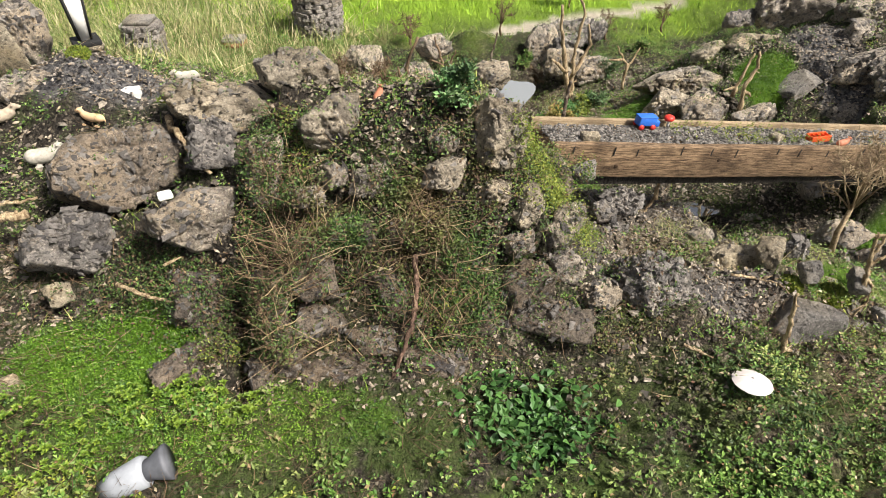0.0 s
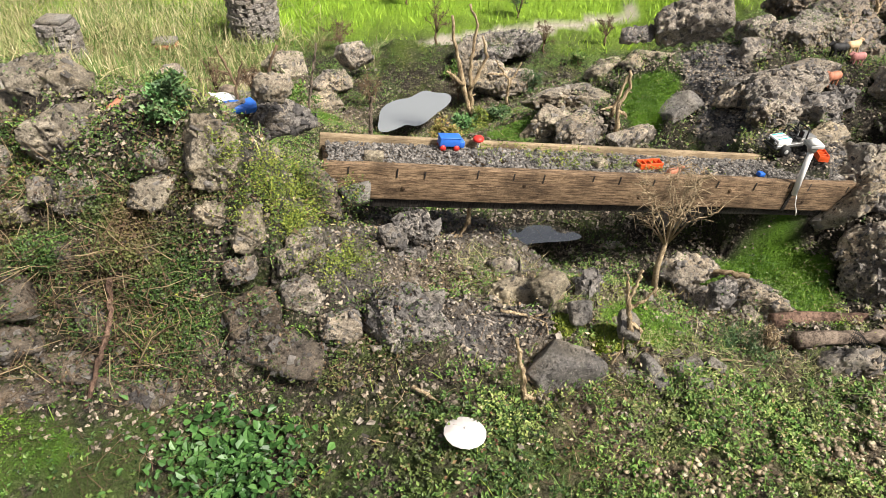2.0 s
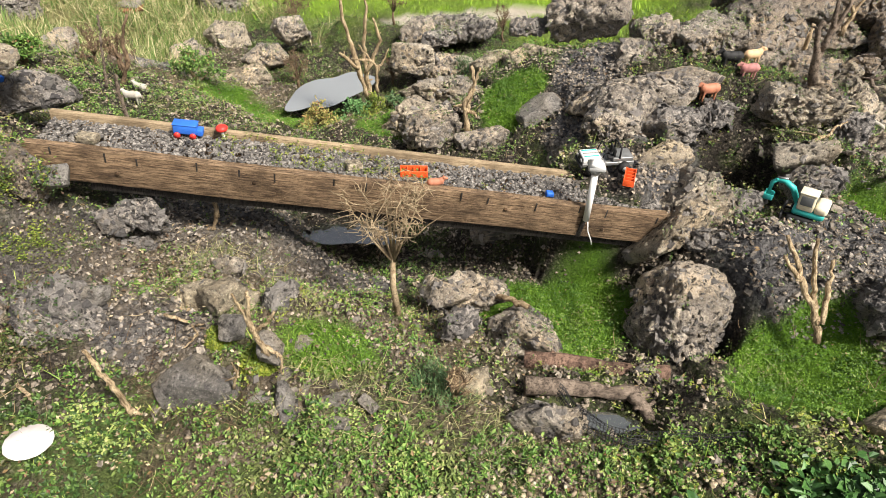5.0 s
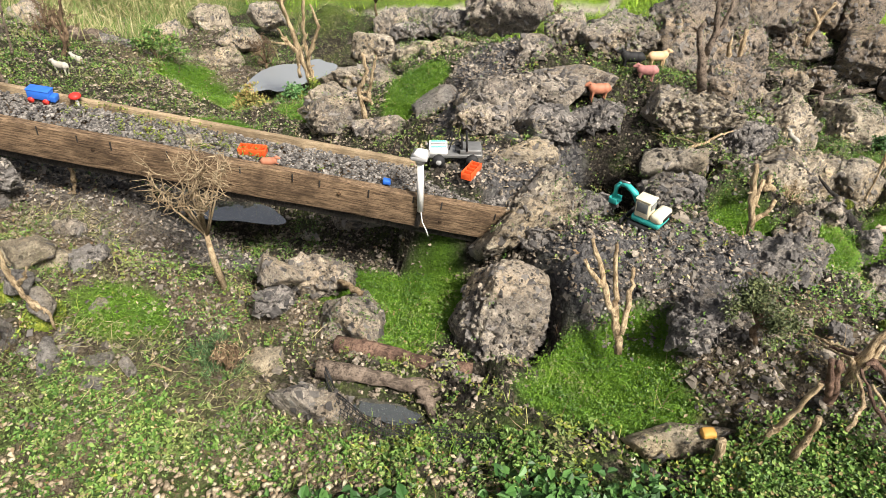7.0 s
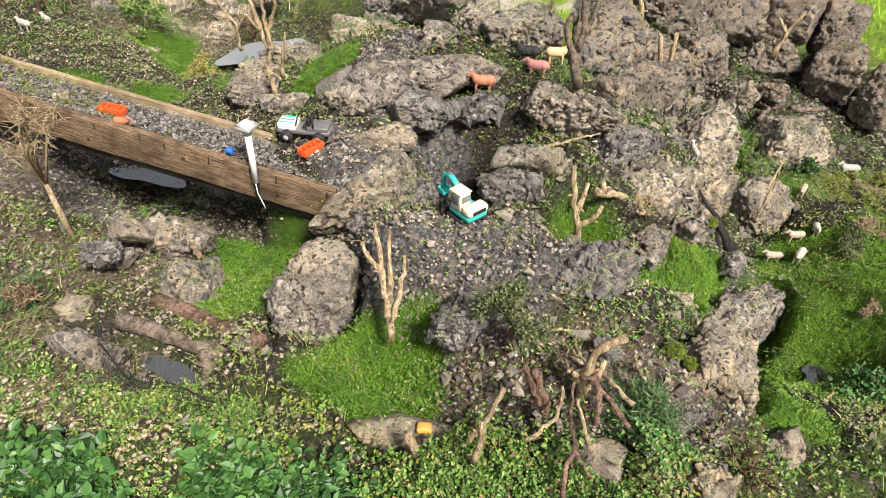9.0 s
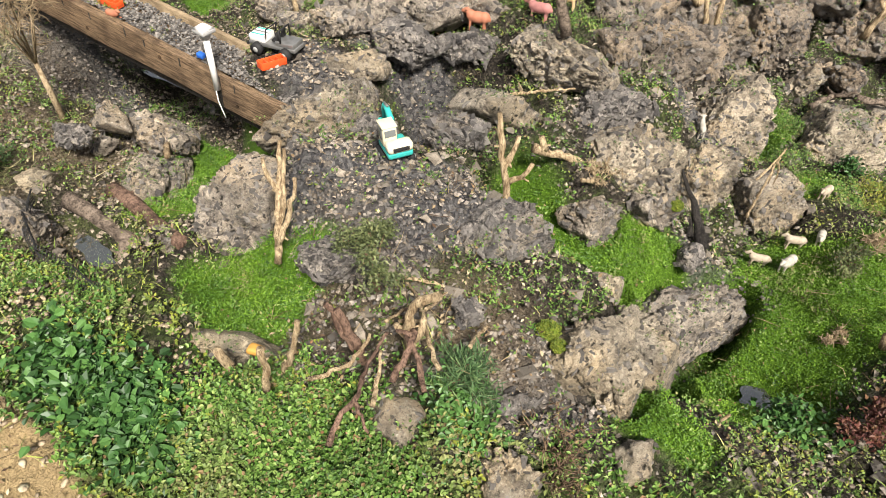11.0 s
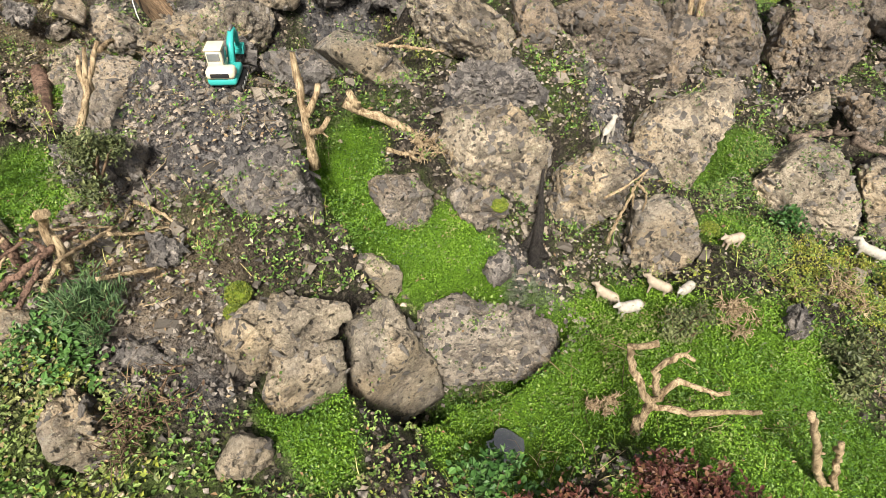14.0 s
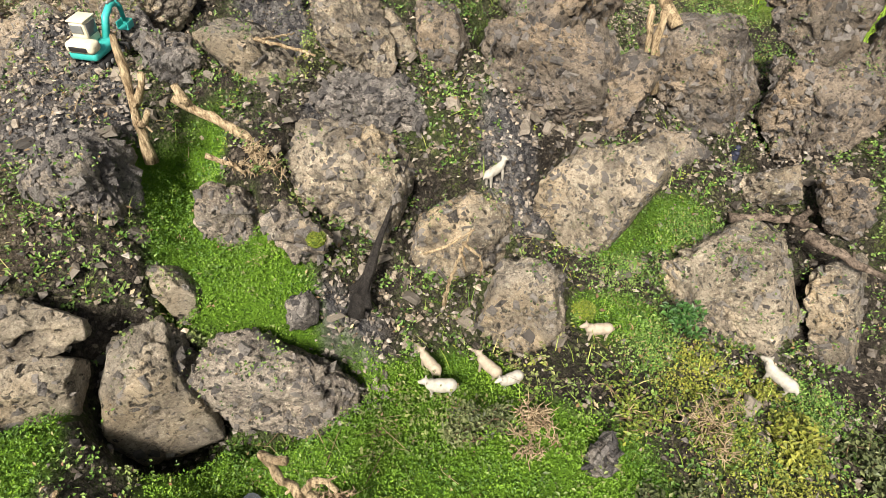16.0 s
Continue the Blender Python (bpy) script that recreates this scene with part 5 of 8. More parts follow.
branch("driftwood_branch", DRIFT, (3.268, 3.296, 0.165), [[(0.000, 0.000, 0.000), (0.079, 0.045, 0.026), (0.127, 0.144, 0.014), (0.177, 0.178, 0.026)], [(0.049, 0.033, 0.018), (-0.039, 0.122, -0.019)]], 0.0070, 0.5, "thin white driftwood branch lying on rock", "driftwood")
branch("dead_tree", DRIFT, (0.903, 4.292, -0.397), [[(0.000, 0.000, 0.000), (-0.053, -0.008, 0.230), (-0.109, -0.017, 0.487), (-0.126, -0.019, 0.658)], [(0.018, 0.003, 0.000), (0.000, 0.000, 0.343), (0.040, 0.006, 0.591), (-0.016, -0.002, 0.725)], [(0.000, 0.000, 0.152), (0.111, 0.017, 0.380), (0.068, 0.010, 0.523)], [(-0.036, -0.005, 0.191), (-0.159, -0.024, 0.286)]], 0.0204, 0.4, "bleached dead tree stump with upright splinters", "dead tree")
branch("driftwood_branch", DRIFT, (1.137, 1.463, 0.069), [[(0.000, 0.000, 0.000), (-0.008, -0.001, 0.099), (-0.029, -0.004, 0.196), (-0.043, -0.006, 0.269)], [(-0.002, -0.000, 0.021), (0.034, 0.005, 0.000)]], 0.0098, 0.6, "gnarled weathered driftwood leaning on the bank", "driftwood")
branch("root_piece", DRIFT, (1.475, 1.678, 0.187), [[(0.000, 0.000, 0.000), (-0.025, -0.004, 0.118), (-0.006, -0.001, 0.238)], [(-0.020, -0.003, 0.072), (0.032, 0.005, 0.119), (0.054, 0.008, 0.163)], [(-0.024, -0.004, 0.095), (-0.049, -0.007, 0.227)], [(-0.009, -0.001, 0.024), (0.042, 0.006, -0.025), (0.031, 0.005, -0.102)]], 0.0088, 0.5, "bleached cluster of forked roots", "root")
branch("root_piece", DRIFT, (1.415, 1.577, 0.129), [[(0.000, 0.000, 0.000), (0.021, 0.003, 0.058), (0.016, 0.002, 0.107)], [(0.022, 0.003, 0.046), (-0.021, -0.003, 0.020)]], 0.0050, 0.35, "thin white crooked root", "root")
branch("root_piece", DRIFT, (1.741, 1.723, -0.002), [[(0.000, 0.000, 0.000), (0.052, -0.018, -0.008), (0.091, -0.004, 0.010), (0.150, -0.007, 0.007)], [(0.068, -0.014, -0.001), (0.054, 0.031, 0.012)]], 0.0068, 0.5, "pale forked root lying at the foot of the bank", "root")
branch("root_piece", DRIFT, (1.079, 1.788, 0.121), [[(0.000, 0.000, 0.000), (0.072, -0.000, -0.014), (0.137, -0.056, 0.008)], [(0.101, -0.012, -0.009), (0.136, -0.006, 0.003)], [(0.137, -0.056, 0.008), (0.138, -0.129, 0.028)]], 0.0055, 0.5, "thin bleached root lying on moss", "root")
branch("root_piece", DRIFT, (0.807, 1.442, 0.114), [[(0.000, 0.000, 0.000), (0.036, -0.013, -0.008), (0.076, -0.034, -0.014)]], 0.0061, 0.5, "short pale stick among weeds", "stick")
branch("hanging_root", REDWOOD, (-0.204, 1.222, 0.037), [[(0.000, 0.000, 0.000), (0.037, 0.080, 0.060), (0.083, 0.126, 0.167), (0.110, 0.164, 0.239), (0.123, 0.238, 0.301), (0.118, 0.309, 0.400)]], 0.0064, 1.2, "red-brown bare vine stem on the bank", "root")
branch("driftwood_branch", DRIFT, (-1.005, 1.490, 0.341), [[(0.000, 0.000, 0.000), (0.087, -0.032, -0.014), (0.174, -0.044, -0.031), (0.234, -0.004, -0.003)], [(0.122, 0.060, 0.034), (0.171, 0.086, 0.048)]], 0.0069, 0.5, "thin pale driftwood branch lying on the bank", "driftwood")
branch("driftwood_branch", DRIFT, (-0.984, 2.089, 0.588), [[(0.000, 0.000, 0.000), (0.082, -0.125, 0.007), (0.129, -0.166, -0.047), (0.183, -0.191, -0.096)]], 0.0127, 0.5, "bleached driftwood branch leaning between boulders", "driftwood")
branch("sawn_branch", DRIFT, (-1.447, 1.695, 0.449), [[(0.000, 0.000, 0.000), (0.053, 0.006, 0.002), (0.084, 0.017, 0.010)]], 0.0144, 0.95, "pale sawn log end on the bank", "branch")
branch("driftwood_branch", DRIFT, (-1.508, 1.799, 0.434), [[(0.000, 0.000, 0.000), (0.080, 0.001, 0.009), (0.130, 0.008, 0.022)]], 0.0075, 0.5, "short driftwood stick on dark rock", "driftwood")
branch("driftwood_fork", DRIFT, (4.674, 3.375, -0.080), [[(0.000, 0.000, 0.000), (0.007, 0.011, 0.087), (-0.031, -0.048, 0.224), (-0.041, -0.063, 0.301), (-0.014, -0.022, 0.328)], [(0.004, 0.007, 0.093), (0.022, 0.035, 0.199), (0.059, 0.092, 0.173), (0.083, 0.129, 0.173)], [(0.007, 0.011, 0.087), (0.072, 0.112, 0.087), (0.129, 0.202, 0.114)], [(0.006, 0.010, 0.147), (-0.006, -0.010, 0.224), (0.009, 0.014, 0.292), (0.028, 0.044, 0.277)]], 0.0103, 0.6, "many-armed pale driftwood branch on a green mat", "driftwood")
branch("log", REDWOOD, (2.283, 2.165, -0.226), [[(0.000, 0.000, 0.000), (0.120, 0.010, 0.006), (0.280, 0.014, 0.010), (0.438, 0.023, 0.024)]], 0.0300, 0.95, "reddish stripped log lying across a pool", "log")
branch("log", BARK, (2.299, 2.010, -0.171), [[(0.000, 0.000, 0.000), (0.120, 0.016, -0.002), (0.270, 0.046, -0.016), (0.413, 0.080, -0.024)], [(0.270, 0.046, -0.016), (0.330, 0.000, -0.020), (0.385, -0.060, -0.050)]], 0.0300, 0.85, "grey-brown barked log with a side limb", "log")
branch("sawn_branch", DRIFT, (1.966, 2.537, -0.283), [[(0.000, 0.000, 0.000), (0.130, -0.087, 0.062), (0.225, -0.126, 0.076)]], 0.0132, 0.9, "short pale broken stick on a rock", "stick")
branch("wooden_stub", DRIFT, (1.622, 2.082, -0.169), [[(0.000, 0.000, 0.000), (0.011, 0.004, 0.060), (0.017, 0.006, 0.110)]], 0.0100, 0.8, "small orange wooden stub in moss", "stub")
branch("root_piece", DRIFT, (4.113, 3.710, -0.153), [[(0.000, 0.000, 0.000), (0.004, 0.017, 0.109), (0.007, 0.036, 0.183), (0.012, 0.060, 0.265)], [(-0.010, -0.049, 0.183), (0.003, 0.016, 0.219), (0.014, 0.066, 0.270)], [(0.009, 0.042, 0.223), (0.017, 0.083, 0.173), (0.018, 0.086, 0.099)], [(0.007, 0.036, 0.203), (0.011, 0.051, 0.120)]], 0.0057, 0.4, "pale dry root with thin fingers on rock", "root")
branch("wooden_stake", DRIFT, (3.487, 4.521, 0.005), [[(0.000, 0.000, 0.000), (-0.004, -0.020, 0.120), (-0.004, -0.019, 0.227)]], 0.0184, 0.6, "orange split wooden stake set between boulders", "stake")
branch("root_piece", DRIFT, (3.721, 3.174, 0.093), [[(0.000, 0.000, 0.000), (0.005, 0.038, -0.021), (0.025, 0.076, -0.046)]], 0.0069, 0.5, "short pale root on moss", "root")
branch("root_piece", BARK, (3.985, 4.616, -0.158), [[(0.000, 0.000, 0.000), (0.006, 0.089, -0.007), (0.027, 0.162, -0.013), (-0.051, 0.326, -0.078)], [(0.026, 0.153, -0.012), (0.111, 0.154, 0.045)]], 0.0134, 0.5, "dark gnarled root across boulders", "root")
branch("log", BARK, (4.139, 4.759, -0.130), [[(0.000, 0.000, 0.000), (0.043, 0.046, -0.010), (0.107, 0.064, 0.000), (0.137, 0.110, -0.015)]], 0.0169, 0.5, "dark rotting branch wedged between boulders", "log")
branch("sawn_branch", DRIFT, (3.944, 2.380, 0.167), [[(0.000, 0.000, 0.000), (-0.027, 0.056, -0.036), (-0.039, 0.109, -0.059)]], 0.0053, 0.9, "flat pale stick on slate chips", "stick")
branch("driftwood_branch", DRIFT, (3.620, 2.479, 0.082), [[(0.000, 0.000, 0.000), (0.033, 0.042, -0.024), (0.083, 0.074, -0.031)]], 0.0063, 0.5, "short driftwood stick on the heap", "driftwood")
branch("driftwood_branch", DRIFT, (3.760, 2.410, 0.125), [[(0.000, 0.000, 0.000), (-0.028, 0.061, -0.048), (-0.044, 0.121, -0.069)], [(-0.132, 0.046, -0.036), (-0.046, 0.017, -0.012)]], 0.0058, 0.5, "short driftwood stick with a fork", "driftwood")
branch("driftwood_branch", DRIFT, (4.387, 2.919, -0.318), [[(0.000, 0.000, 0.000), (0.048, -0.012, -0.044), (0.097, -0.020, -0.089)]], 0.0063, 0.5, "thin weathered stick among weeds", "stick")
branch("wooden_stub", DRIFT, (3.653, 1.977, 0.123), [[(0.000, 0.000, 0.000), (0.007, 0.010, 0.085), (0.007, 0.012, 0.139)]], 0.0098, 0.8, "yellow rotting stake in the weeds", "stub")
branch("wooden_stake", BARK, (0.522, 2.542, 0.346), [[(0.000, 0.000, 0.000), (0.003, 0.000, 0.097), (0.014, 0.002, 0.186)]], 0.0079, 0.9, "thin dark stake behind the bridge", "stake")
branch("wooden_stake", BARK, (0.177, 2.882, 0.290), [[(0.000, 0.000, 0.000), (0.035, 0.005, 0.158), (0.070, 0.011, 0.317)]], 0.0067, 0.6, "thin dark upright cane", "stake")
branch("dead_shrub", TWIG, (-0.004, 2.505, 0.479), [[(0.000, 0.000, 0.000), (0.017, 0.003, 0.103), (-0.007, -0.001, 0.179), (-0.030, -0.005, 0.262)], [(0.017, 0.003, 0.103), (0.054, 0.008, 0.200)], [(0.003, 0.001, 0.147), (-0.041, -0.006, 0.168)]], 0.0077, 0.4, "bare dark dead shrub stem", "dead shrub")
branch("driftwood_branch", DRIFT, (1.717, 3.538, 0.002), [[(0.000, 0.000, 0.000), (0.026, 0.004, 0.127), (0.053, 0.008, 0.234)], [(0.010, 0.002, 0.032), (-0.074, -0.011, 0.016)]], 0.0114, 0.5, "crooked grey driftwood stem", "driftwood")
branch("root_piece", DRIFT, (0.940, 2.362, 0.089), [[(0.000, 0.000, 0.000), (0.000, 0.000, 0.068)], [(-0.163, -0.025, -0.114), (-0.096, -0.014, -0.108), (-0.028, -0.004, -0.090), (0.003, 0.001, -0.014)]], 0.0102, 0.8, "bent orange root under the bridge", "root")
branch("driftwood_branch", DRIFT, (1.733, 3.441, -0.049), [[(0.000, 0.000, 0.000), (-0.017, -0.006, 0.126), (0.031, 0.011, 0.246), (0.012, 0.004, 0.333)], [(-0.013, -0.005, 0.111), (0.045, 0.016, 0.064)]], 0.0135, 0.6, "short knotted driftwood stump on a boulder", "driftwood")
branch("dead_tree", DRIFT, (3.284, 4.641, 0.118), [[(0.000, 0.000, 0.000), (-0.079, -0.029, 0.081), (-0.094, -0.034, 0.205), (-0.130, -0.047, 0.295)], [(-0.019, -0.007, 0.016), (-0.029, -0.010, 0.175), (-0.068, -0.024, 0.295)]], 0.0223, 0.6, "bare split dead trunk among boulders", "dead tree")
branch("driftwood_branch", DRIFT, (3.929, 5.315, -0.074), [[(0.000, 0.000, 0.000), (0.028, 0.010, 0.109), (0.081, 0.029, 0.231)], [(0.028, 0.010, 0.109), (-0.036, -0.013, 0.196)]], 0.0167, 0.5, "pale driftwood limb leaning between boulders", "driftwood")
branch("dead_tree", TWIG, (-0.309, 3.487, -0.139), [[(0.000, 0.000, 0.000), (0.101, 0.037, 0.211), (0.109, 0.039, 0.344), (0.170, 0.061, 0.470)], [(0.073, 0.027, 0.160), (0.051, 0.019, 0.311)]], 0.0154, 0.5, "thin bare dead tree", "dead tree")
branch("log", BARK, (-1.067, 4.566, -0.494), [[(0.000, 0.000, 0.000), (0.428, -0.563, 0.297), (0.454, -0.662, 0.360)], [(0.428, -0.563, 0.297), (-0.292, 0.556, -0.273)]], 0.0565, 0.9, "old grey log lying beside the rocks", "log")
branch("dead_shrub", DRIFT, (1.135, 3.824, -0.089), [[(0.000, 0.000, 0.000), (0.004, 0.001, 0.137), (-0.059, -0.021, 0.219), (-0.081, -0.029, 0.268)], [(0.008, 0.003, 0.103), (0.076, 0.028, 0.236)], [(-0.022, -0.008, 0.170), (-0.124, -0.045, 0.187)]], 0.0102, 0.4, "bleached bare shrub with thin limbs", "dead shrub")
branch("wooden_stake", BLACKWOOD, (4.045, 3.497, -0.170), [[(0.000, 0.000, 0.000), (-0.060, 0.040, 0.055), (-0.150, 0.098, 0.115), (-0.300, 0.198, 0.222)], [(0.030, 0.010, -0.010), (-0.075, 0.050, 0.050)], [(-0.030, -0.016, -0.010), (-0.085, 0.055, 0.065)]], 0.0210, 0.06, "black charred wooden stake tapering to a point", "stake")
branch("root_piece", DRIFT, (3.560, 2.975, 0.020), [[(0.000, 0.000, 0.000), (-0.010, 0.003, 0.090), (-0.030, 0.006, 0.150), (-0.050, 0.010, 0.230), (-0.068, 0.014, 0.320)], [(-0.030, 0.006, 0.130), (-0.020, 0.040, 0.180), (-0.015, 0.055, 0.230)], [(-0.012, 0.003, 0.080), (0.030, 0.030, 0.110), (0.050, 0.055, 0.160)]], 0.0150, 0.6, "tall orange knotted root", "root")
branch("driftwood_branch", DRIFT, (3.575, 3.120, 0.165), [[(0.000, 0.000, 0.000), (0.035, 0.080, -0.045), (0.075, 0.170, -0.105)], [(0.010, 0.010, 0.005), (0.000, -0.010, 0.065)]], 0.0135, 0.9, "frayed driftwood limb with torn fibres", "driftwood")
branch("driftwood_branch", REDWOOD, (3.874, 1.998, 0.125), [[(0.000, 0.000, 0.000), (-0.013, 0.047, 0.033), (-0.011, 0.088, 0.051), (-0.052, 0.157, 0.065), (-0.077, 0.247, 0.087)], [(-0.011, 0.081, 0.047), (0.047, 0.067, -0.007)]], 0.0070, 0.6, "long curved reddish driftwood limb", "driftwood")
branch("driftwood_branch", DRIFT, (3.761, 2.053, 0.185), [[(0.000, 0.000, 0.000), (0.036, 0.072, 0.010), (0.030, 0.119, 0.026), (0.017, 0.155, 0.035)]], 0.0063, 0.6, "pale thin driftwood stick across the others", "driftwood")
branch("driftwood_branch", REDWOOD, (3.881, 2.190, 0.182), [[(0.000, 0.000, 0.000), (-0.019, 0.062, 0.016), (-0.041, 0.102, 0.020), (-0.135, 0.162, -0.024)], [(-0.036, 0.095, 0.020), (-0.072, 0.071, 0.030)]], 0.0083, 0.6, "reddish split driftwood limb", "driftwood")
branch("driftwood_branch", DRIFT, (3.935, 2.272, 0.188), [[(0.000, 0.000, 0.000), (-0.062, 0.035, 0.006), (-0.134, 0.083, -0.030), (-0.167, 0.032, -0.015)], [(-0.128, 0.080, -0.029), (-0.201, 0.142, -0.062)]], 0.0062, 0.7, "pale bent driftwood with a fork", "driftwood")
branch("driftwood_branch", DRIFT, (3.771, 2.268, 0.214), [[(0.000, 0.000, 0.000), (-0.032, 0.079, -0.058), (-0.042, 0.154, -0.096)]], 0.0043, 0.6, "thin pale stick on the driftwood heap", "driftwood")
branch("driftwood_branch", DRIFT, (3.891, 2.114, 0.167), [[(0.000, 0.000, 0.000), (-0.035, 0.048, 0.013), (-0.069, 0.088, 0.035)]], 0.0061, 0.6, "short weathered driftwood stick", "driftwood")
branch("driftwood_branch", REDWOOD, (3.945, 2.217, 0.174), [[(0.000, 0.000, 0.000), (-0.053, 0.036, 0.012), (-0.116, 0.056, 0.030)]], 0.0070, 0.7, "short reddish driftwood stick", "driftwood")
branch("wooden_stake", DRIFT, (4.955, 3.747, -0.249), [[(0.000, 0.000, 0.000), (-0.045, -0.096, 0.229), (-0.078, -0.165, 0.390)]], 0.0095, 0.8, "pale weathered stake standing in the green mat", "stake")
branch("wooden_stake", DRIFT, (4.969, 3.771, -0.253), [[(0.000, 0.000, 0.000), (-0.025, -0.052, 0.153), (-0.043, -0.092, 0.278)]], 0.0084, 0.8, "short pale weathered stake in the green mat", "stake")
branch("wooden_stub", DRIFT, (4.442, 2.793, -0.290), [[(0.000, 0.000, 0.000), (0.017, 0.036, 0.158), (0.026, 0.055, 0.193)]], 0.0066, 0.7, "thin pale driftwood stick standing in weeds", "stick")

# ---- toys and ornaments ----
TEAL = plain("teal_plastic", (0.04, 0.42, 0.38), 0.35)
CREAM = plain("cream_plastic", (0.72, 0.66, 0.48), 0.4)
BLACK = plain("black_rubber", (0.02, 0.02, 0.02), 0.7)
GLASS = plain("smoked_window", (0.16, 0.17, 0.17), 0.1)
ORANGE = plain("orange_red_plastic", (0.72, 0.10, 0.025), 0.4)
BLUE = plain("blue_plastic", (0.03, 0.14, 0.55), 0.4)
RED = plain("red_plastic", (0.6, 0.04, 0.03), 0.4)
WHITE = plain("white_plastic", (0.78, 0.77, 0.73), 0.4, vary=0.05)
SOLAR = plain("grey_lamp_glass", (0.38, 0.38, 0.37), 0.3)
METAL = plain("dull_grey_metal", (0.28, 0.28, 0.27), 0.4, 0.6)
WOOL = plain("cream_toy_fleece", (0.43, 0.36, 0.27), 0.8, vary=0.2, scale=80)
IVORY = plain("white_toy_fleece", (0.46, 0.43, 0.365), 0.75, vary=0.2, scale=80)
PINK = plain("pink_toy_hide", (0.50, 0.22, 0.20), 0.6)
RUST = plain("brown_toy_hide", (0.42, 0.17, 0.10), 0.6)
SAND = plain("sandy_toy_hide", (0.62, 0.42, 0.24), 0.6)
PALEPLASTIC = plain("pale_grey_plastic", (0.34, 0.36, 0.39), 0.45, vary=0.12)
PARASOL = plain("faded_parasol_cloth", (0.60, 0.555, 0.53), 0.7, vary=0.12, scale=20)
GREYPLASTIC = plain("grey_plastic", (0.12, 0.125, 0.14), 0.55, vary=0.2)


def animal(name, material, x, y, z, heading, length, label, stout=1.0, horns=False, lying=False, tilt=0.0, floor=None):
    """A toy animal cast in one piece, its feet on what lies under it."""
    bm = bmesh.new()
    s = length
    leg = 0.10 if lying else 0.30
    ball(bm, 0, 0, (leg + 0.17) * s, 0.38 * s, 0.165 * s * stout, 0.175 * s * stout, subdivisions=3)
    ball(bm, -0.22 * s, 0, (leg + 0.18) * s, 0.20 * s, 0.17 * s * stout, 0.175 * s * stout)
    ball(bm, 0.25 * s, 0, (leg + 0.22) * s, 0.17 * s, 0.14 * s * stout, 0.16 * s * stout)
    ball(bm, 0.40 * s, 0, (leg + 0.36) * s, 0.13 * s, 0.085 * s, 0.10 * s, pose(0, 0, 0))
    ball(bm, 0.50 * s, 0, (leg + 0.33) * s, 0.10 * s, 0.062 * s, 0.065 * s)
    for side in (-1, 1):
        ball(bm, 0.38 * s, side * 0.11 * s, (leg + 0.43) * s, 0.03 * s, 0.06 * s, 0.03 * s, subdivisions=1)
        if horns:
            tube(bm, [(0.40 * s, side * 0.04 * s, (leg + 0.44) * s), (0.36 * s, side * 0.06 * s, (leg + 0.54) * s), (0.28 * s, side * 0.07 * s, (leg + 0.57) * s)], [0.022 * s, 0.018 * s, 0.006 * s], 6)
        for along in (-0.24, 0.24):
            if lying:
                ball(bm, (along + 0.08) * s, side * 0.13 * s, 0.05 * s, 0.13 * s, 0.05 * s, 0.05 * s, subdivisions=1)
            else:
                rod(bm, (along * s, side * 0.09 * s, (leg + 0.10) * s), ((along + 0.02) * s, side * 0.09 * s, 0.0), 0.055 * s, 0.038 * s, 8)
    tube(bm, [(-0.37 * s, 0, (leg + 0.25) * s), (-0.44 * s, 0.01 * s, (leg + 0.16) * s), (-0.43 * s, 0.02 * s, (leg + 0.05) * s)], [0.03 * s, 0.03 * s, 0.02 * s], 6)
    ob = part(name, bm, material, None)
    melt = ob.modifiers.new("melt", "REMESH")
    melt.mode, melt.voxel_size, melt.use_smooth_shade = "VOXEL", length * 0.028, True
    soft = ob.modifiers.new("soften", "SMOOTH")
    soft.factor, soft.iterations = 0.5, 3
    ob.matrix_world = pose(x, y, (rest(x, y, z) if floor is None else floor) - 0.004, 0, tilt, heading)
    return tagged(ob, label, name.replace("toy_", "toy "), "toy animals")


animal("toy_sheep", WOOL, 4.225, 3.650, -0.15, 207, 0.095, "cream plastic toy sheep walking onto a green mat")
animal("toy_sheep", IVORY, 4.315, 3.660, -0.18, 258, 0.098, "off-white plastic toy sheep on a green mat", 1.1)
animal("toy_sheep", WOOL, 4.285, 3.790, -0.17, 213, 0.095, "cream plastic toy sheep beside a boulder")
animal("toy_sheep", IVORY, 4.350, 3.825, -0.18, 282, 0.078, "small off-white toy lamb grazing", 1.15)
animal("toy_sheep", WOOL, 4.262, 4.080, -0.22, 262, 0.090, "cream plastic toy sheep on slate chips")
animal("toy_goat", IVORY, 4.452, 4.505, -0.24, 205, 0.115, "white plastic toy goat on yellow moss", 0.9)
animal("toy_goat", IVORY, 3.775, 3.925, -0.02, 122, 0.100, "white plastic toy goat with horns on a ledge", 0.8, True)
animal("toy_goat", IVORY, 3.437, 5.210, 0.03, 75, 0.105, "white toy goat standing on a rock ledge", 0.8, True)
animal("toy_goat", IVORY, 3.570, 5.340, 0.02, 150, 0.115, "white toy goat looking out from the cliff top", 0.85, True)
animal("toy_goat", IVORY, 3.690, 5.425, 0.01, 100, 0.100, "white toy goat grazing on the cliff top", 0.85)
animal("toy_pig", RUST, 2.860, 3.590, 0.25, 205, 0.125, "red-brown plastic toy pig on rock", 1.15)
animal("toy_pig", PINK, 3.045, 3.760, 0.26, 200, 0.120, "dull pink plastic toy pig", 1.1)
animal("toy_pig", SAND, 3.075, 3.900, 0.27, 25, 0.120, "sandy plastic toy pig beside a dead trunk", 1.1)
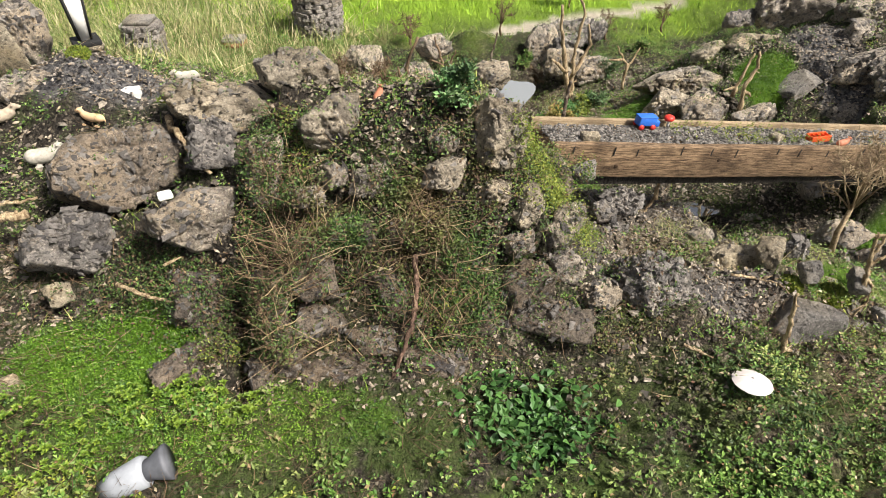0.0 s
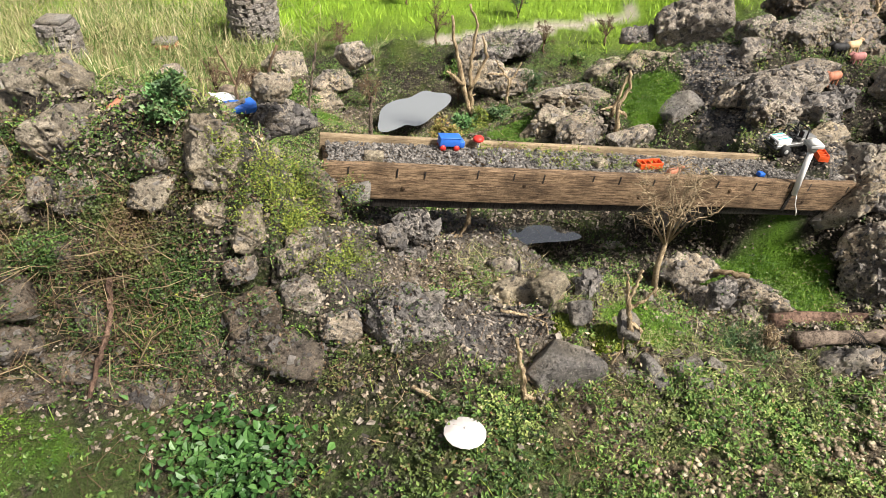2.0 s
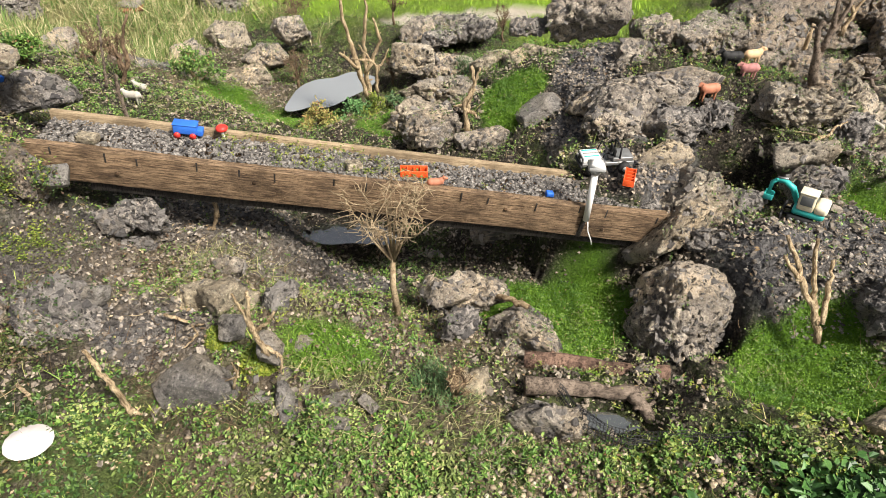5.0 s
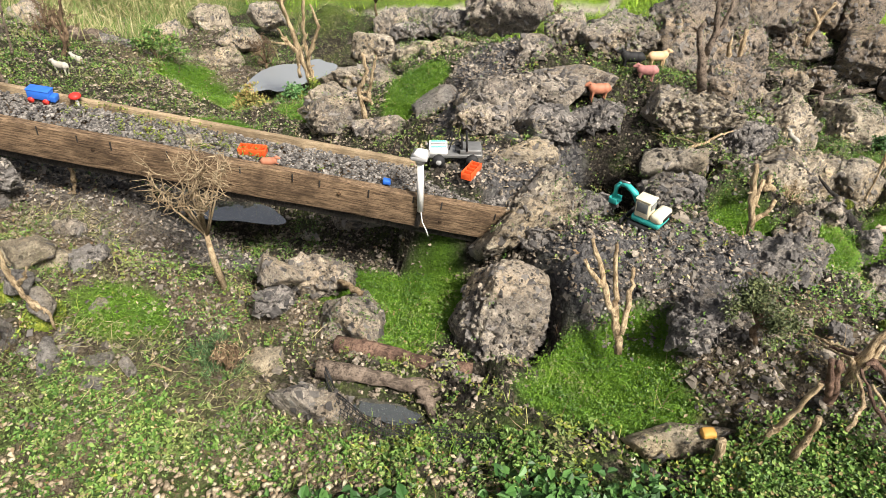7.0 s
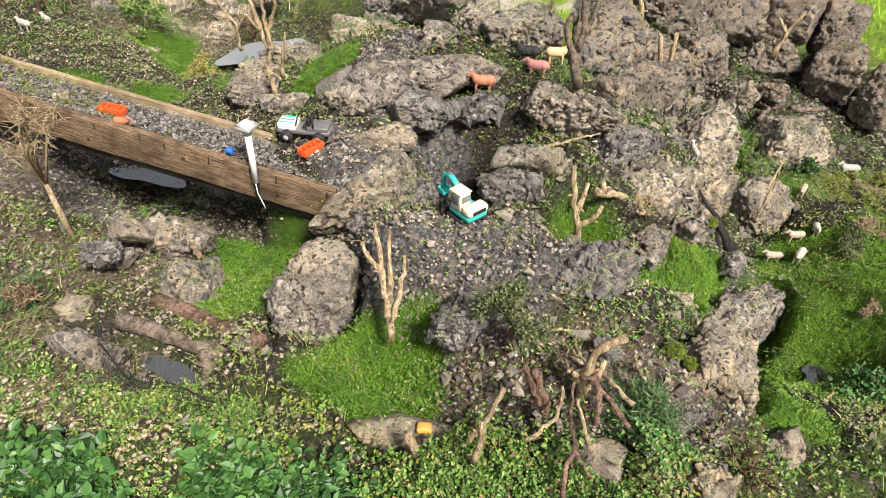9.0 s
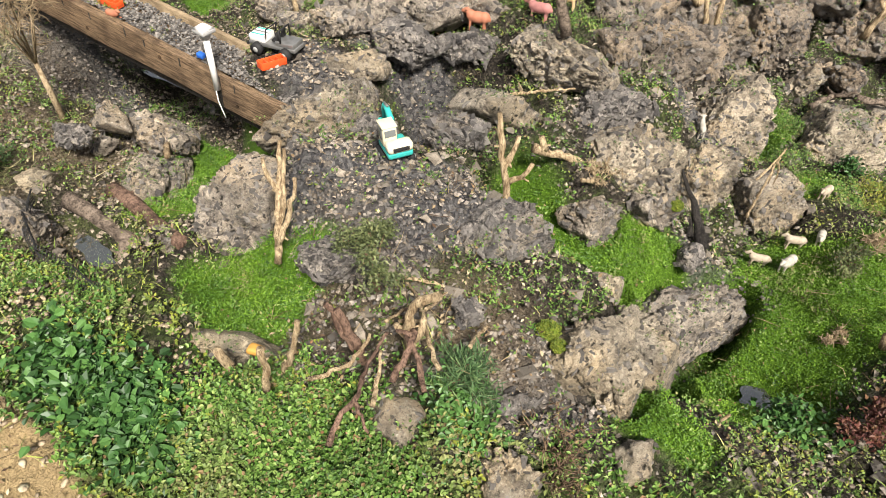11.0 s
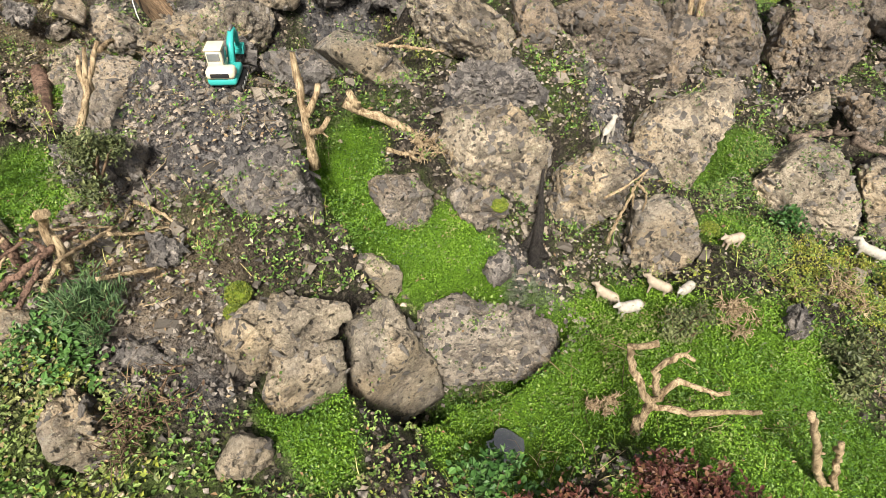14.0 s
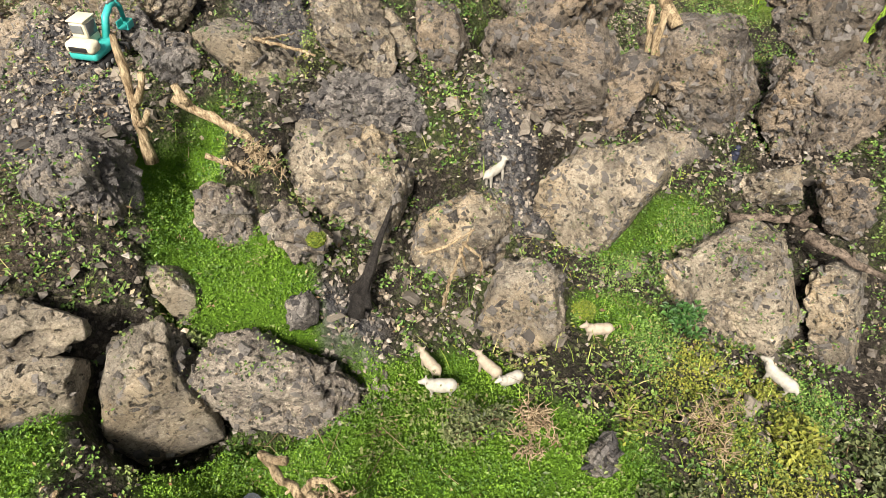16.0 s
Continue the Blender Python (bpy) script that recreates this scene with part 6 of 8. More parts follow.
animal("toy_cow", BLACK, 2.965, 3.830, 0.26, 195, 0.135, "black toy cow with pale horns", 1.05, True)
animal("toy_pig", RUST, 1.785, 2.535, 0.25, 20, 0.080, "terracotta plastic toy pig lying on gravel", 1.1, lying=True, floor=0.228)
animal("toy_sheep", IVORY, -0.135, 3.465, -0.22, 170, 0.11, "white toy lamb on rock behind the bridge")
animal("toy_sheep", IVORY, -0.045, 3.275, -0.20, 185, 0.12, "white toy sheep beside the bridge rail")
animal("toy_sheep", IVORY, -1.443, 2.021, 0.50, 20, 0.150, "grey-white toy sheep lying by a boulder", 1.1, lying=True)
animal("toy_cat", SAND, -1.290, 2.150, 0.54, 165, 0.120, "sandy toy cat crouching on slate chips", 0.8, lying=True)
animal("toy_sheep", IVORY, -1.13, 2.69, 0.53, 200, 0.120, "white toy lamb at the edge of tall grass")
animal("toy_sheep", WOOL, -1.70, 2.24, 0.52, 30, 0.14, "cream toy sheep on the bank", 1.0, lying=True)
animal("toy_pig", RUST, -0.22, 2.05, 0.72, 80, 0.085, "terracotta toy pig nestling in plants", 1.1, lying=True)


def doll():
    bm = bmesh.new()
    ball(bm, 0, 0, 0.030, 0.018, 0.014, 0.030)
    ball(bm, 0.002, 0, 0.068, 0.011, 0.011, 0.013)
    ball(bm, 0, 0, 0.050, 0.020, 0.011, 0.010)
    ob = part("toy_figure", bm, plain("dark_blue_paint", (0.03, 0.035, 0.06), 0.6), None)
    ob.location = (3.585, 4.86, rest(3.585, 4.86, -0.30) - 0.003)
    return tagged(ob, "small dark painted figurine in a rock cleft", "figurine")


doll()


def excavator(x, y, z, heading):
    top = holder("toy_excavator", pose(x, y, z, 0, 3, heading) @ Matrix.Scale(1.13, 4), "teal and cream plastic toy excavator on slate chips", "toy excavator")
    for side in (-1, 1):
        bm = bmesh.new()
        box(bm, 0, side * 0.038, 0.014, 0.105, 0.020, 0.026, 0.009)
        track = part("track", bm, BLACK, top)
        for k in range(4):
            bm = bmesh.new()
            rod(bm, (-0.036 + 0.024 * k, side * 0.0475, 0.013), (-0.036 + 0.024 * k, side * 0.0505, 0.013), 0.008, 0.008, 12)
            part("track_wheel", bm, METAL, track)
    bm = bmesh.new()
    box(bm, 0, 0, 0.024, 0.06, 0.062, 0.012, 0.003)
    part("chassis", bm, BLACK, top)
    bm = bmesh.new()
    box(bm, 0.070, 0, 0.014, 0.008, 0.10, 0.022, 0.003)
    rod(bm, (0.03, 0.02, 0.018), (0.068, 0.02, 0.014), 0.004)
    rod(bm, (0.03, -0.02, 0.018), (0.068, -0.02, 0.014), 0.004)
    part("dozer_blade", bm, BLACK, top)
    bm = bmesh.new()
    box(bm, -0.008, 0, 0.042, 0.100, 0.080, 0.024, 0.008)
    part("platform", bm, TEAL, top)
    bm = bmesh.new()
    box(bm, -0.042, 0, 0.066, 0.042, 0.080, 0.030, 0.010)
    part("counterweight", bm, CREAM, top)
    bm = bmesh.new()
    box(bm, 0.006, 0.018, 0.085, 0.052, 0.044, 0.064, 0.006)
    cab = part("cab", bm, CREAM, top)
    for px, py, sx, sy, sz, pz in ((0.0335, 0.018, 0.002, 0.034, 0.036, 0.093), (0.006, 0.0412, 0.038, 0.002, 0.034, 0.093), (0.006, -0.0052, 0.038, 0.002, 0.034, 0.093), (-0.0215, 0.018, 0.002, 0.034, 0.022, 0.098)):
        bm = bmesh.new()
        box(bm, px, py, pz, sx, sy, sz, 0.0008)
        part("window", bm, GLASS, cab)
    bm = bmesh.new()
    box(bm, 0.006, 0.018, 0.1185, 0.056, 0.048, 0.005, 0.002)
    part("roof", bm, CREAM, cab)
    bm = bmesh.new()
    box(bm, -0.0645, 0, 0.066, 0.003, 0.05, 0.012, 0.001)
    part("grille", bm, BLACK, top)
    bm = bmesh.new()
    tube(bm, [(0.036, -0.012, 0.050), (0.062, -0.012, 0.098), (0.092, -0.012, 0.116), (0.122, -0.012, 0.112)], [0.011, 0.011, 0.010, 0.008], 6)
    part("boom", bm, TEAL, top)
    bm = bmesh.new()
    tube(bm, [(0.112, -0.012, 0.118), (0.130, -0.012, 0.098), (0.132, -0.012, 0.055)], [0.008, 0.008, 0.006], 6)
    part("stick", bm, TEAL, top)
    bm = bmesh.new()
    rod(bm, (0.045, -0.012, 0.075), (0.088, -0.012, 0.105), 0.004)
    rod(bm, (0.085, -0.012, 0.126), (0.120, -0.012, 0.122), 0.004)
    part("hydraulic_ram", bm, METAL, top)
    bm = bmesh.new()
    box(bm, 0.128, -0.012, 0.038, 0.030, 0.034, 0.004, 0.001, pose(0, 0, 0, 0, 0, 0))
    box(bm, 0.142, -0.012, 0.048, 0.004, 0.034, 0.022, 0.001)
    box(bm, 0.128, 0.004, 0.047, 0.028, 0.003, 0.020, 0.001)
    box(bm, 0.128, -0.028, 0.047, 0.028, 0.003, 0.020, 0.001)
    part("bucket", bm, TEAL, top)
    return top


excavator(3.182, 2.826, rest(3.182, 2.826, 0.07, 0.05), 157)


def jeep(x, y, z, heading):
    top = holder("toy_jeep", pose(x, y, z, 0, 0, heading) @ Matrix.Scale(1.0, 4), "open grey and white toy jeep with black tyres", "toy jeep")
    bm = bmesh.new()
    box(bm, 0.0, 0, 0.040, 0.215, 0.075, 0.016, 0.003)
    part("chassis", bm, METAL, top)
    bm = bmesh.new()
    box(bm, 0.068, 0, 0.060, 0.075, 0.070, 0.028, 0.005)
    bonnet = part("bonnet", bm, WHITE, top)
    for k in (-1, 0, 1):
        bm = bmesh.new()
        box(bm, 0.068, k * 0.022, 0.0755, 0.060, 0.006, 0.003, 0.001)
        part("stripe", bm, TEAL if k else METAL, bonnet)
    bm = bmesh.new()
    box(bm, 0.1075, 0, 0.056, 0.005, 0.062, 0.022, 0.002)
    grille = part("grille", bm, BLACK, top)
    for side in (-1, 1):
        bm = bmesh.new()
        rod(bm, (0.110, side * 0.022, 0.058), (0.1135, side * 0.022, 0.058), 0.008, 0.007, 12)
        part("headlight", bm, SOLAR, grille)
    bm = bmesh.new()
    box(bm, -0.06, 0, 0.056, 0.085, 0.072, 0.020, 0.003)
    part("rear_body", bm, METAL, top)
    bm = bmesh.new()
    for side in (-1, 1):
        rod(bm, (0.026, side * 0.034, 0.070), (0.014, side * 0.034, 0.108), 0.0028)
    rod(bm, (0.014, -0.034, 0.108), (0.014, 0.034, 0.108), 0.0028)
    part("windscreen_frame", bm, BLACK, top)
    bm = bmesh.new()
    tube(bm, [(-0.045, -0.034, 0.062), (-0.045, -0.034, 0.112), (-0.045, 0.034, 0.112), (-0.045, 0.034, 0.062)], [0.004] * 4, 8)
    part("roll_bar", bm, BLACK, top)
    for side in (-1, 1):
        bm = bmesh.new()
        box(bm, -0.012, side * 0.018, 0.064, 0.026, 0.024, 0.010, 0.003)
        box(bm, -0.026, side * 0.018, 0.082, 0.008, 0.024, 0.034, 0.003)
        part("seat", bm, BLACK, top)
    bm = bmesh.new()
    box(bm, 0.112, 0, 0.036, 0.008, 0.086, 0.010, 0.002)
    part("bumper", bm, BLACK, top)
    for ax in (0.066, -0.066):
        for side in (-1, 1):
            bm = bmesh.new()
            rod(bm, (ax, side * 0.034, 0.024), (ax, side * 0.058, 0.024), 0.025, 0.025, 18)
            wheel = part("wheel", bm, BLACK, top)
            bm = bmesh.new()
            rod(bm, (ax, side * 0.057, 0.024), (ax, side * 0.0595, 0.024), 0.012, 0.010, 14)
            part("rim", bm, SOLAR, wheel)
    return top


jeep(2.405, 2.905, rest(2.405, 2.905, 0.12, 0.03) + 0.004, 200)


def crate(x, y, z, heading, lean=0.0):
    top = holder("toy_crate", pose(x, y, z, lean, 4, heading), "orange-red plastic toy crate with four open cells", "toy crate", "toy crates")
    bm = bmesh.new()
    box(bm, 0, 0, 0.002, 0.105, 0.042, 0.004, 0.001)
    part("base", bm, ORANGE, top)
    for side in (-1, 1):
        bm = bmesh.new()
        box(bm, 0, side * 0.0195, 0.016, 0.105, 0.004, 0.026, 0.001)
        part("side_wall", bm, ORANGE, top)
    for k in range(5):
        bm = bmesh.new()
        box(bm, -0.0505 + 0.02525 * k, 0, 0.015, 0.004, 0.036, 0.023, 0.001)
        part("divider", bm, ORANGE, top)
    return top


def on_bridge(s, across, up=0.0):
    """A spot on the bridge's gravel, s metres from its upper end."""
    return BRIDGE @ Vector((s, across, -0.012 + up))


crate(2.504, 2.809, rest(2.504, 2.809, 0.12, 0.03) + 0.003, 84)
crate(*(on_bridge(1.36, 0.10)), 17)


def lamp_post():
    foot = on_bridge(2.035, -0.014, -0.02)
    top = holder("solar_lamp_post", pose(*foot, -2, 1, 8), "white plastic post with a grey solar lamp cap", "lamp post")
    bm = bmesh.new()
    rod(bm, (0, 0, -0.02), (0, 0, 0.200), 0.0125, 0.0125, 16)
    part("post", bm, WHITE, top)
    bm = bmesh.new()
    rod(bm, (0, 0, 0.192), (0, 0, 0.215), 0.016, 0.024, 16)
    part("collar", bm, SOLAR, top, "grey collar")
    bm = bmesh.new()
    box(bm, 0, 0, 0.224, 0.062, 0.062, 0.018, 0.005)
    lamp = part("lamp_head", bm, SOLAR, top)
    bm = bmesh.new()
    bmesh.ops.create_cone(bm, cap_ends=True, segments=4, radius1=0.042, radius2=0.012, depth=0.016, matrix=pose(0, 0, 0.240, 0, 0, 45))
    part("cap", bm, WHITE, lamp)
    bm = bmesh.new()
    tube(bm, [(0.006, -0.012, -0.02), (0.012, -0.016, -0.06), (0.03, -0.018, -0.10), (0.036, -0.016, -0.125)], [0.0022] * 4, 6)
    part("cable", bm, WHITE, top, "thin pale cable")
    return top


lamp_post()


def truck(m):
    top = holder("toy_truck", m, "blue plastic toy truck with red wheels", "toy truck")
    bm = bmesh.new()
    box(bm, 0, 0, 0.034, 0.085, 0.042, 0.036, 0.004)
    part("box_body", bm, BLUE, top)
    bm = bmesh.new()
    box(bm, 0, 0, 0.054, 0.088, 0.045, 0.005, 0.002)
    part("roof", bm, BLUE, top)
    for ax in (-0.028, 0.028):
        for side in (-1, 1):
            bm = bmesh.new()
            rod(bm, (ax, side * 0.018, 0.012), (ax, side * 0.026, 0.012), 0.012, 0.012, 14)
            part("wheel", bm, RED, top)
    bm = bmesh.new()
    box(bm, 0.052, 0, 0.024, 0.022, 0.036, 0.026, 0.004)
    part("cab", bm, BLUE, top)
    return top


truck(pose(*on_bridge(0.50, 0.185), 0, BR_DIP, BR_TURN + 3))


def toadstool(m):
    top = holder("toy_toadstool", m, "small red toy toadstool by the bridge rail", "toadstool")
    bm = bmesh.new()
    rod(bm, (0, 0, -0.02), (0, 0, 0.026), 0.006, 0.005)
    part("stem", bm, WHITE, top)
    bm = bmesh.new()
    ball(bm, 0, 0, 0.028, 0.024, 0.024, 0.014)
    part("cap", bm, RED, top)
    return top


toadstool(pose(*on_bridge(0.63, 0.205, 0.01)))


def parasol_top(x, y, z):
    top = holder("toy_parasol", pose(x, y, z, -8, 5, 12), "round white scalloped toy parasol lying on weeds", "toy parasol")
    panel = None
    for k in range(8):
        bm = bmesh.new()
        a, b = 2 * math.pi * k / 8, 2 * math.pi * (k + 1) / 8
        rows = []
        for j in range(5):
            r = 0.062 * j / 4
            h = 0.016 * (1 - (j / 4) ** 2)
            rows.append([(r * math.cos(t), r * math.sin(t), h) for t in (a, (a + b) / 2, b)])
        for lift in (0, -0.0015):
            grid = [[bm.verts.new((q[0] * (0.985 if i == 1 else 1), q[1] * (0.985 if i == 1 else 1), q[2] + lift)) for i, q in enumerate(row)] for row in rows[1:]]
            tipv = bm.verts.new((0, 0, 0.016 + lift))
            for i in range(2):
                bm.faces.new((tipv, grid[0][i], grid[0][i + 1]))
                for u, w in zip(grid, grid[1:]):
                    bm.faces.new((u[i], w[i], w[i + 1], u[i + 1]))
        part("panel", bm, PARASOL, top)
    bm = bmesh.new()
    ball(bm, 0, 0, 0.017, 0.005, 0.005, 0.004)
    part("knob", bm, PARASOL, top)
    return top


parasol_top(0.960, 1.290, 0.122)


def lantern(x, y, z):
    top = holder("garden_lantern", pose(x, y, z), "white lantern with black bars on a black base", "lantern")
    bm = bmesh.new()
    for k in range(3):
        ball(bm, -0.02 + 0.02 * k, 0.01 * (k % 2), -0.05 + 0.02 * k, 0.05, 0.045, 0.022)
    part("footing", bm, SANDY, top, "pale stone footing")
    bm = bmesh.new()
    box(bm, 0, 0, 0.010, 0.105, 0.105, 0.020, 0.003, pose(0, 0, 0, 0, 0, 35))
    part("base", bm, BLACK, top)
    bm = bmesh.new()
    bmesh.ops.create_cone(bm, cap_ends=True, segments=4, radius1=0.026, radius2=0.050, depth=0.21, matrix=pose(0, 0, 0.125, 0, 0, 80))
    part("glass", bm, WHITE, top)
    for k in range(4):
        a = math.radians(80 + 45 + 90 * k - 45)
        bm = bmesh.new()
        rod(bm, (0.030 * math.cos(a), 0.030 * math.sin(a), 0.02), (0.054 * math.cos(a), 0.054 * math.sin(a), 0.23), 0.005)
        part("bar", bm, BLACK, top)
    bm = bmesh.new()
    bmesh.ops.create_cone(bm, cap_ends=True, segments=4, radius1=0.075, radius2=0.01, depth=0.06, matrix=pose(0, 0, 0.26, 0, 0, 80))
    part("roof", bm, BLACK, top)
    return top


lantern(-1.468, 2.60, 0.675)


def block(name, material, m, sx, sy, sz, label, category, bevel=0.006, wear=0.004):
    bm = bmesh.new()
    box(bm, 0, 0, sz / 2, sx, sy, sz, bevel)
    bmesh.ops.subdivide_edges(bm, edges=bm.edges[:], cuts=3, use_grid_fill=True)
    for v in bm.verts:
        v.co += Vector(noise.noise_vector(v.co * 30 + Vector((sx * 90, sy * 70, 0)))) * wear
    ob = part(name, bm, material, None)
    ob.matrix_world = m
    return tagged(ob, label, category)


block("concrete_block", WHITE, pose(-1.245, 2.37, 0.545, 4, 3, 12), 0.095, 0.05, 0.04, "small whitish rectangular block on slate chips", "block")
block("stone_brick", SANDY, pose(*on_bridge(0.19, 0.075), 0, BR_DIP, BR_TURN - 8), 0.075, 0.045, 0.028, "small buff stone brick on the bridge gravel", "brick")
block("stone_brick", SANDY, pose(*on_bridge(1.13, 0.10), 0, BR_DIP, 40), 0.06, 0.045, 0.026, "small buff stone on the bridge gravel", "stone")
block("bottle_cap", BLUE, pose(*on_bridge(1.89, 0.062), 0, 10, 20), 0.032, 0.026, 0.022, "small blue plastic cap on gravel", "cap", 0.006, 0.002)
block("leaning_slab", SANDY, pose(-1.78, 2.56, 0.56, 12, -6, 10), 0.14, 0.03, 0.22, "buff sandstone slab standing on the bank", "slab", 0.012, 0.008)
block("blue_bag", BLUE, pose(0.02, 2.47, 0.50, 10, 5, 30), 0.12, 0.07, 0.03, "crumpled blue plastic scrap between stones", "plastic scrap", 0.01, 0.012)
block("white_bag", WHITE, pose(-0.06, 2.49, 0.515, 4, 8, 10), 0.11, 0.08, 0.02, "crumpled white plastic scrap between stones", "plastic scrap", 0.008, 0.012)
block("yellow_stone", plain("ochre_stone", (0.50, 0.27, 0.06), 0.6), pose(3.460, 2.048, rest(3.460, 2.048, 0.02, 0.06) - 0.004, 5, 8, 30), 0.045, 0.035, 0.025, "small ochre stone on a pale slab", "stone", 0.01, 0.004)
block("white_stone", WHITE, pose(1.672, 1.592, 0.0, 5, 8, 30), 0.06, 0.04, 0.02, "small flat white stone in weeds", "stone", 0.008, 0.005)
block("white_shell", WHITE, pose(-0.862, 1.655, 0.565, 20, 0, 30), 0.045, 0.034, 0.015, "pale shell lying on a boulder", "shell", 0.007, 0.003)


def drain_fitting(x, y, z):
    top = holder("plastic_fitting", pose(x, y, z, 0, 0, 0), "grey plastic drain fitting lying in the weeds", "drain fitting")
    bm = bmesh.new()
    tube(bm, [(-0.13, -0.055, 0.0), (-0.09, -0.045, 0.018), (-0.02, -0.02, 0.042), (-0.012, -0.018, 0.044)], [0.030, 0.040, 0.046, 0.040], 24)
    part("socket", bm, PALEPLASTIC, top, "pale grey plastic socket")
    bm = bmesh.new()
    tube(bm, [(-0.02, -0.02, 0.040), (0.005, -0.012, 0.046), (0.035, 0.0, 0.052), (0.045, 0.004, 0.054)], [0.030, 0.034, 0.050, 0.052], 24)
    part("cap", bm, GREYPLASTIC, top, "flared dark grey cap")
    return top


drain_fitting(-0.80, 1.005, 0.075)


def slate_tower(x, y, z, radius, courses, label):
    top = holder("slate_tower", pose(x, y, z), label, "slate tower", "dry-stone piles")
    bm = bmesh.new()
    box(bm, 0, 0, 0, 0.14, 0.09, 0.036, 0.006)
    stock = bpy.data.meshes.new("slate")
    bm.to_mesh(stock)
    bm.free()
    stock.materials.append(DARK)
    rng = random.Random(int(radius * 100))
    for c in range(courses):
        r = radius * (1 - 0.12 * abs(c / courses - 0.4))
        n = max(5, int(2 * math.pi * r / 0.13))
        for k in range(n):
            a = 2 * math.pi * (k + 0.5 * (c % 2)) / n
            ob = new("slate", stock)
            ob.parent = top
            ob.matrix_basis = pose(r * math.cos(a) * rng.uniform(0.93, 1.04), r * math.sin(a) * rng.uniform(0.93, 1.04), 0.02 + 0.038 * c, rng.uniform(-4, 4), rng.uniform(-4, 4), math.degrees(a) + 90 + rng.uniform(-8, 8))
    bm = bmesh.new()
    box(bm, 0, 0, 0.038 * courses + 0.02, radius * 1.9, radius * 1.6, 0.035, 0.01)
    part("capstone", bm, SLATE, top)
    return top


slate_tower(-1.20, 6.25, floor_at(-1.20, 6.25)[0], 0.19, 12, "round tower of stacked dark slates in grass")
slate_tower(-2.40, 5.10, floor_at(-2.40, 5.10)[0], 0.11, 8, "low round pile of stacked slates with a capstone")


def pot(x, y, z, r, h):
    top = holder("flower_pot", pose(x, y, z), "old terracotta pot with a stone on top", "pot")
    bm = bmesh.new()
    tube(bm, [(0, 0, 0), (0, 0, h * 0.8), (0, 0, h * 0.8), (0, 0, h)], [r * 0.8, r, r * 1.12, r * 1.12], 24)
    part("pot_body", bm, plain("terracotta", (0.30, 0.13, 0.07), 0.8), top)
    bm = bmesh.new()
    box(bm, 0, 0, h + 0.02, r * 2.0, r * 1.6, 0.035, 0.01)
    part("lid_stone", bm, SLATE, top)


pot(-1.93, 5.86, -0.76, 0.10, 0.15)


def netting():
    """Black plastic netting along the small pool."""
    line = [(2.33, 1.87, -0.03), (2.40, 1.80, -0.05), (2.56, 1.775, -0.085), (2.75, 1.82, -0.09), (2.90, 1.85, -0.08), (3.06, 1.885, -0.07)]
    bm = bmesh.new()
    rows = []
    n = 70
    for j in range(7):
        row = []
        for i in range(n + 1):
            s = i / n * (len(line) - 1)
            k = min(int(s), len(line) - 2)
            q = Vector(line[k]).lerp(Vector(line[k + 1]), s - k)
            q.z += 0.010 * j + 0.006 * math.sin(i * 0.5) - 0.02
            q.y += 0.004 * j + 0.006 * math.sin(i * 0.23 + j)
            row.append(bm.verts.new(q + Vector((0.005 * (j % 2), 0, 0))))
        rows.append(row)
    for a, b in zip(rows, rows[1:]):
        for i in range(n):
            bm.faces.new((a[i], a[i + 1], b[i + 1], b[i]))
    ob = part("plastic_netting", bm, BLACK, None, smooth=False)
    wire = ob.modifiers.new("strands", "WIREFRAME")
    wire.thickness = 0.0026
    return tagged(ob, "black plastic netting standing round a small pool", "netting")


netting()

# ---- loose chips, pebbles and plants ----
RNG = np.random.RandomState(11)


def clumps(a, b, scale, seed, cut, soft=0.25):
    return np.clip((fractal(np.stack([a, b, 0 * a], -1), scale, seed, 4) * 2 + 0.5 - cut) / soft, 0, 1)


def spread(n, x0, x1, y0, y1, weight):
    """About n spots in a box, thinned by weight(x, y) in 0..1."""
    x, y = RNG.uniform(x0, x1, n), RNG.uniform(y0, y1, n)
    keep = RNG.uniform(0, 1, n) < weight(x, y)
    return x[keep], y[keep]


def turned(local, yaw, pitch, roll, size, at):
    """Copies of small local shapes (k x 3), turned and placed: n x k x 3."""
    cy, sy, cp, sp, cr, sr = np.cos(yaw), np.sin(yaw), np.cos(pitch), np.sin(pitch), np.cos(roll), np.sin(roll)
    v = local * size[:, None, :] if size.ndim == 2 else local * size[:, None, None]
    x, y, z = v[..., 0], v[..., 1], v[..., 2]
    y, z = y * cr[:, None] - z * sr[:, None], y * sr[:, None] + z * cr[:, None]
    x, z = x * cp[:, None] - z * sp[:, None], x * sp[:, None] + z * cp[:, None]
    x, y = x * cy[:, None] - y * sy[:, None], x * sy[:, None] + y * cy[:, None]
    return np.stack([x, y, z], -1) + at[:, None, :]


def strew(name, local, faces, yaw, pitch, roll, size, at, material, label, category, smooth=False, parent=None, jitter=0.0):
    local = np.asarray(local, float)[None]
    if jitter:
        local = local * RNG.uniform(1 - jitter, 1 + jitter, (len(yaw), local.shape[1], 3))
    v = turned(local, yaw, pitch, roll, size, at)
    n, k = v.shape[:2]
    f = (np.asarray(faces)[None] + (np.arange(n) * k)[:, None, None]).reshape(-1, len(faces[0]))
    ob = mesh_object(name, v.reshape(-1, 3), f, material, smooth, parent)
    if category:
        tagged(ob, label, category, kind="stuff")
    return ob


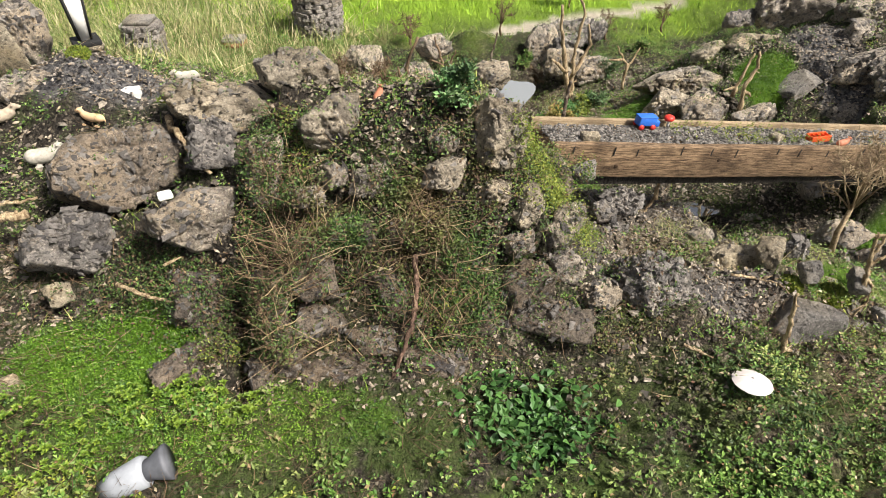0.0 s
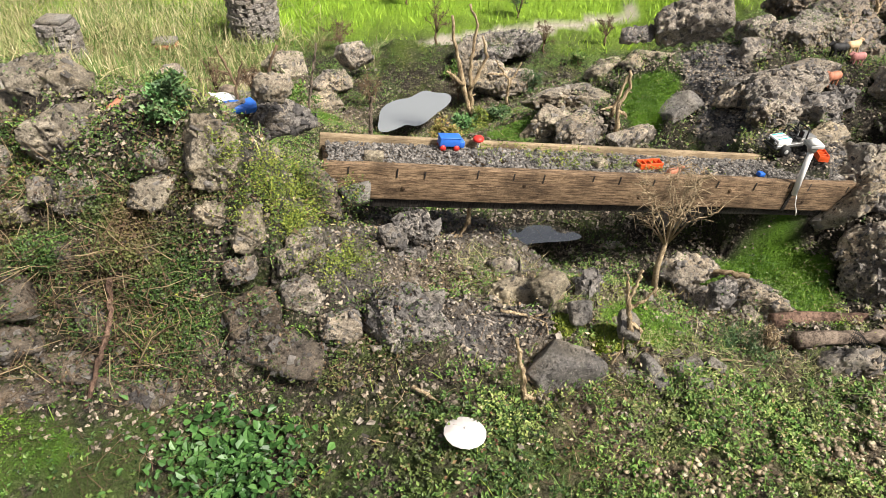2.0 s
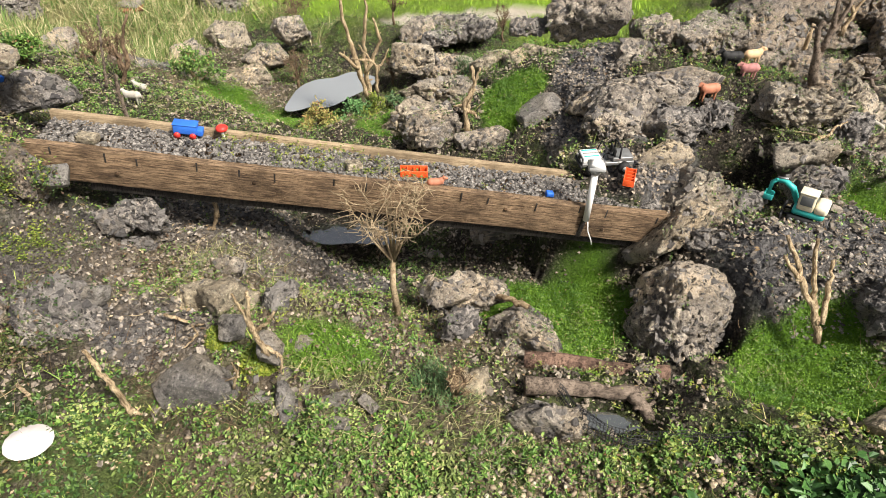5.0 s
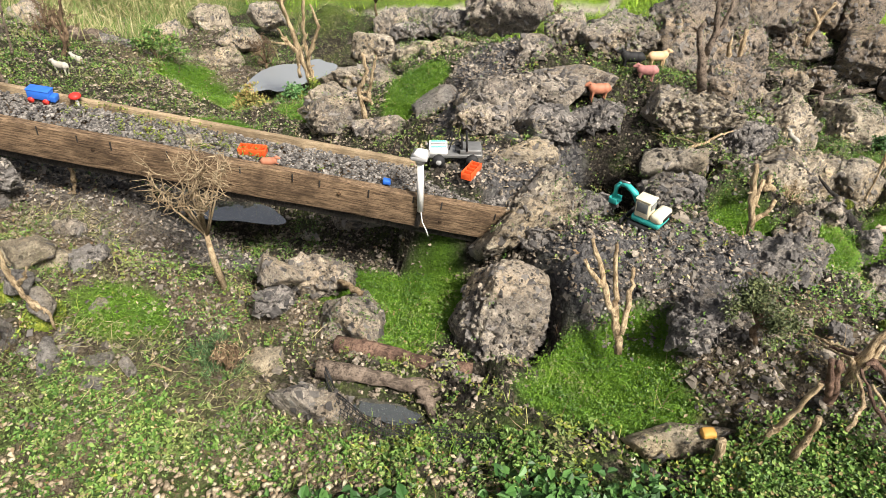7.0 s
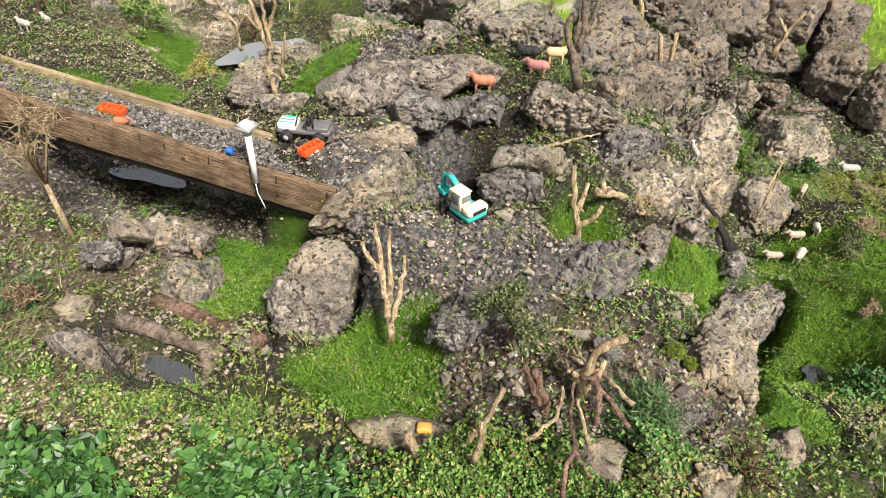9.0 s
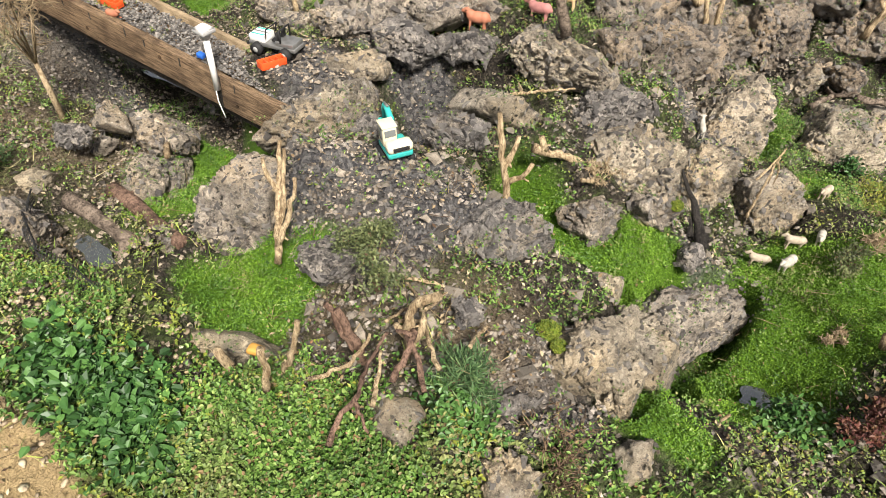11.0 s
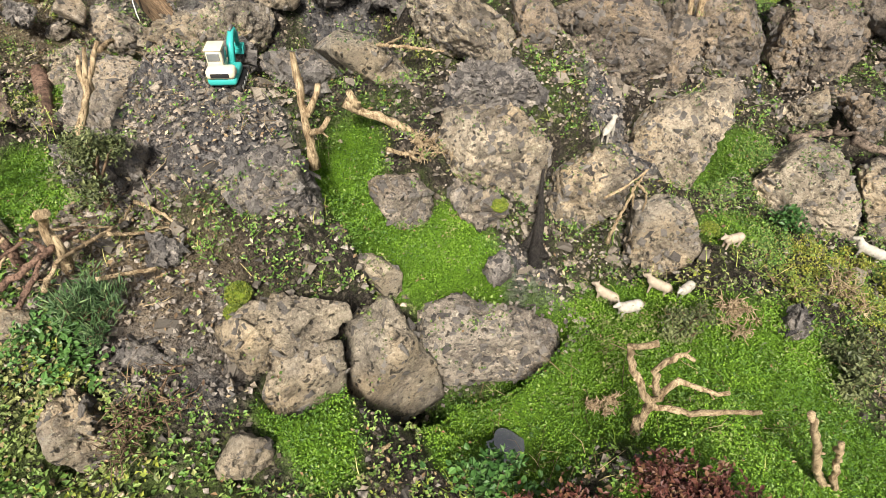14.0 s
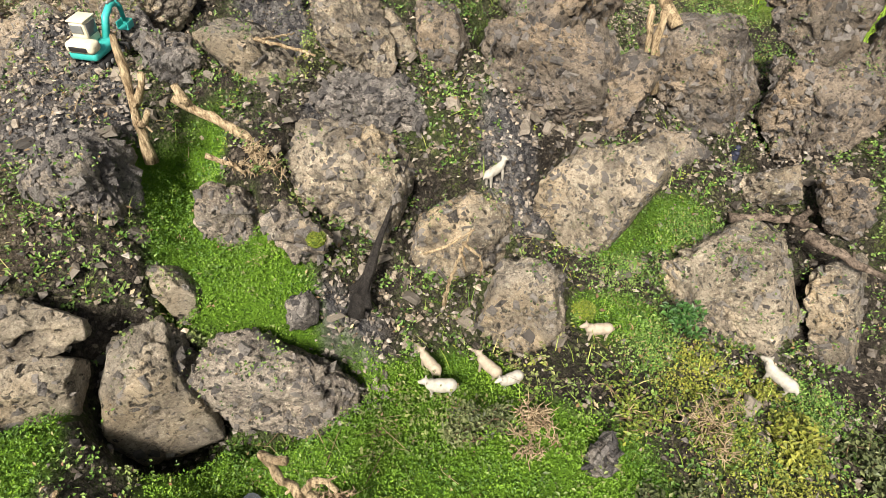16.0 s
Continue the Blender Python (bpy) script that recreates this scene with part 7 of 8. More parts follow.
CHIP = [(-1, -0.7, -0.3), (0.9, -0.9, -0.3), (1, 0.5, -0.3), (-0.6, 0.9, -0.3), (-0.7, -0.5, 0.3), (0.6, -0.6, 0.35), (0.7, 0.4, 0.25), (-0.5, 0.6, 0.3)]
CHIP_FACES = [(4, 5, 6, 7), (0, 1, 5, 4), (1, 2, 6, 5), (2, 3, 7, 6), (3, 0, 4, 7)]
GRIT = [(-1, -0.6, -0.3), (0.8, -0.9, -0.3), (0.9, 0.6, -0.3), (-0.5, 0.9, -0.3), (0.1, -0.1, 0.6)]
GRIT_FACES = [(0, 1, 4), (1, 2, 4), (2, 3, 4), (3, 0, 4)]
LEAF = [(0, 0, 0), (0.45, 0.30, 0.13), (1, 0, -0.05), (0.45, -0.30, 0.13)]
LEAF_FACES = [(0, 3, 2), (0, 2, 1)]
BROAD = [(0, 0, 0), (0.3, 0.36, 0.14), (0.7, 0.28, 0.10), (1, 0, -0.12), (0.7, -0.28, 0.10), (0.3, -0.36, 0.14)]
BROAD_FACES = [(0, 5, 4, 3), (0, 3, 2, 1)]


RIBBON_FACES = [(0, 1, 2), (0, 2, 3), (3, 2, 4)]


def ribbon(w):
    return [(0, -w, 0), (0, w, 0), (0.55, w * 0.8, 0.06), (0.55, -w * 0.8, 0.06), (1, 0, -0.06)]


def chip_material(name, a, b, island=True):
    k = Nodes(name)
    c = k.ramp(k.random(island), [(0.0, a), (0.8, b), (1.0, tuple(min(0.5, v * 1.4) for v in b))])
    c = k.mix(k.ramp(k.noise(70, 6, 0.75), [(0.38, 0.7), (0.55, 0.0)]), c, a)
    return k.done(c, 0.6, k.bump(k.noise(120, 3), 0.4, 0.004), spec=0.4)


SLATECHIP = chip_material("slate_chips", (0.030, 0.027, 0.024), (0.29, 0.255, 0.215))
BROWNCHIP = chip_material("brown_rubble", (0.03, 0.024, 0.018), (0.31, 0.255, 0.19))
LOOSE = chip_material("loose_stone", (0.05, 0.043, 0.036), (0.25, 0.215, 0.17))
BRIDGECHIP = chip_material("bridge_gravel_stone", (0.03, 0.028, 0.027), (0.23, 0.21, 0.185))
PEBBLE = chip_material("garden_pebbles", (0.13, 0.10, 0.065), (0.46, 0.37, 0.245))


def chips(name, x, y, z, lo, hi, material, label, category, shape=CHIP, faces=CHIP_FACES):
    n = len(x)
    size = RNG.uniform(lo, hi, n)[:, None] * RNG.uniform(0.55, 1.0, (n, 3)) * [1, 1, 0.95]
    return strew(name, shape, faces, RNG.uniform(0, 6.28, n), RNG.normal(0, 0.35, n), RNG.normal(0, 0.35, n), size, np.stack([x, y, z], -1), material, label, category, jitter=0.45)


x, y = spread(90000, -2.0, 5.0, 1.3, 4.6, lambda a, b: share("chips", a, b) * 0.9)
chips("slate_chippings", x, y, floor_at(x, y) + 0.003, 0.003, 0.011, SLATECHIP, "loose dark grey slate chippings", "slate chips")
debris = lambda a, b: 0.8 * np.clip(fractal(np.stack([a, b, 0 * a], -1), 2.5, 21, 3) * 3 + 0.62, 0.15, 1) * (b > front_edge(a) - 0.2) * (1 - share("moss", a, b))
x, y = spread(190000, -2.0, 5.2, 1.2, 5.4, debris)
right = (x > 3.3) & (RNG.uniform(0, 1, len(x)) < 0.5)
chips("stone_rubble", x[~right], y[~right], floor_at(x[~right], y[~right]) + 0.002, 0.004, 0.013, BROWNCHIP, "brown stone rubble and grit in the soil", "rubble", GRIT, GRIT_FACES)
chips("slate_rubble", x[right], y[right], floor_at(x[right], y[right]) + 0.002, 0.004, 0.014, SLATECHIP, "dark slate rubble between the boulders", "rubble", GRIT, GRIT_FACES)
x, y = spread(9000, -2.0, 5.2, 1.3, 5.6, lambda a, b: debris(a, b) * 0.9)
single = np.flatnonzero((x > 2.9) & (x < 4.9) & (y > 1.9) & (y < 4.4))[:280]
others = np.setdiff1d(np.arange(len(x)), single)
shapes = []
for k in range(8):
    local = np.array(CHIP) * RNG.uniform(0.6, 1.4, (8, 3)) * [1, 0.8, 0.8]
    me = bpy.data.meshes.new("loose_stone")
    me.from_pydata(local.tolist(), [], CHIP_FACES + [(0, 3, 2, 1)])
    me.materials.append(chip_material("single_loose_stone", (0.045, 0.04, 0.034), (0.24, 0.205, 0.16), False) if k == 0 else shapes[0].materials[0])
    shapes.append(me)
lift = floor_at(x, y) + 0.004
for k, i in enumerate(single):
    ob = new("loose_stone", shapes[k % 8])
    ob.parent = ground
    ob.matrix_basis = pose(x[i], y[i], lift[i], RNG.normal(0, 18), RNG.normal(0, 18), RNG.uniform(0, 360)) @ Matrix.Scale(RNG.uniform(0.012, 0.032), 4)
x, y = x[others], y[others]
chips("loose_stones", x, y, floor_at(x, y) + 0.004, 0.006, 0.024, LOOSE, "loose broken stones between the boulders", "loose stones")
s, a = RNG.uniform(0.02, BR_LEN - 0.03, 8500), RNG.uniform(0.05, BR_WIDE - 0.02, 8500)
on = np.array([BRIDGE @ Vector((p, q, -0.020 + 0.010 * r)) for p, q, r in zip(s, a, RNG.uniform(0, 1, 8500))])
chips("bridge_gravel", on[:, 0], on[:, 1], on[:, 2], 0.003, 0.010, BRIDGECHIP, "dark slate gravel filling the bridge deck", "gravel")
pv, pf = sphere_net(1)
pebbly = lambda a, b: np.clip(1.3 - np.hypot((a - 2.55) / 0.62, (b - 1.50 - (a - 2.5) * 0.28) / 0.20), 0, 1) * 0.9 + (0.02 + 0.10 * (a > 1.3) * clumps(a, b, 2.8, 73, 0.5) + 0.55 * np.clip(1.2 - np.hypot((a - 1.66) / 0.26, (b - 1.27) / 0.09), 0, 1) + 0.5 * np.clip(1.2 - np.hypot((a - 2.12) / 0.25, (b - 1.40) / 0.10), 0, 1)) * (b < front_edge(a))
x, y = spread(30000, 0.8, 4.4, 0.9, 2.3, pebbly)
n = len(x)
strew("pebbles", pv, pf, RNG.uniform(0, 6.28, n), RNG.normal(0, 0.2, n), RNG.normal(0, 0.2, n), RNG.uniform(0.005, 0.014, n)[:, None] * RNG.uniform(0.5, 1.2, (n, 3)) * [1, 1, 0.5], np.stack([x, y, floor_at(x, y) + 0.004], -1), PEBBLE, "buff and brown garden pebbles", "pebbles", True)

MATLEAF = leaf_material("creeping_mat_leaf", [(0.0, (0.035, 0.095, 0.008)), (0.4, (0.095, 0.205, 0.015)), (1.0, (0.19, 0.33, 0.027))], 0.5, 0.8)
WEEDLEAF = leaf_material("weed_leaf", [(0.0, (0.022, 0.055, 0.009)), (0.35, (0.075, 0.165, 0.022)), (0.70, (0.15, 0.25, 0.05)), (0.90, (0.24, 0.34, 0.09)), (0.94, (0.28, 0.22, 0.11)), (1.0, (0.20, 0.10, 0.05))])
LIMELEAF = leaf_material("lime_weed_leaf", [(0.0, (0.05, 0.08, 0.012)), (0.5, (0.14, 0.19, 0.025)), (1.0, (0.29, 0.31, 0.05))])
DEEPLEAF = leaf_material("deep_green_leaf", [(0.0, (0.016, 0.045, 0.011)), (0.5, (0.04, 0.11, 0.024)), (1.0, (0.10, 0.21, 0.05))], 0.45)
OLIVELEAF = leaf_material("olive_leaf", [(0.0, (0.035, 0.045, 0.018)), (0.6, (0.10, 0.125, 0.045)), (1.0, (0.20, 0.22, 0.09))])
REDLEAF = leaf_material("dark_red_leaf", [(0.0, (0.04, 0.014, 0.011)), (0.6, (0.105, 0.033, 0.024)), (1.0, (0.17, 0.10, 0.045))])
BLUELEAF = leaf_material("blue_green_needle", [(0.0, (0.025, 0.06, 0.02)), (0.6, (0.075, 0.145, 0.05)), (1.0, (0.19, 0.27, 0.11))])
DRYSTEM = leaf_material("dry_stem", [(0.0, (0.06, 0.036, 0.022)), (0.6, (0.19, 0.13, 0.07)), (1.0, (0.48, 0.38, 0.22))], 0.7)
BROWNSTEM = leaf_material("brown_stem", [(0.0, (0.03, 0.018, 0.012)), (0.6, (0.10, 0.06, 0.035)), (1.0, (0.26, 0.18, 0.10))], 0.7)
STRAW = leaf_material("straw_blade", [(0.0, (0.06, 0.12, 0.02)), (0.45, (0.17, 0.23, 0.06)), (0.72, (0.38, 0.33, 0.16)), (1.0, (0.64, 0.55, 0.34))], 0.7)
GRASS = leaf_material("lawn_blade", [(0.0, (0.13, 0.26, 0.012)), (0.6, (0.27, 0.45, 0.025)), (1.0, (0.42, 0.58, 0.06))])


PALEGREEN = leaf_material("pale_green_succulent", [(0.0, (0.04, 0.11, 0.03)), (0.5, (0.12, 0.26, 0.08)), (1.0, (0.27, 0.44, 0.18))])
GOLDLEAF = leaf_material("golden_leaf", [(0.0, (0.12, 0.13, 0.03)), (0.5, (0.30, 0.27, 0.07)), (0.85, (0.42, 0.34, 0.12)), (1.0, (0.36, 0.13, 0.07))])
YELLOWMOSS = leaf_material("yellow_moss", [(0.0, (0.08, 0.10, 0.016)), (0.5, (0.18, 0.20, 0.03)), (1.0, (0.33, 0.32, 0.055))])
PALELEAF = leaf_material("pale_weed_leaf", [(0.0, (0.09, 0.13, 0.03)), (0.5, (0.22, 0.29, 0.07)), (0.9, (0.36, 0.40, 0.13)), (1.0, (0.42, 0.34, 0.20))])
# a darker weed leaf; the bank's deep shade is part of its colours
SHADELEAF = leaf_material("shaded_bank_leaf", [(0.0, (0.016, 0.035, 0.009)), (0.4, (0.045, 0.09, 0.018)), (0.75, (0.085, 0.155, 0.032)), (0.95, (0.14, 0.22, 0.05)), (0.98, (0.18, 0.10, 0.05)), (1.0, (0.12, 0.045, 0.03))])
LITTER = leaf_material("leaf_litter_bits", [(0.0, (0.06, 0.035, 0.02)), (0.5, (0.22, 0.15, 0.08)), (1.0, (0.50, 0.42, 0.27))], 0.8)
BANKBITS = leaf_material("bank_bits", [(0.0, (0.03, 0.018, 0.012)), (0.6, (0.10, 0.06, 0.035)), (1.0, (0.26, 0.19, 0.10))], 0.8)
WISP = leaf_material("grass_wisp", [(0.0, (0.06, 0.12, 0.015)), (0.6, (0.17, 0.27, 0.03)), (0.85, (0.34, 0.40, 0.08)), (1.0, (0.45, 0.38, 0.18))])


def leaves(name, x, y, z, lo, hi, material, label, category, up=(0.1, 0.7), shape=LEAF, faces=LEAF_FACES, parent=None):
    n = len(x)
    return strew(name, shape, faces, RNG.uniform(0, 6.28, n), RNG.uniform(up[0] - 0.15, up[1] + 0.25, n), RNG.normal(0, 0.55, n), RNG.uniform(lo, hi, n), np.stack([x, y, z], -1), material, label, category, False, parent)


def sprigs(x, y, z, per, height, wide):
    """Leaf spots along short stems that stand at x, y, z."""
    n = len(x)
    t = RNG.uniform(0.15, 1, (n, per))
    lean = RNG.normal(0, wide, (n, 1, 2))
    off = lean * t[..., None] + RNG.normal(0, wide * 0.35, (n, per, 2))
    h = height * RNG.uniform(0.5, 1.1, (n, 1)) * t
    return (x[:, None] + off[..., 0]).ravel(), (y[:, None] + off[..., 1]).ravel(), (z[:, None] + h).ravel()


bpy.context.view_layer.update()
ALL = bpy.context.evaluated_depsgraph_get()


def cling(x, y, z, way):
    """Where rays that start at x, y, z and go that way meet the rocks and the soil: places and normals."""
    way = Vector(way).normalized()
    spots, normals, bare = [], [], []
    for a, b, c in zip(x, y, z):
        hit, place, normal, _, ob, _ = scene.ray_cast(ALL, Vector((a, b, c)), way)
        if hit and ob.name.startswith(("boulder", "ground", "stone", "slab")):
            spots.append(place)
            normals.append(normal)
            bare.append(ob.data.materials[0] in (PITTED, PALE))
    return np.array(spots), np.array(normals), np.array(bare)


def patchy(q, scale, seed, cut, soft=0.2):
    return np.clip((fractal(q, scale, seed, 4) * 2 + 0.5 - cut) / soft, 0, 1)


def tufts(q, nrm, per, reach, wide):
    """Leaf spots round places q, standing off the surface."""
    n = len(q)
    out = q[:, None, :] + nrm[:, None, :] * RNG.uniform(0.1, 1, (n, per, 1)) * reach + RNG.normal(0, wide, (n, per, 3))
    out[..., 2] += RNG.uniform(0, 0.6, (n, per)) * reach
    return out.reshape(-1, 3)


# creeping mats
x, y = spread(1200000, -1.7, 5.3, 1.0, 4.7, lambda a, b: share("moss", a, b) * (np.hypot((a - 4.505) / 0.085, (b - 3.165) / 0.055) > 1))
leaves("creeping_mat", x, y, floor_at(x, y) + RNG.uniform(0.001, 0.014, len(x)) + 0.10 * np.clip(fractal(np.stack([x, y, 0 * x], -1), 14, 81, 3), 0, 1), 0.0045, 0.0085, MATLEAF, "bright green creeping mat of tiny leaves", "ground cover")
x, y = spread(24000, -1.7, 5.3, 1.0, 4.7, lambda a, b: share("moss", a, b) * clumps(a, b, 5.0, 83, 0.55))
x, y, z = sprigs(x, y, floor_at(x, y) + 0.01, 6, 0.022, 0.010)
leaves("mat_plants", x, y, z, 0.005, 0.012, WEEDLEAF, "small darker plants growing through the green mats", "ground cover")
# weeds at the foot of the bank
foot = lambda a, b: np.clip((front_edge(a) - b) / 0.12 + 0.3, 0, 1) * (0.10 + 0.90 * clumps(a, b, 3.0, 31, 0.40)) * (1 - 0.95 * np.clip(pebbly(a, b), 0, 1)) * (1 - 0.8 * (np.hypot((a + 1.22) / 0.3, (b - 1.06) / 0.13) < 1)) * (1 - sandy(a, b))
x, y = spread(90000, -2.2, 5.0, 0.55, 3.0, foot)
# weeds in this zone take the leaf with shade painted into its colour
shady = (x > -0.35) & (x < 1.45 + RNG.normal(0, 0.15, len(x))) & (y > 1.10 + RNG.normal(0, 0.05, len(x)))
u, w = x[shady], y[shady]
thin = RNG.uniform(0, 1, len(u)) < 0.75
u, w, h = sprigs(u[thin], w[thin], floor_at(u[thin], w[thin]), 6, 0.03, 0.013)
leaves("bank_weeds", u, w, h, 0.008, 0.019, SHADELEAF, "small dark green weeds at the foot of the bank, shade in their colour", "weeds")
x, y = x[~shady], y[~shady]
x, y, z = sprigs(x, y, floor_at(x, y), 6, 0.035, 0.012)
leaves("weeds", x, y, z, 0.009, 0.021, WEEDLEAF, "mixed low green weeds covering the soil", "weeds")
x, y = spread(9000, 1.3, 3.1, 0.8, 1.9, lambda a, b: np.clip((front_edge(a) - b) / 0.12 + 0.3, 0, 1) * (1 - 0.9 * np.clip(pebbly(a, b), 0, 1)) * (1 - sandy(a, b)))
x, y, z = sprigs(x, y, floor_at(x, y), 6, 0.028, 0.012)
leaves("low_weeds", x, y, z, 0.005, 0.013, WEEDLEAF, "dense low weeds at the foot of the slope", "weeds")
x, y = spread(50000, -2.2, 5.0, 0.55, 3.0, lambda a, b: foot(a, b) * clumps(a, b, 1.6, 33, 0.48) * np.where((a > -0.35) & (a < 2.5), 0.3, 1.0))
x, y, z = sprigs(x, y, floor_at(x, y), 6, 0.045, 0.014)
leaves("lime_weeds", x, y, z, 0.008, 0.018, LIMELEAF, "yellow-green low weeds in patches", "weeds")
x, y = spread(30000, -2.2, 5.0, 0.55, 4.6, lambda a, b: 0.4 * clumps(a, b, 2.4, 37, 0.40) * (1 - share("moss", a, b)) * np.where((a < 1.2) & (b < 1.7) & (b > 1.05), 0.35, 1.0) + 0.5 * earthy(a, b))
n = len(x)
strew("leaf_litter", [(0, 0, 0), (0.5, 0.26, 0.12), (1, 0, 0.05), (0.5, -0.26, 0.1)], LEAF_FACES, RNG.uniform(0, 6.28, n), RNG.normal(0, 0.35, n), RNG.normal(0, 0.4, n), RNG.uniform(0.006, 0.022, n), np.stack([x, y, floor_at(x, y) + RNG.uniform(0.006, 0.03, n)], -1), LITTER, "dry tan and brown fallen leaves and bits", "leaf litter")
x, y = spread(26000, -2.2, 5.0, 0.55, 4.6, lambda a, b: 0.6 * clumps(a, b, 1.9, 39, 0.45) * (1 - share("chips", a, b)) * (1 - 0.9 * share("moss", a, b)))
n = len(x)
strew("grass_wisps", ribbon(0.022), RIBBON_FACES, RNG.uniform(0, 6.28, n), RNG.uniform(0.4, 1.3, n), RNG.normal(0, 0.3, n), RNG.uniform(0.02, 0.07, n), np.stack([x, y, floor_at(x, y)], -1), WISP, "thin green and yellow grass wisps among the weeds", "grass")
x, y = spread(34000, 0.6, 3.0, 0.7, 1.8, lambda a, b: 0.2 * foot(a, b) * clumps(a, b, 2.6, 34, 0.38) * (a > 1.0))
x, y, z = sprigs(x, y, floor_at(x, y), 6, 0.05, 0.014)
leaves("pale_weeds", x, y, z, 0.006, 0.015, PALELEAF, "pale yellow-green weeds at the foot of the bank", "weeds")
# growth on the steep face and between the stones
face = lambda a, b: np.exp(-((a + 0.15) / 0.75) ** 4) * np.exp(-((b - 1.55) / 0.35) ** 4) * (0.2 + 0.8 * clumps(a, b, 4, 35, 0.38))
x, z = RNG.uniform(-1.5, 1.0, 26000), RNG.uniform(0.0, 1.05, 26000)
q, nrm, bare = cling(x, np.full(26000, 0.6), z + 0.75, (0, 0.78, -0.62))
keep = RNG.uniform(0, 1, len(q)) < (0.14 + 0.86 * patchy(q, 3.2, 35, 0.36)) * np.exp(-((q[:, 0] + 0.15) / 0.92) ** 6) * (q[:, 1] > 1.22) * (q[:, 1] < 2.1) * np.where(bare, 0.03, 1.0) * ((q[:, 0] > -0.66) | (q[:, 2] < 0.34)) * np.where(q[:, 0] > 0.15, 0.6, 1.0)
q, nrm = q[keep], nrm[keep]
green = RNG.uniform(0, 1, len(q)) < 0.7
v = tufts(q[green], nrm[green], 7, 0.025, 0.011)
leaves("bank_greenery", v[:, 0], v[:, 1], v[:, 2], 0.006, 0.013, SHADELEAF, "small-leaved greenery hanging on the steep bank", "greenery", (-0.5, 0.9))
BANK = q


def hang(name, x, y, z, r, n, lo, hi, material, label):
    """A clump of leaves that clings to the bank round x, y, z."""
    u, w = RNG.normal(0, 0.5 * r, n), RNG.normal(0, 0.5 * r, n)
    q, nrm, _ = cling(x + u, np.full(n, y - 0.47), z + w + 0.374, (0, 0.78, -0.62))
    v = tufts(q, nrm, 8, 0.028, 0.010)
    leaves(name, v[:, 0], v[:, 1], v[:, 2], lo, hi, material, label, "greenery", (-0.3, 0.9))


for x, y, z, r in ((0.33, 1.85, 0.55, 0.08), (0.29, 1.90, 0.62, 0.07), (0.38, 1.80, 0.46, 0.07), (0.52, 1.75, 0.33, 0.10), (0.33, 1.84, 0.52, 0.14)):
    hang("hanging_sedum", x, y, z, r, 210, 0.005, 0.011, LIMELEAF, "pale yellow-green sedum hanging down the bank")
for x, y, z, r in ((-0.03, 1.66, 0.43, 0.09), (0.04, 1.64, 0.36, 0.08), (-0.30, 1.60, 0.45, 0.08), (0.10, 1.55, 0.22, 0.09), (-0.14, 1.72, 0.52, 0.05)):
    hang("hanging_greenery", x, y, z, r * 1.25, 260, 0.006, 0.014, SHADELEAF, "dark green small-leaved plant on the bank, shade in its colour")
v = tufts(q[RNG.uniform(0, 1, len(q)) < 0.35], np.array([(0, -0.6, 0.6)]), 4, 0.03, 0.016)
leaves("bank_litter", v[:, 0], v[:, 1], v[:, 2], 0.006, 0.016, BANKBITS, "dry tan and red-brown bits caught in the bank", "leaf litter", (-0.8, 0.9))
keep = RNG.uniform(0, 1, len(q)) < 0.3 * patchy(q, 2.3, 36, 0.5)
v = tufts(q[keep], nrm[keep], 8, 0.035, 0.013)
leaves("bank_moss", v[:, 0], v[:, 1], v[:, 2], 0.006, 0.013, LIMELEAF, "yellow-green tufts on the steep bank", "greenery", (-0.5, 0.9))
# thin growth over the stones of the rest of the rockery
x, y = RNG.uniform(-1.8, 5.2, 40000), RNG.uniform(1.5, 5.6, 40000)
q, nrm, bare = cling(x, y, np.full(40000, 1.6), (0.1, 0.25, -1))
keep = RNG.uniform(0, 1, len(q)) < (0.04 + 0.5 * patchy(q, 2.6, 61, 0.60, 0.12) + 0.6 * (nrm[:, 2] > 0.8) * patchy(q, 6, 63, 0.55, 0.15)) * (share("chips", q[:, 0], q[:, 1]) < 0.4)
v = tufts(q[keep], nrm[keep], 7, 0.022, 0.011)
leaves("stone_greenery", v[:, 0], v[:, 1], v[:, 2], 0.005, 0.013, WEEDLEAF, "small green plants and moss over the stones", "greenery", (-0.2, 0.9))
between = lambda a, b: (0.10 + 0.18 * (a > 3.3) * (b < 2.9) + 0.75 * clumps(a, b, 2.6, 41, 0.40, 0.2)) * (b > front_edge(a) - 0.1) * (1 - share("chips", a, b) * 0.8) * (1 - 0.93 * share("moss", a, b)) * (np.hypot((a - 0.4) / 0.36, (b - 4.72) / 0.55) > 1)
behind = lambda a, b: np.clip(between(a, b) + 0.35 * clumps(a, b, 3.0, 45, 0.38) * (b > 2.7 + 0.25 * a) * (b > 2.9) * (1 - share("moss", a, b)) * (a < 2.3), 0, 1)
x, y = spread(52000, -2.0, 5.4, 1.3, 6.2, behind)
x, y, z = sprigs(x, y, floor_at(x, y), 6, 0.035, 0.014)
leaves("rockery_greenery", x, y, z, 0.006, 0.015, WEEDLEAF, "low green plants growing between the stones", "greenery")
x, y = spread(20000, -2.0, 5.4, 1.3, 6.2, lambda a, b: between(a, b) * clumps(a, b, 1.4, 43, 0.5))
x, y, z = sprigs(x, y, floor_at(x, y), 6, 0.03, 0.014)
leaves("rockery_moss", x, y, z, 0.006, 0.013, LIMELEAF, "yellow-green moss tufts between the stones", "moss")


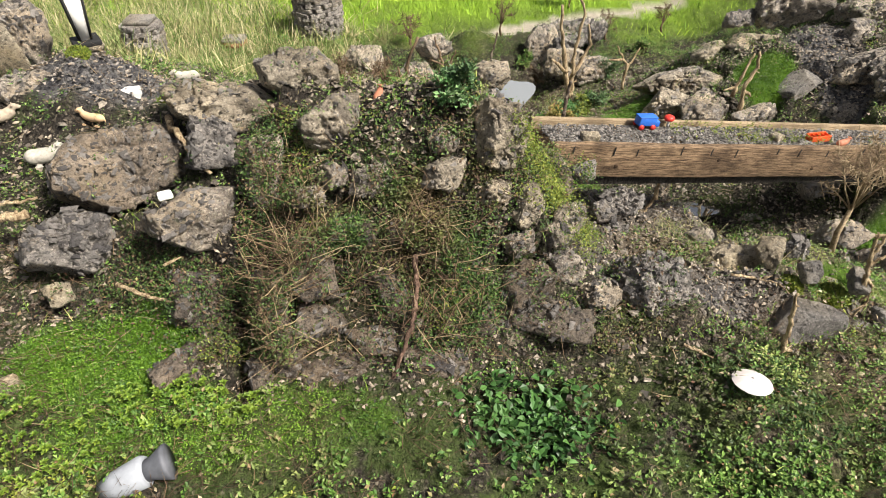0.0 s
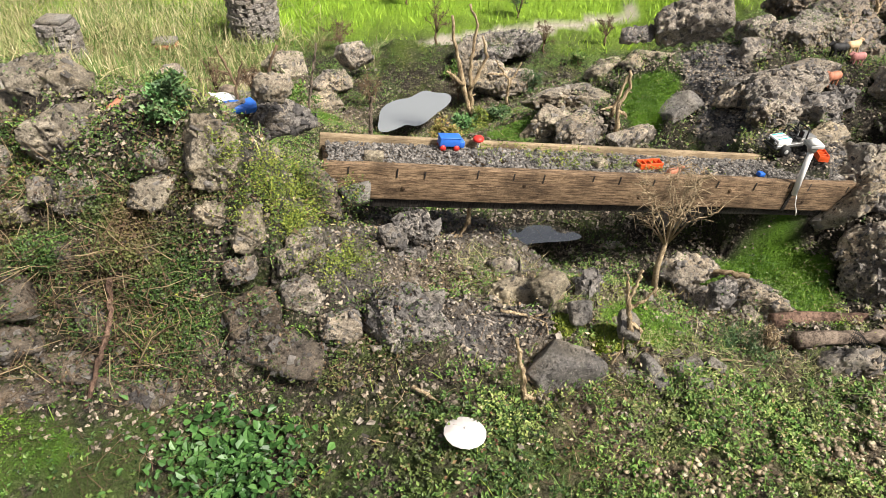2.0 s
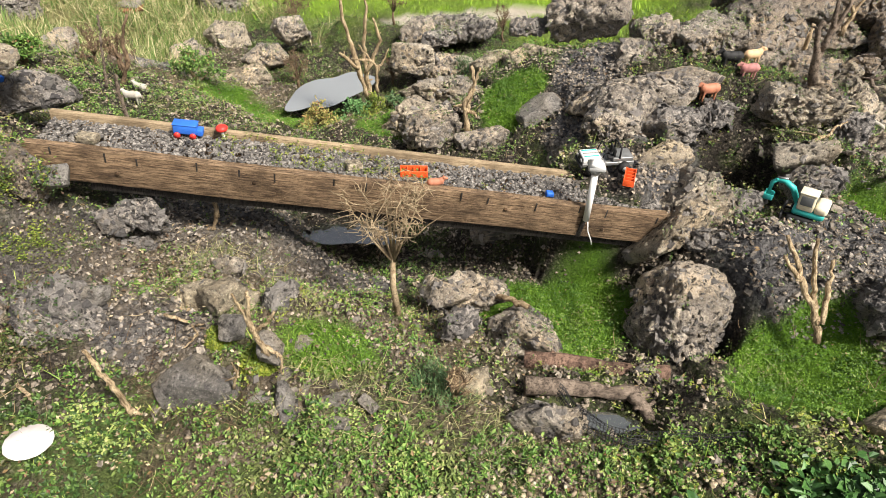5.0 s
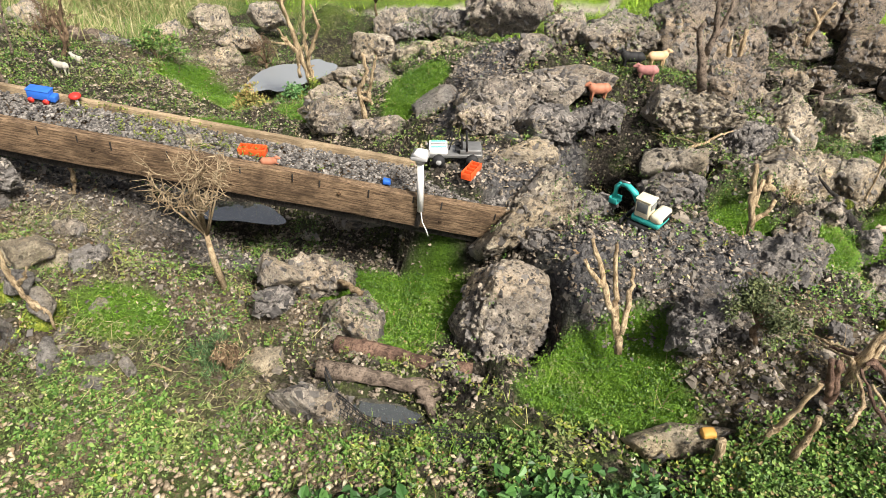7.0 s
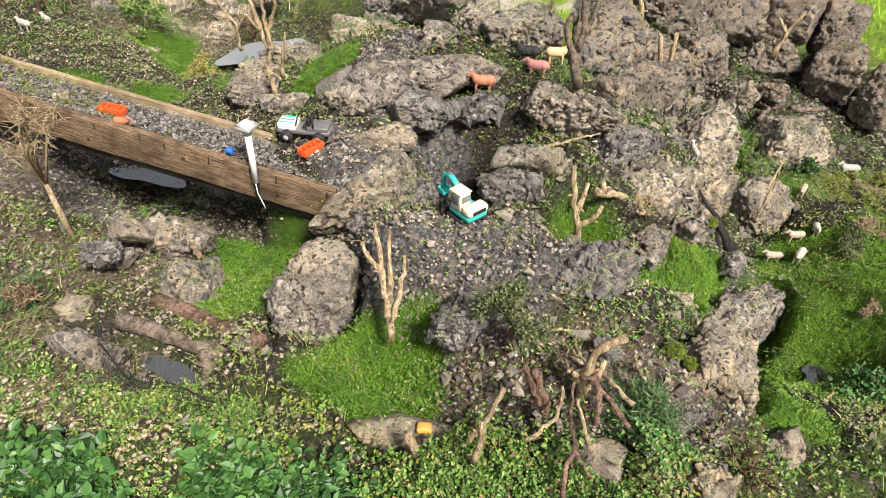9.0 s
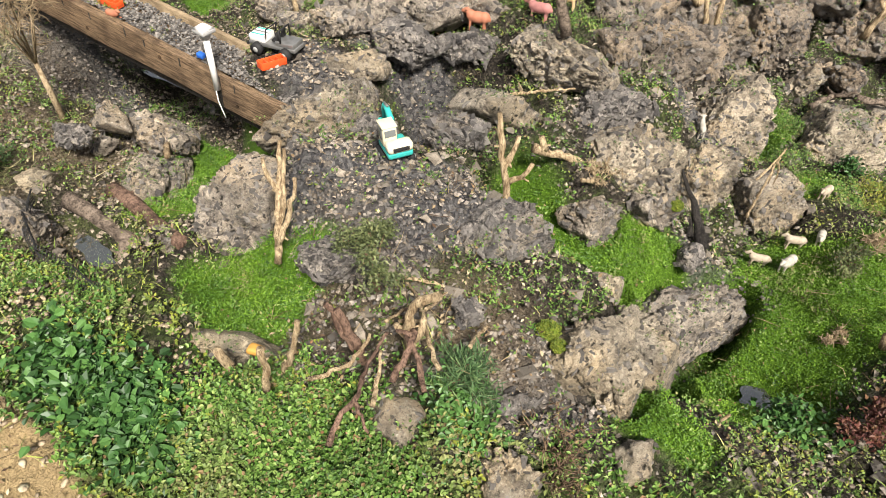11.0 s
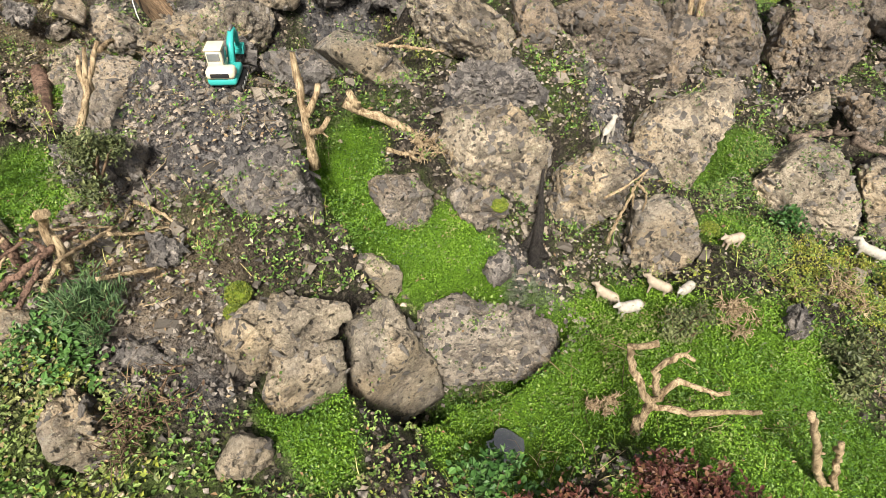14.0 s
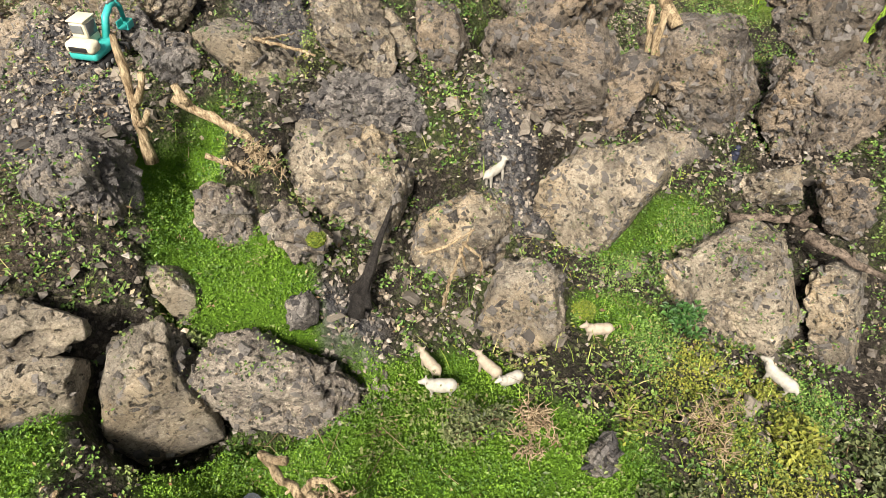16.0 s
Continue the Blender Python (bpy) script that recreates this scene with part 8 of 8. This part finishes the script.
def stems(name, x, y, z, length, material, label, category, flat=0.5, width=0.035):
    """Thin bent stems as narrow three-sided slivers."""
    n = len(x)
    local = np.array([(0, -1, 0), (0, 1, 0), (0, 0, 1.5), (0.5, -0.8, 0.0), (0.5, 0.8, 0.0), (0.5, 0, 1.2), (1, 0, 0)], float)
    w = width * RNG.uniform(0.6, 1.2, n)
    size = np.stack([length, length * w, length * w], -1)
    v = turned(local[None], RNG.uniform(0, 6.28, n), -np.abs(RNG.normal(0, flat, n)) * -1, RNG.uniform(0, 6.28, n), size, np.stack([x, y, z], -1))
    bend = RNG.normal(0, 0.16, (n, 2)) * length[:, None]
    v[:, 3:6, :2] += bend[:, None, :]
    f = np.array([(0, 1, 4), (0, 4, 3), (1, 2, 5), (1, 5, 4), (2, 0, 3), (2, 3, 5), (3, 4, 6), (4, 5, 6), (5, 3, 6)])
    f = (f[None] + (np.arange(n) * 7)[:, None, None]).reshape(-1, 3)
    return tagged(mesh_object(name, v.reshape(-1, 3), f, material, True), label, category, kind="stuff")


dryer = BANK[(0.3 + 0.7 * patchy(BANK, 2.6, 77, 0.45)) * (0.12 + 0.88 * (BANK[:, 0] < 0.08 + 0.1 * (BANK[:, 2] < 0.3)) * (BANK[:, 2] < 0.56)) * (BANK[:, 0] > -0.58) > RNG.uniform(0, 1, len(BANK))]
pick = dryer[RNG.randint(0, len(dryer), 1150)] + RNG.normal(0, 0.02, (1150, 3))
stems("dry_stems", pick[:, 0], pick[:, 1] - 0.014, pick[:, 2] + 0.008, RNG.uniform(0.05, 0.19, 1150), DRYSTEM, "tangle of long dry tan stems on the bank", "dry stems", 0.7, 0.010)
x, y = spread(9000, 0.9, 2.3, 1.5, 2.3, lambda a, b: 0.5 * clumps(a, b, 3.5, 57, 0.45))
stems("straw_litter", x, y, floor_at(x, y) + 0.006, RNG.uniform(0.03, 0.10, len(x)), STRAW, "dead straw lying on the slope under the bridge", "straw", 0.4, 0.012)
x, y = spread(14000, -2.0, 5.2, 0.7, 4.2, lambda a, b: 0.6 * clumps(a, b, 1.8, 51, 0.42))
stems("dead_stalks", x, y, floor_at(x, y) + 0.01, RNG.uniform(0.03, 0.11, len(x)), DRYSTEM, "thin dead stalks and twigs among the plants", "dry stems", 0.5, 0.012)

x, y = spread(16000, -1.6, 2.6, 0.8, 1.75, lambda a, b: 0.7 * clumps(a, b, 2.2, 53, 0.40))
stems("brown_stems", x, y, floor_at(x, y) + RNG.uniform(0.005, 0.03, len(x)), RNG.uniform(0.03, 0.10, len(x)), BROWNSTEM, "thin red-brown stems and dead twigs in the weeds", "dry stems", 0.55, 0.011)

# grass behind
x, y = spread(85000, -6.0, 0.2, 3.1, 8.5, lambda a, b: np.clip(share("straw", a, b) + 0.6 * np.clip(1.1 - np.hypot((a + 1.3) / 0.9, (b - 4.2) / 0.8), 0, 1), 0, 1))
n = len(x)
strew("tall_dry_grass", ribbon(0.014), RIBBON_FACES, RNG.uniform(0, 6.28, n), RNG.uniform(0.1, 1.5, n), RNG.normal(0, 0.8, n), RNG.uniform(0.06, 0.24, n), np.stack([x, y, floor_at(x, y)], -1), STRAW, "tall straw-coloured dry grass", "grass")
x, y = spread(60000, -5.0, 9.0, 6.0, 11.0, lambda a, b: share("lawn", a, b) * (share("path", a, b) < 0.3) * np.clip(1.3 - (b - 6.0) / 7, 0.15, 1))
n = len(x)
strew("lawn_grass", ribbon(0.035), RIBBON_FACES, RNG.uniform(0, 6.28, n), RNG.uniform(0.5, 1.4, n), RNG.normal(0, 0.3, n), RNG.uniform(0.04, 0.10, n), np.stack([x, y, rise(x, y)], -1), GRASS, "bright green lawn grass", "grass")


# ---- single plants ----
PALETWIG = wood_material("pale_dry_twig", (0.20, 0.14, 0.08), (0.48, 0.38, 0.24), (1, 1, 1), 0.8)
def bush(name, x, y, z, r, h, n, lo, hi, material, label, category, stem=TWIG, trunk=0.0, needles=False, dry=False):
    """A shrub: branching stems and a loose crown of leaves."""
    z = rest(x, y, max(z, floor_at(x, y)[0]), 0.05)
    top = holder(name, pose(x, y, z - 0.004), label, category)
    bm = bmesh.new()
    ends = []
    for k in range(9 if not dry else 13):
        a, e = random.uniform(0, 6.28), random.uniform(0.25, 1.4)
        far = random.uniform(0.75, 1.1)
        tip = Vector((math.cos(a) * math.cos(e) * r, math.sin(a) * math.cos(e) * r, trunk + math.sin(e) * h)) * 1.0
        tip = Vector((tip.x * far, tip.y * far, trunk + (tip.z - trunk) * far))
        mid = Vector((tip.x * 0.35, tip.y * 0.35, trunk + (tip.z - trunk) * 0.55)) + Vector([random.gauss(0, r * 0.10) for _ in range(3)])
        out_ = mid.lerp(tip, 0.5) + Vector([random.gauss(0, r * 0.08) for _ in range(3)])
        thick = 0.8 if dry else 1.0
        tube(bm, [(0, 0, trunk * 0.9), mid, out_, tip], [(0.0035 + r * 0.012) * thick, (0.0022 + r * 0.008) * thick, 0.0014, 0.0008], 5)
        ends.append((mid, tip))
        for _ in range(4 if not dry else 22):
            t = random.uniform(0.05, 1)
            p = mid.lerp(out_, t * 2) if t < 0.5 else out_.lerp(tip, t * 2 - 1)
            q = p + Vector([random.gauss(0, 1) for _ in range(3)]).normalized() * r * random.uniform(0.12, 0.38)
            tube(bm, [p, p.lerp(q, 0.5) + Vector([random.gauss(0, r * 0.04) for _ in range(3)]), q], [0.0019, 0.0014, 0.0007] if dry else [0.0016, 0.0012, 0.0007], 4)
            ends.append((p, q))
    if trunk:
        tube(bm, [(0.01, 0, -0.02), (-0.008, 0.004, trunk * 0.5), (0, 0, trunk)], [0.010 + r * 0.02, 0.008 + r * 0.02, 0.006 + r * 0.01], 8)
    part("stem", bm, stem, top)
    if n:
        pick = RNG.randint(0, len(ends), n)
        t = RNG.uniform(0.25, 1.05, n)
        p = np.array([ends[i][0].lerp(ends[i][1], u)[:] for i, u in zip(pick, t)]) + RNG.normal(0, r * 0.09, (n, 3))
        p[:, 2] = np.maximum(p[:, 2], 0.004)
        if needles:
            leaves("foliage", p[:, 0], p[:, 1], p[:, 2], lo, hi, material, "", "", (0.1, 1.2), [(0, 0, 0), (0.5, 0.055, 0.02), (1, 0, 0), (0.5, -0.055, 0.02)], LEAF_FACES, top)
        else:
            leaves("foliage", p[:, 0], p[:, 1], p[:, 2], lo, hi, material, "", "", (-0.2, 1.0), LEAF, LEAF_FACES, top)
    return top


bush("leafy_shrub", 3.56, 2.40, 0.05, 0.13, 0.14, 2600, 0.008, 0.016, OLIVELEAF, "small-leaved olive green shrub over driftwood", "shrub", TWIG, 0.06)
bush("succulent_shrub", 0.05, 1.90, 0.66, 0.085, 0.10, 900, 0.012, 0.022, BLUELEAF, "compact blue-green shrub with pale tips", "shrub")
bush("juniper", 1.96, 1.84, -0.02, 0.13, 0.10, 2200, 0.012, 0.026, BLUELEAF, "feathery dark green juniper in the weeds", "shrub", TWIG, 0.0, True)
bush("rosemary", 3.99, 2.33, 0.06, 0.11, 0.12, 1700, 0.018, 0.036, BLUELEAF, "spiky grey-green rosemary beside a boulder", "herb", TWIG, 0.0, True)
bush("fern_bush", 1.40, 5.17, -0.62, 0.11, 0.20, 900, 0.02, 0.05, BLUELEAF, "small blue-green conifer among far rocks", "shrub", TWIG, 0.0, True)
bush("yellow_shrub", 0.93, 4.22, -0.50, 0.16, 0.16, 1100, 0.012, 0.028, LIMELEAF, "yellow-green leafy shrub by the pond", "shrub")
bush("blue_shrub", 1.10, 4.25, -0.48, 0.12, 0.13, 800, 0.012, 0.026, BLUELEAF, "blue-green leafy shrub by the pond", "shrub")
bush("conifer", 0.15, 7.3, -0.72, 0.16, 0.34, 900, 0.03, 0.06, BLUELEAF, "small dark conifer beside the path", "shrub", TWIG, 0.05, True)
bush("conifer", 1.35, 7.0, -0.72, 0.16, 0.36, 900, 0.03, 0.06, BLUELEAF, "small dark conifer beside the path", "shrub", TWIG, 0.05, True)
bush("leafy_shrub", -0.72, 3.35, 0.3, 0.16, 0.20, 1500, 0.014, 0.03, WEEDLEAF, "light green leafy shrub behind the boulders", "shrub")
bush("leafy_shrub", -0.35, 4.3, -0.3, 0.20, 0.22, 1500, 0.014, 0.03, WEEDLEAF, "light green leafy shrub at the edge of tall grass", "shrub")
bush("dead_shrub", 0.10, 4.95, -0.55, 0.16, 0.24, 0, 0.01, 0.02, STRAW, "bare brown dwarf shrub by the pond", "dead shrub", TWIG, 0.1, False, True)
bush("dead_shrub", -0.62, 3.75, 0.0, 0.13, 0.18, 0, 0.01, 0.02, STRAW, "reddish brown leafless shrub behind the bank", "dead shrub", TWIG, 0.08, False, True)
for a, b, r, h in ((0.75, 5.55, 0.10, 0.12), (1.85, 5.75, 0.12, 0.14), (2.35, 5.35, 0.11, 0.12), (1.15, 4.75, 0.09, 0.10), (0.75, 4.15, 0.09, 0.09)):
    bush("leafy_shrub", a, b, -0.9, r, h, 700, 0.012, 0.026, WEEDLEAF, "small green shrub among the far rocks", "shrub")
for a, b, r, h in ((1.55, 6.05, 0.12, 0.24), (2.15, 6.3, 0.12, 0.22), (0.80, 5.2, 0.10, 0.16)):
    bush("dead_shrub", a, b, -0.9, r, h, 0, 0.01, 0.02, STRAW, "bare brown shrub among the far rocks", "dead shrub", TWIG, 0.1, False, True)
bush("heather", 4.78, 3.17, -0.05, 0.13, 0.10, 1900, 0.008, 0.018, REDLEAF, "dark red heather over a rock", "heather")
bush("heather", 4.85, 3.29, -0.05, 0.13, 0.11, 1500, 0.008, 0.018, REDLEAF, "dark red heather on a rock", "heather")
bush("heather", 4.93, 3.38, -0.05, 0.12, 0.10, 1200, 0.008, 0.018, REDLEAF, "dark red heather on a rock", "heather")
bush("leafy_shrub", 0.03, 1.90, 0.70, 0.075, 0.09, 700, 0.012, 0.024, PALEGREEN, "pale green succulent shrub between the rocks", "shrub")
bush("leafy_shrub", 0.76, 3.80, -0.45, 0.14, 0.16, 1500, 0.010, 0.022, GOLDLEAF, "yellow-green shrub with reddish tips by the pond", "shrub")
bush("leafy_shrub", 0.88, 4.15, -0.5, 0.13, 0.15, 1300, 0.014, 0.028, PALEGREEN, "blue-green leafy shrub by the pond", "shrub")
bush("dark_shrub", 4.47, 3.72, -0.2, 0.10, 0.07, 1100, 0.007, 0.014, OLIVELEAF, "low dark green shrub on a bright mat", "shrub")
bush("dark_shrub", 4.75, 4.06, -0.2, 0.13, 0.12, 1900, 0.008, 0.017, OLIVELEAF, "dense dark green shrub at the edge of the mat", "shrub")
bush("dry_bush", 4.56, 4.22, -0.2, 0.15, 0.06, 500, 0.006, 0.012, LIMELEAF, "brown dried low bush with a few yellow leaves", "shrub", PALETWIG, 0.0, False, True)
bush("dry_bush", 4.23, 2.38, -0.05, 0.14, 0.07, 500, 0.006, 0.013, WEEDLEAF, "tangle of red-brown dry stems in the weeds", "shrub", TWIG, 0.0, False, True)
bush("leafy_shrub", 4.58, 3.06, -0.2, 0.09, 0.10, 420, 0.012, 0.024, DEEPLEAF, "green leafy shoots growing from the mat", "shrub")
bush("leafy_shrub", 4.26, 4.32, -0.22, 0.065, 0.10, 500, 0.010, 0.020, DEEPLEAF, "green leafy shoot in front of a boulder", "shrub")
bush("dark_shrub", 4.70, 4.66, -0.36, 0.14, 0.14, 1600, 0.009, 0.02, OLIVELEAF, "dense dark green shrub", "shrub")
bush("yellow_moss_plant", 4.60, 4.45, -0.34, 0.10, 0.07, 1100, 0.008, 0.018, YELLOWMOSS, "yellow-green mossy plant among slate chips", "moss plant")
bush("yellow_moss_plant", 4.45, 4.44, -0.30, 0.07, 0.05, 700, 0.007, 0.014, YELLOWMOSS, "yellow-green mossy plant beneath a toy goat", "moss plant")
bush("dry_bush", 4.52, 4.05, -0.20, 0.11, 0.06, 500, 0.007, 0.014, LIMELEAF, "brown dried low bush with yellow leaves", "shrub", DRYSTEM)
bush("straw_tuft", 4.52, 3.82, -0.19, 0.085, 0.06, 0, 0.01, 0.02, STRAW, "tuft of dry pale straw on a green mat", "straw tuft", PALETWIG, 0.0, False, True)
bush("straw_tuft", 4.57, 3.38, -0.2, 0.06, 0.05, 0, 0.01, 0.02, STRAW, "tuft of dry pale straw on a green mat", "straw tuft", PALETWIG, 0.0, False, True)
bush("straw_tuft", 3.71, 3.28, 0.08, 0.085, 0.08, 0, 0.01, 0.02, STRAW, "frayed tuft of dry fibres on driftwood", "straw tuft", PALETWIG, 0.0, False, True)
bush("dead_shrub", 1.71, 2.20, -0.13, 0.22, 0.36, 0, 0.01, 0.02, STRAW, "leafless dead dwarf shrub in front of the bridge", "dead shrub", PALETWIG, 0.30, False, True)
bush("dead_shrub", 2.02, 1.81, 0.0, 0.08, 0.11, 0, 0.01, 0.02, STRAW, "leafless pale dead shrub with thin twigs", "dead shrub", DRYSTEM, 0.05, False, True)
bush("dead_shrub", -0.35, 3.62, 0.0, 0.14, 0.14, 0, 0.01, 0.02, STRAW, "leafless brown dwarf shrub on the bank", "dead shrub", TWIG, 0.12, False, True)
bush("dead_shrub", -0.3, 5.9, -0.65, 0.22, 0.24, 0, 0.01, 0.02, STRAW, "bare dark shrub near the lawn", "dead shrub", TWIG, 0.1, False, True)
bush("dead_shrub", 0.55, 6.1, -0.65, 0.14, 0.30, 0, 0.01, 0.02, STRAW, "bare dark shrub near the path", "dead shrub", TWIG, 0.12, False, True)


def leafy_patch(name, x, y, rx, ry, n, lo, hi, material, label):
    u, w = RNG.normal(0, 0.45, n), RNG.normal(0, 0.45, n)
    px, py = x + u * rx, y + w * ry
    leaves(name, px, py, floor_at(px, py) + RNG.uniform(0.008, 0.06, n), lo * 0.7, hi, material, label, "leafy plant", (-0.1, 0.7), BROAD, BROAD_FACES)


leafy_patch("broad_leaf_plant", 0.27, 1.24, 0.22, 0.17, 900, 0.018, 0.038, DEEPLEAF, "broad glossy green leaves in the weeds")
leafy_patch("broad_leaf_plant", 2.70, 1.455, 0.20, 0.09, 1300, 0.022, 0.044, DEEPLEAF, "dark green broad-leaved patch on pebbles")
leafy_patch("broad_leaf_plant", 3.16, 1.66, 0.20, 0.12, 900, 0.020, 0.042, DEEPLEAF, "dark green broad-leaved patch on pebbles")
leafy_patch("clover", 4.04, 2.25, 0.13, 0.10, 700, 0.010, 0.020, DEEPLEAF, "light green clover-like leaves beside a boulder")
leafy_patch("broad_leaf_plant", 3.42, 1.72, 0.22, 0.13, 1500, 0.016, 0.034, DEEPLEAF, "green arrow-shaped leaves beside the sandy path")
leafy_patch("broad_leaf_plant", 3.74, 1.86, 0.36, 0.24, 11000, 0.006, 0.015, WEEDLEAF, "light and dark green leafy weeds")
leafy_patch("broad_leaf_plant", 4.02, 2.02, 0.30, 0.20, 8000, 0.006, 0.014, WEEDLEAF, "light and dark green leafy weeds")
leafy_patch("broad_leaf_plant", 4.62, 3.05, 0.14, 0.12, 260, 0.012, 0.024, DEEPLEAF, "green leafy shoots by a small pool")



for a, b, r, m in ((4.40, 4.30, 0.12, YELLOWMOSS), (4.58, 4.30, 0.14, LIMELEAF), (4.52, 4.58, 0.12, WEEDLEAF), (4.30, 4.22, 0.10, WEEDLEAF), (4.05, 4.25, 0.12, WEEDLEAF), (3.95, 4.50, 0.10, WEEDLEAF), (4.72, 4.40, 0.14, YELLOWMOSS)):
    u, w = RNG.normal(0, 0.5, 2400), RNG.normal(0, 0.5, 2400)
    px, py = a + u * r, b + w * r
    leaves("low_plant", px, py, floor_at(px, py) + RNG.uniform(0.003, 0.035, 2400) * np.exp(-(u ** 2 + w ** 2)), 0.005, 0.010, m, "low leafy plant spreading between boulders", "ground cover")


# little sedum rosettes at the foot of the bank
def rosettes(name, cx, cy, rx, ry, n, material, label):
    u = RNG.uniform(-1, 1, (n, 2))
    u = u[np.hypot(u[:, 0], u[:, 1]) < 1]
    x, y = cx + u[:, 0] * rx, cy + u[:, 1] * ry
    z = floor_at(x, y) + RNG.uniform(0.015, 0.045, len(x))
    r = RNG.uniform(0.010, 0.021, len(x))
    whorl = 18
    k = np.arange(whorl)
    yaw = (RNG.uniform(0, 6.28, len(x))[:, None] + k * 2.4).ravel()
    up = np.broadcast_to(1.35 - 1.15 * k / whorl, (len(x), whorl)).ravel() + RNG.normal(0, 0.08, len(x) * whorl)
    size = (r[:, None] * (0.45 + 0.6 * k / whorl)).ravel()
    at = np.repeat(np.stack([x, y, z], -1), whorl, 0)
    strew(name, LEAF, LEAF_FACES, yaw, up, RNG.normal(0, 0.1, len(yaw)), size, at, material, label, "sedum")


SEDUM = leaf_material("sedum_leaf", [(0.0, (0.05, 0.10, 0.010)), (0.5, (0.12, 0.20, 0.018)), (1.0, (0.21, 0.29, 0.035))])
rosettes("sedum_rosettes", -1.22, 1.06, 0.30, 0.13, 230, SEDUM, "yellow-green sedum rosettes at the foot of the bank")
rosettes("sedum_rosettes", -0.78, 1.20, 0.24, 0.08, 160, SEDUM, "yellow-green sedum rosettes among weeds")
s, a = RNG.uniform(0.05, BR_LEN - 0.3, 900), RNG.uniform(0.05, BR_WIDE - 0.01, 900)
keep = clumps(s, a, 3.0, 91, 0.45) > RNG.uniform(0, 1, 900)
on = np.array([BRIDGE @ Vector((p, q, -0.008)) for p, q in zip(s[keep], a[keep])])
x, y, z = sprigs(on[:, 0], on[:, 1], on[:, 2], 6, 0.022, 0.008)
leaves("bridge_weeds", x, y, z, 0.005, 0.011, LIMELEAF, "small weeds sprouting in the bridge gravel", "weeds")


def moss_ball(x, y, z, r):
    z = rest(x, y, max(z, floor_at(x, y)[0]), 0.06)
    top = holder("moss_cushion", pose(x, y, z), "round yellow-green moss cushion", "moss", "moss cushions")
    d, f = NETS[3]
    v = d * r * (1 + fractal(d * 3 + x, 2.0, 5, 3)[:, None] * 0.5) * [1, 1, 0.7]
    mesh_object("cushion", v, f, MOSSY, True, top)
    n = 900
    k = RNG.normal(size=(n, 3))
    k /= np.linalg.norm(k, axis=1)[:, None]
    k[:, 2] = np.abs(k[:, 2])
    q = k * r * [1, 1, 0.7]
    leaves("fronds", q[:, 0], q[:, 1], q[:, 2], r * 0.16, r * 0.3, LIMELEAF, "", "", (0.2, 1.3), LEAF, LEAF_FACES, top)


MOSSY = plain("moss_green", (0.16, 0.22, 0.02), 0.9, vary=0.25)
for a, b, c, r in ((3.995, 2.645, 0.05, 0.033), (3.955, 3.41, 0.0, 0.024), (4.17, 4.08, -0.18, 0.03), (-1.45, 2.48, 0.58, 0.045), (-1.10, 2.33, 0.58, 0.022), (1.42, 1.72, 0.12, 0.06), (1.27, 1.75, 0.14, 0.045), (-0.78, 2.52, 0.62, 0.025), (4.05, 2.62, 0.03, 0.022)):
    moss_ball(a, b, c, r)
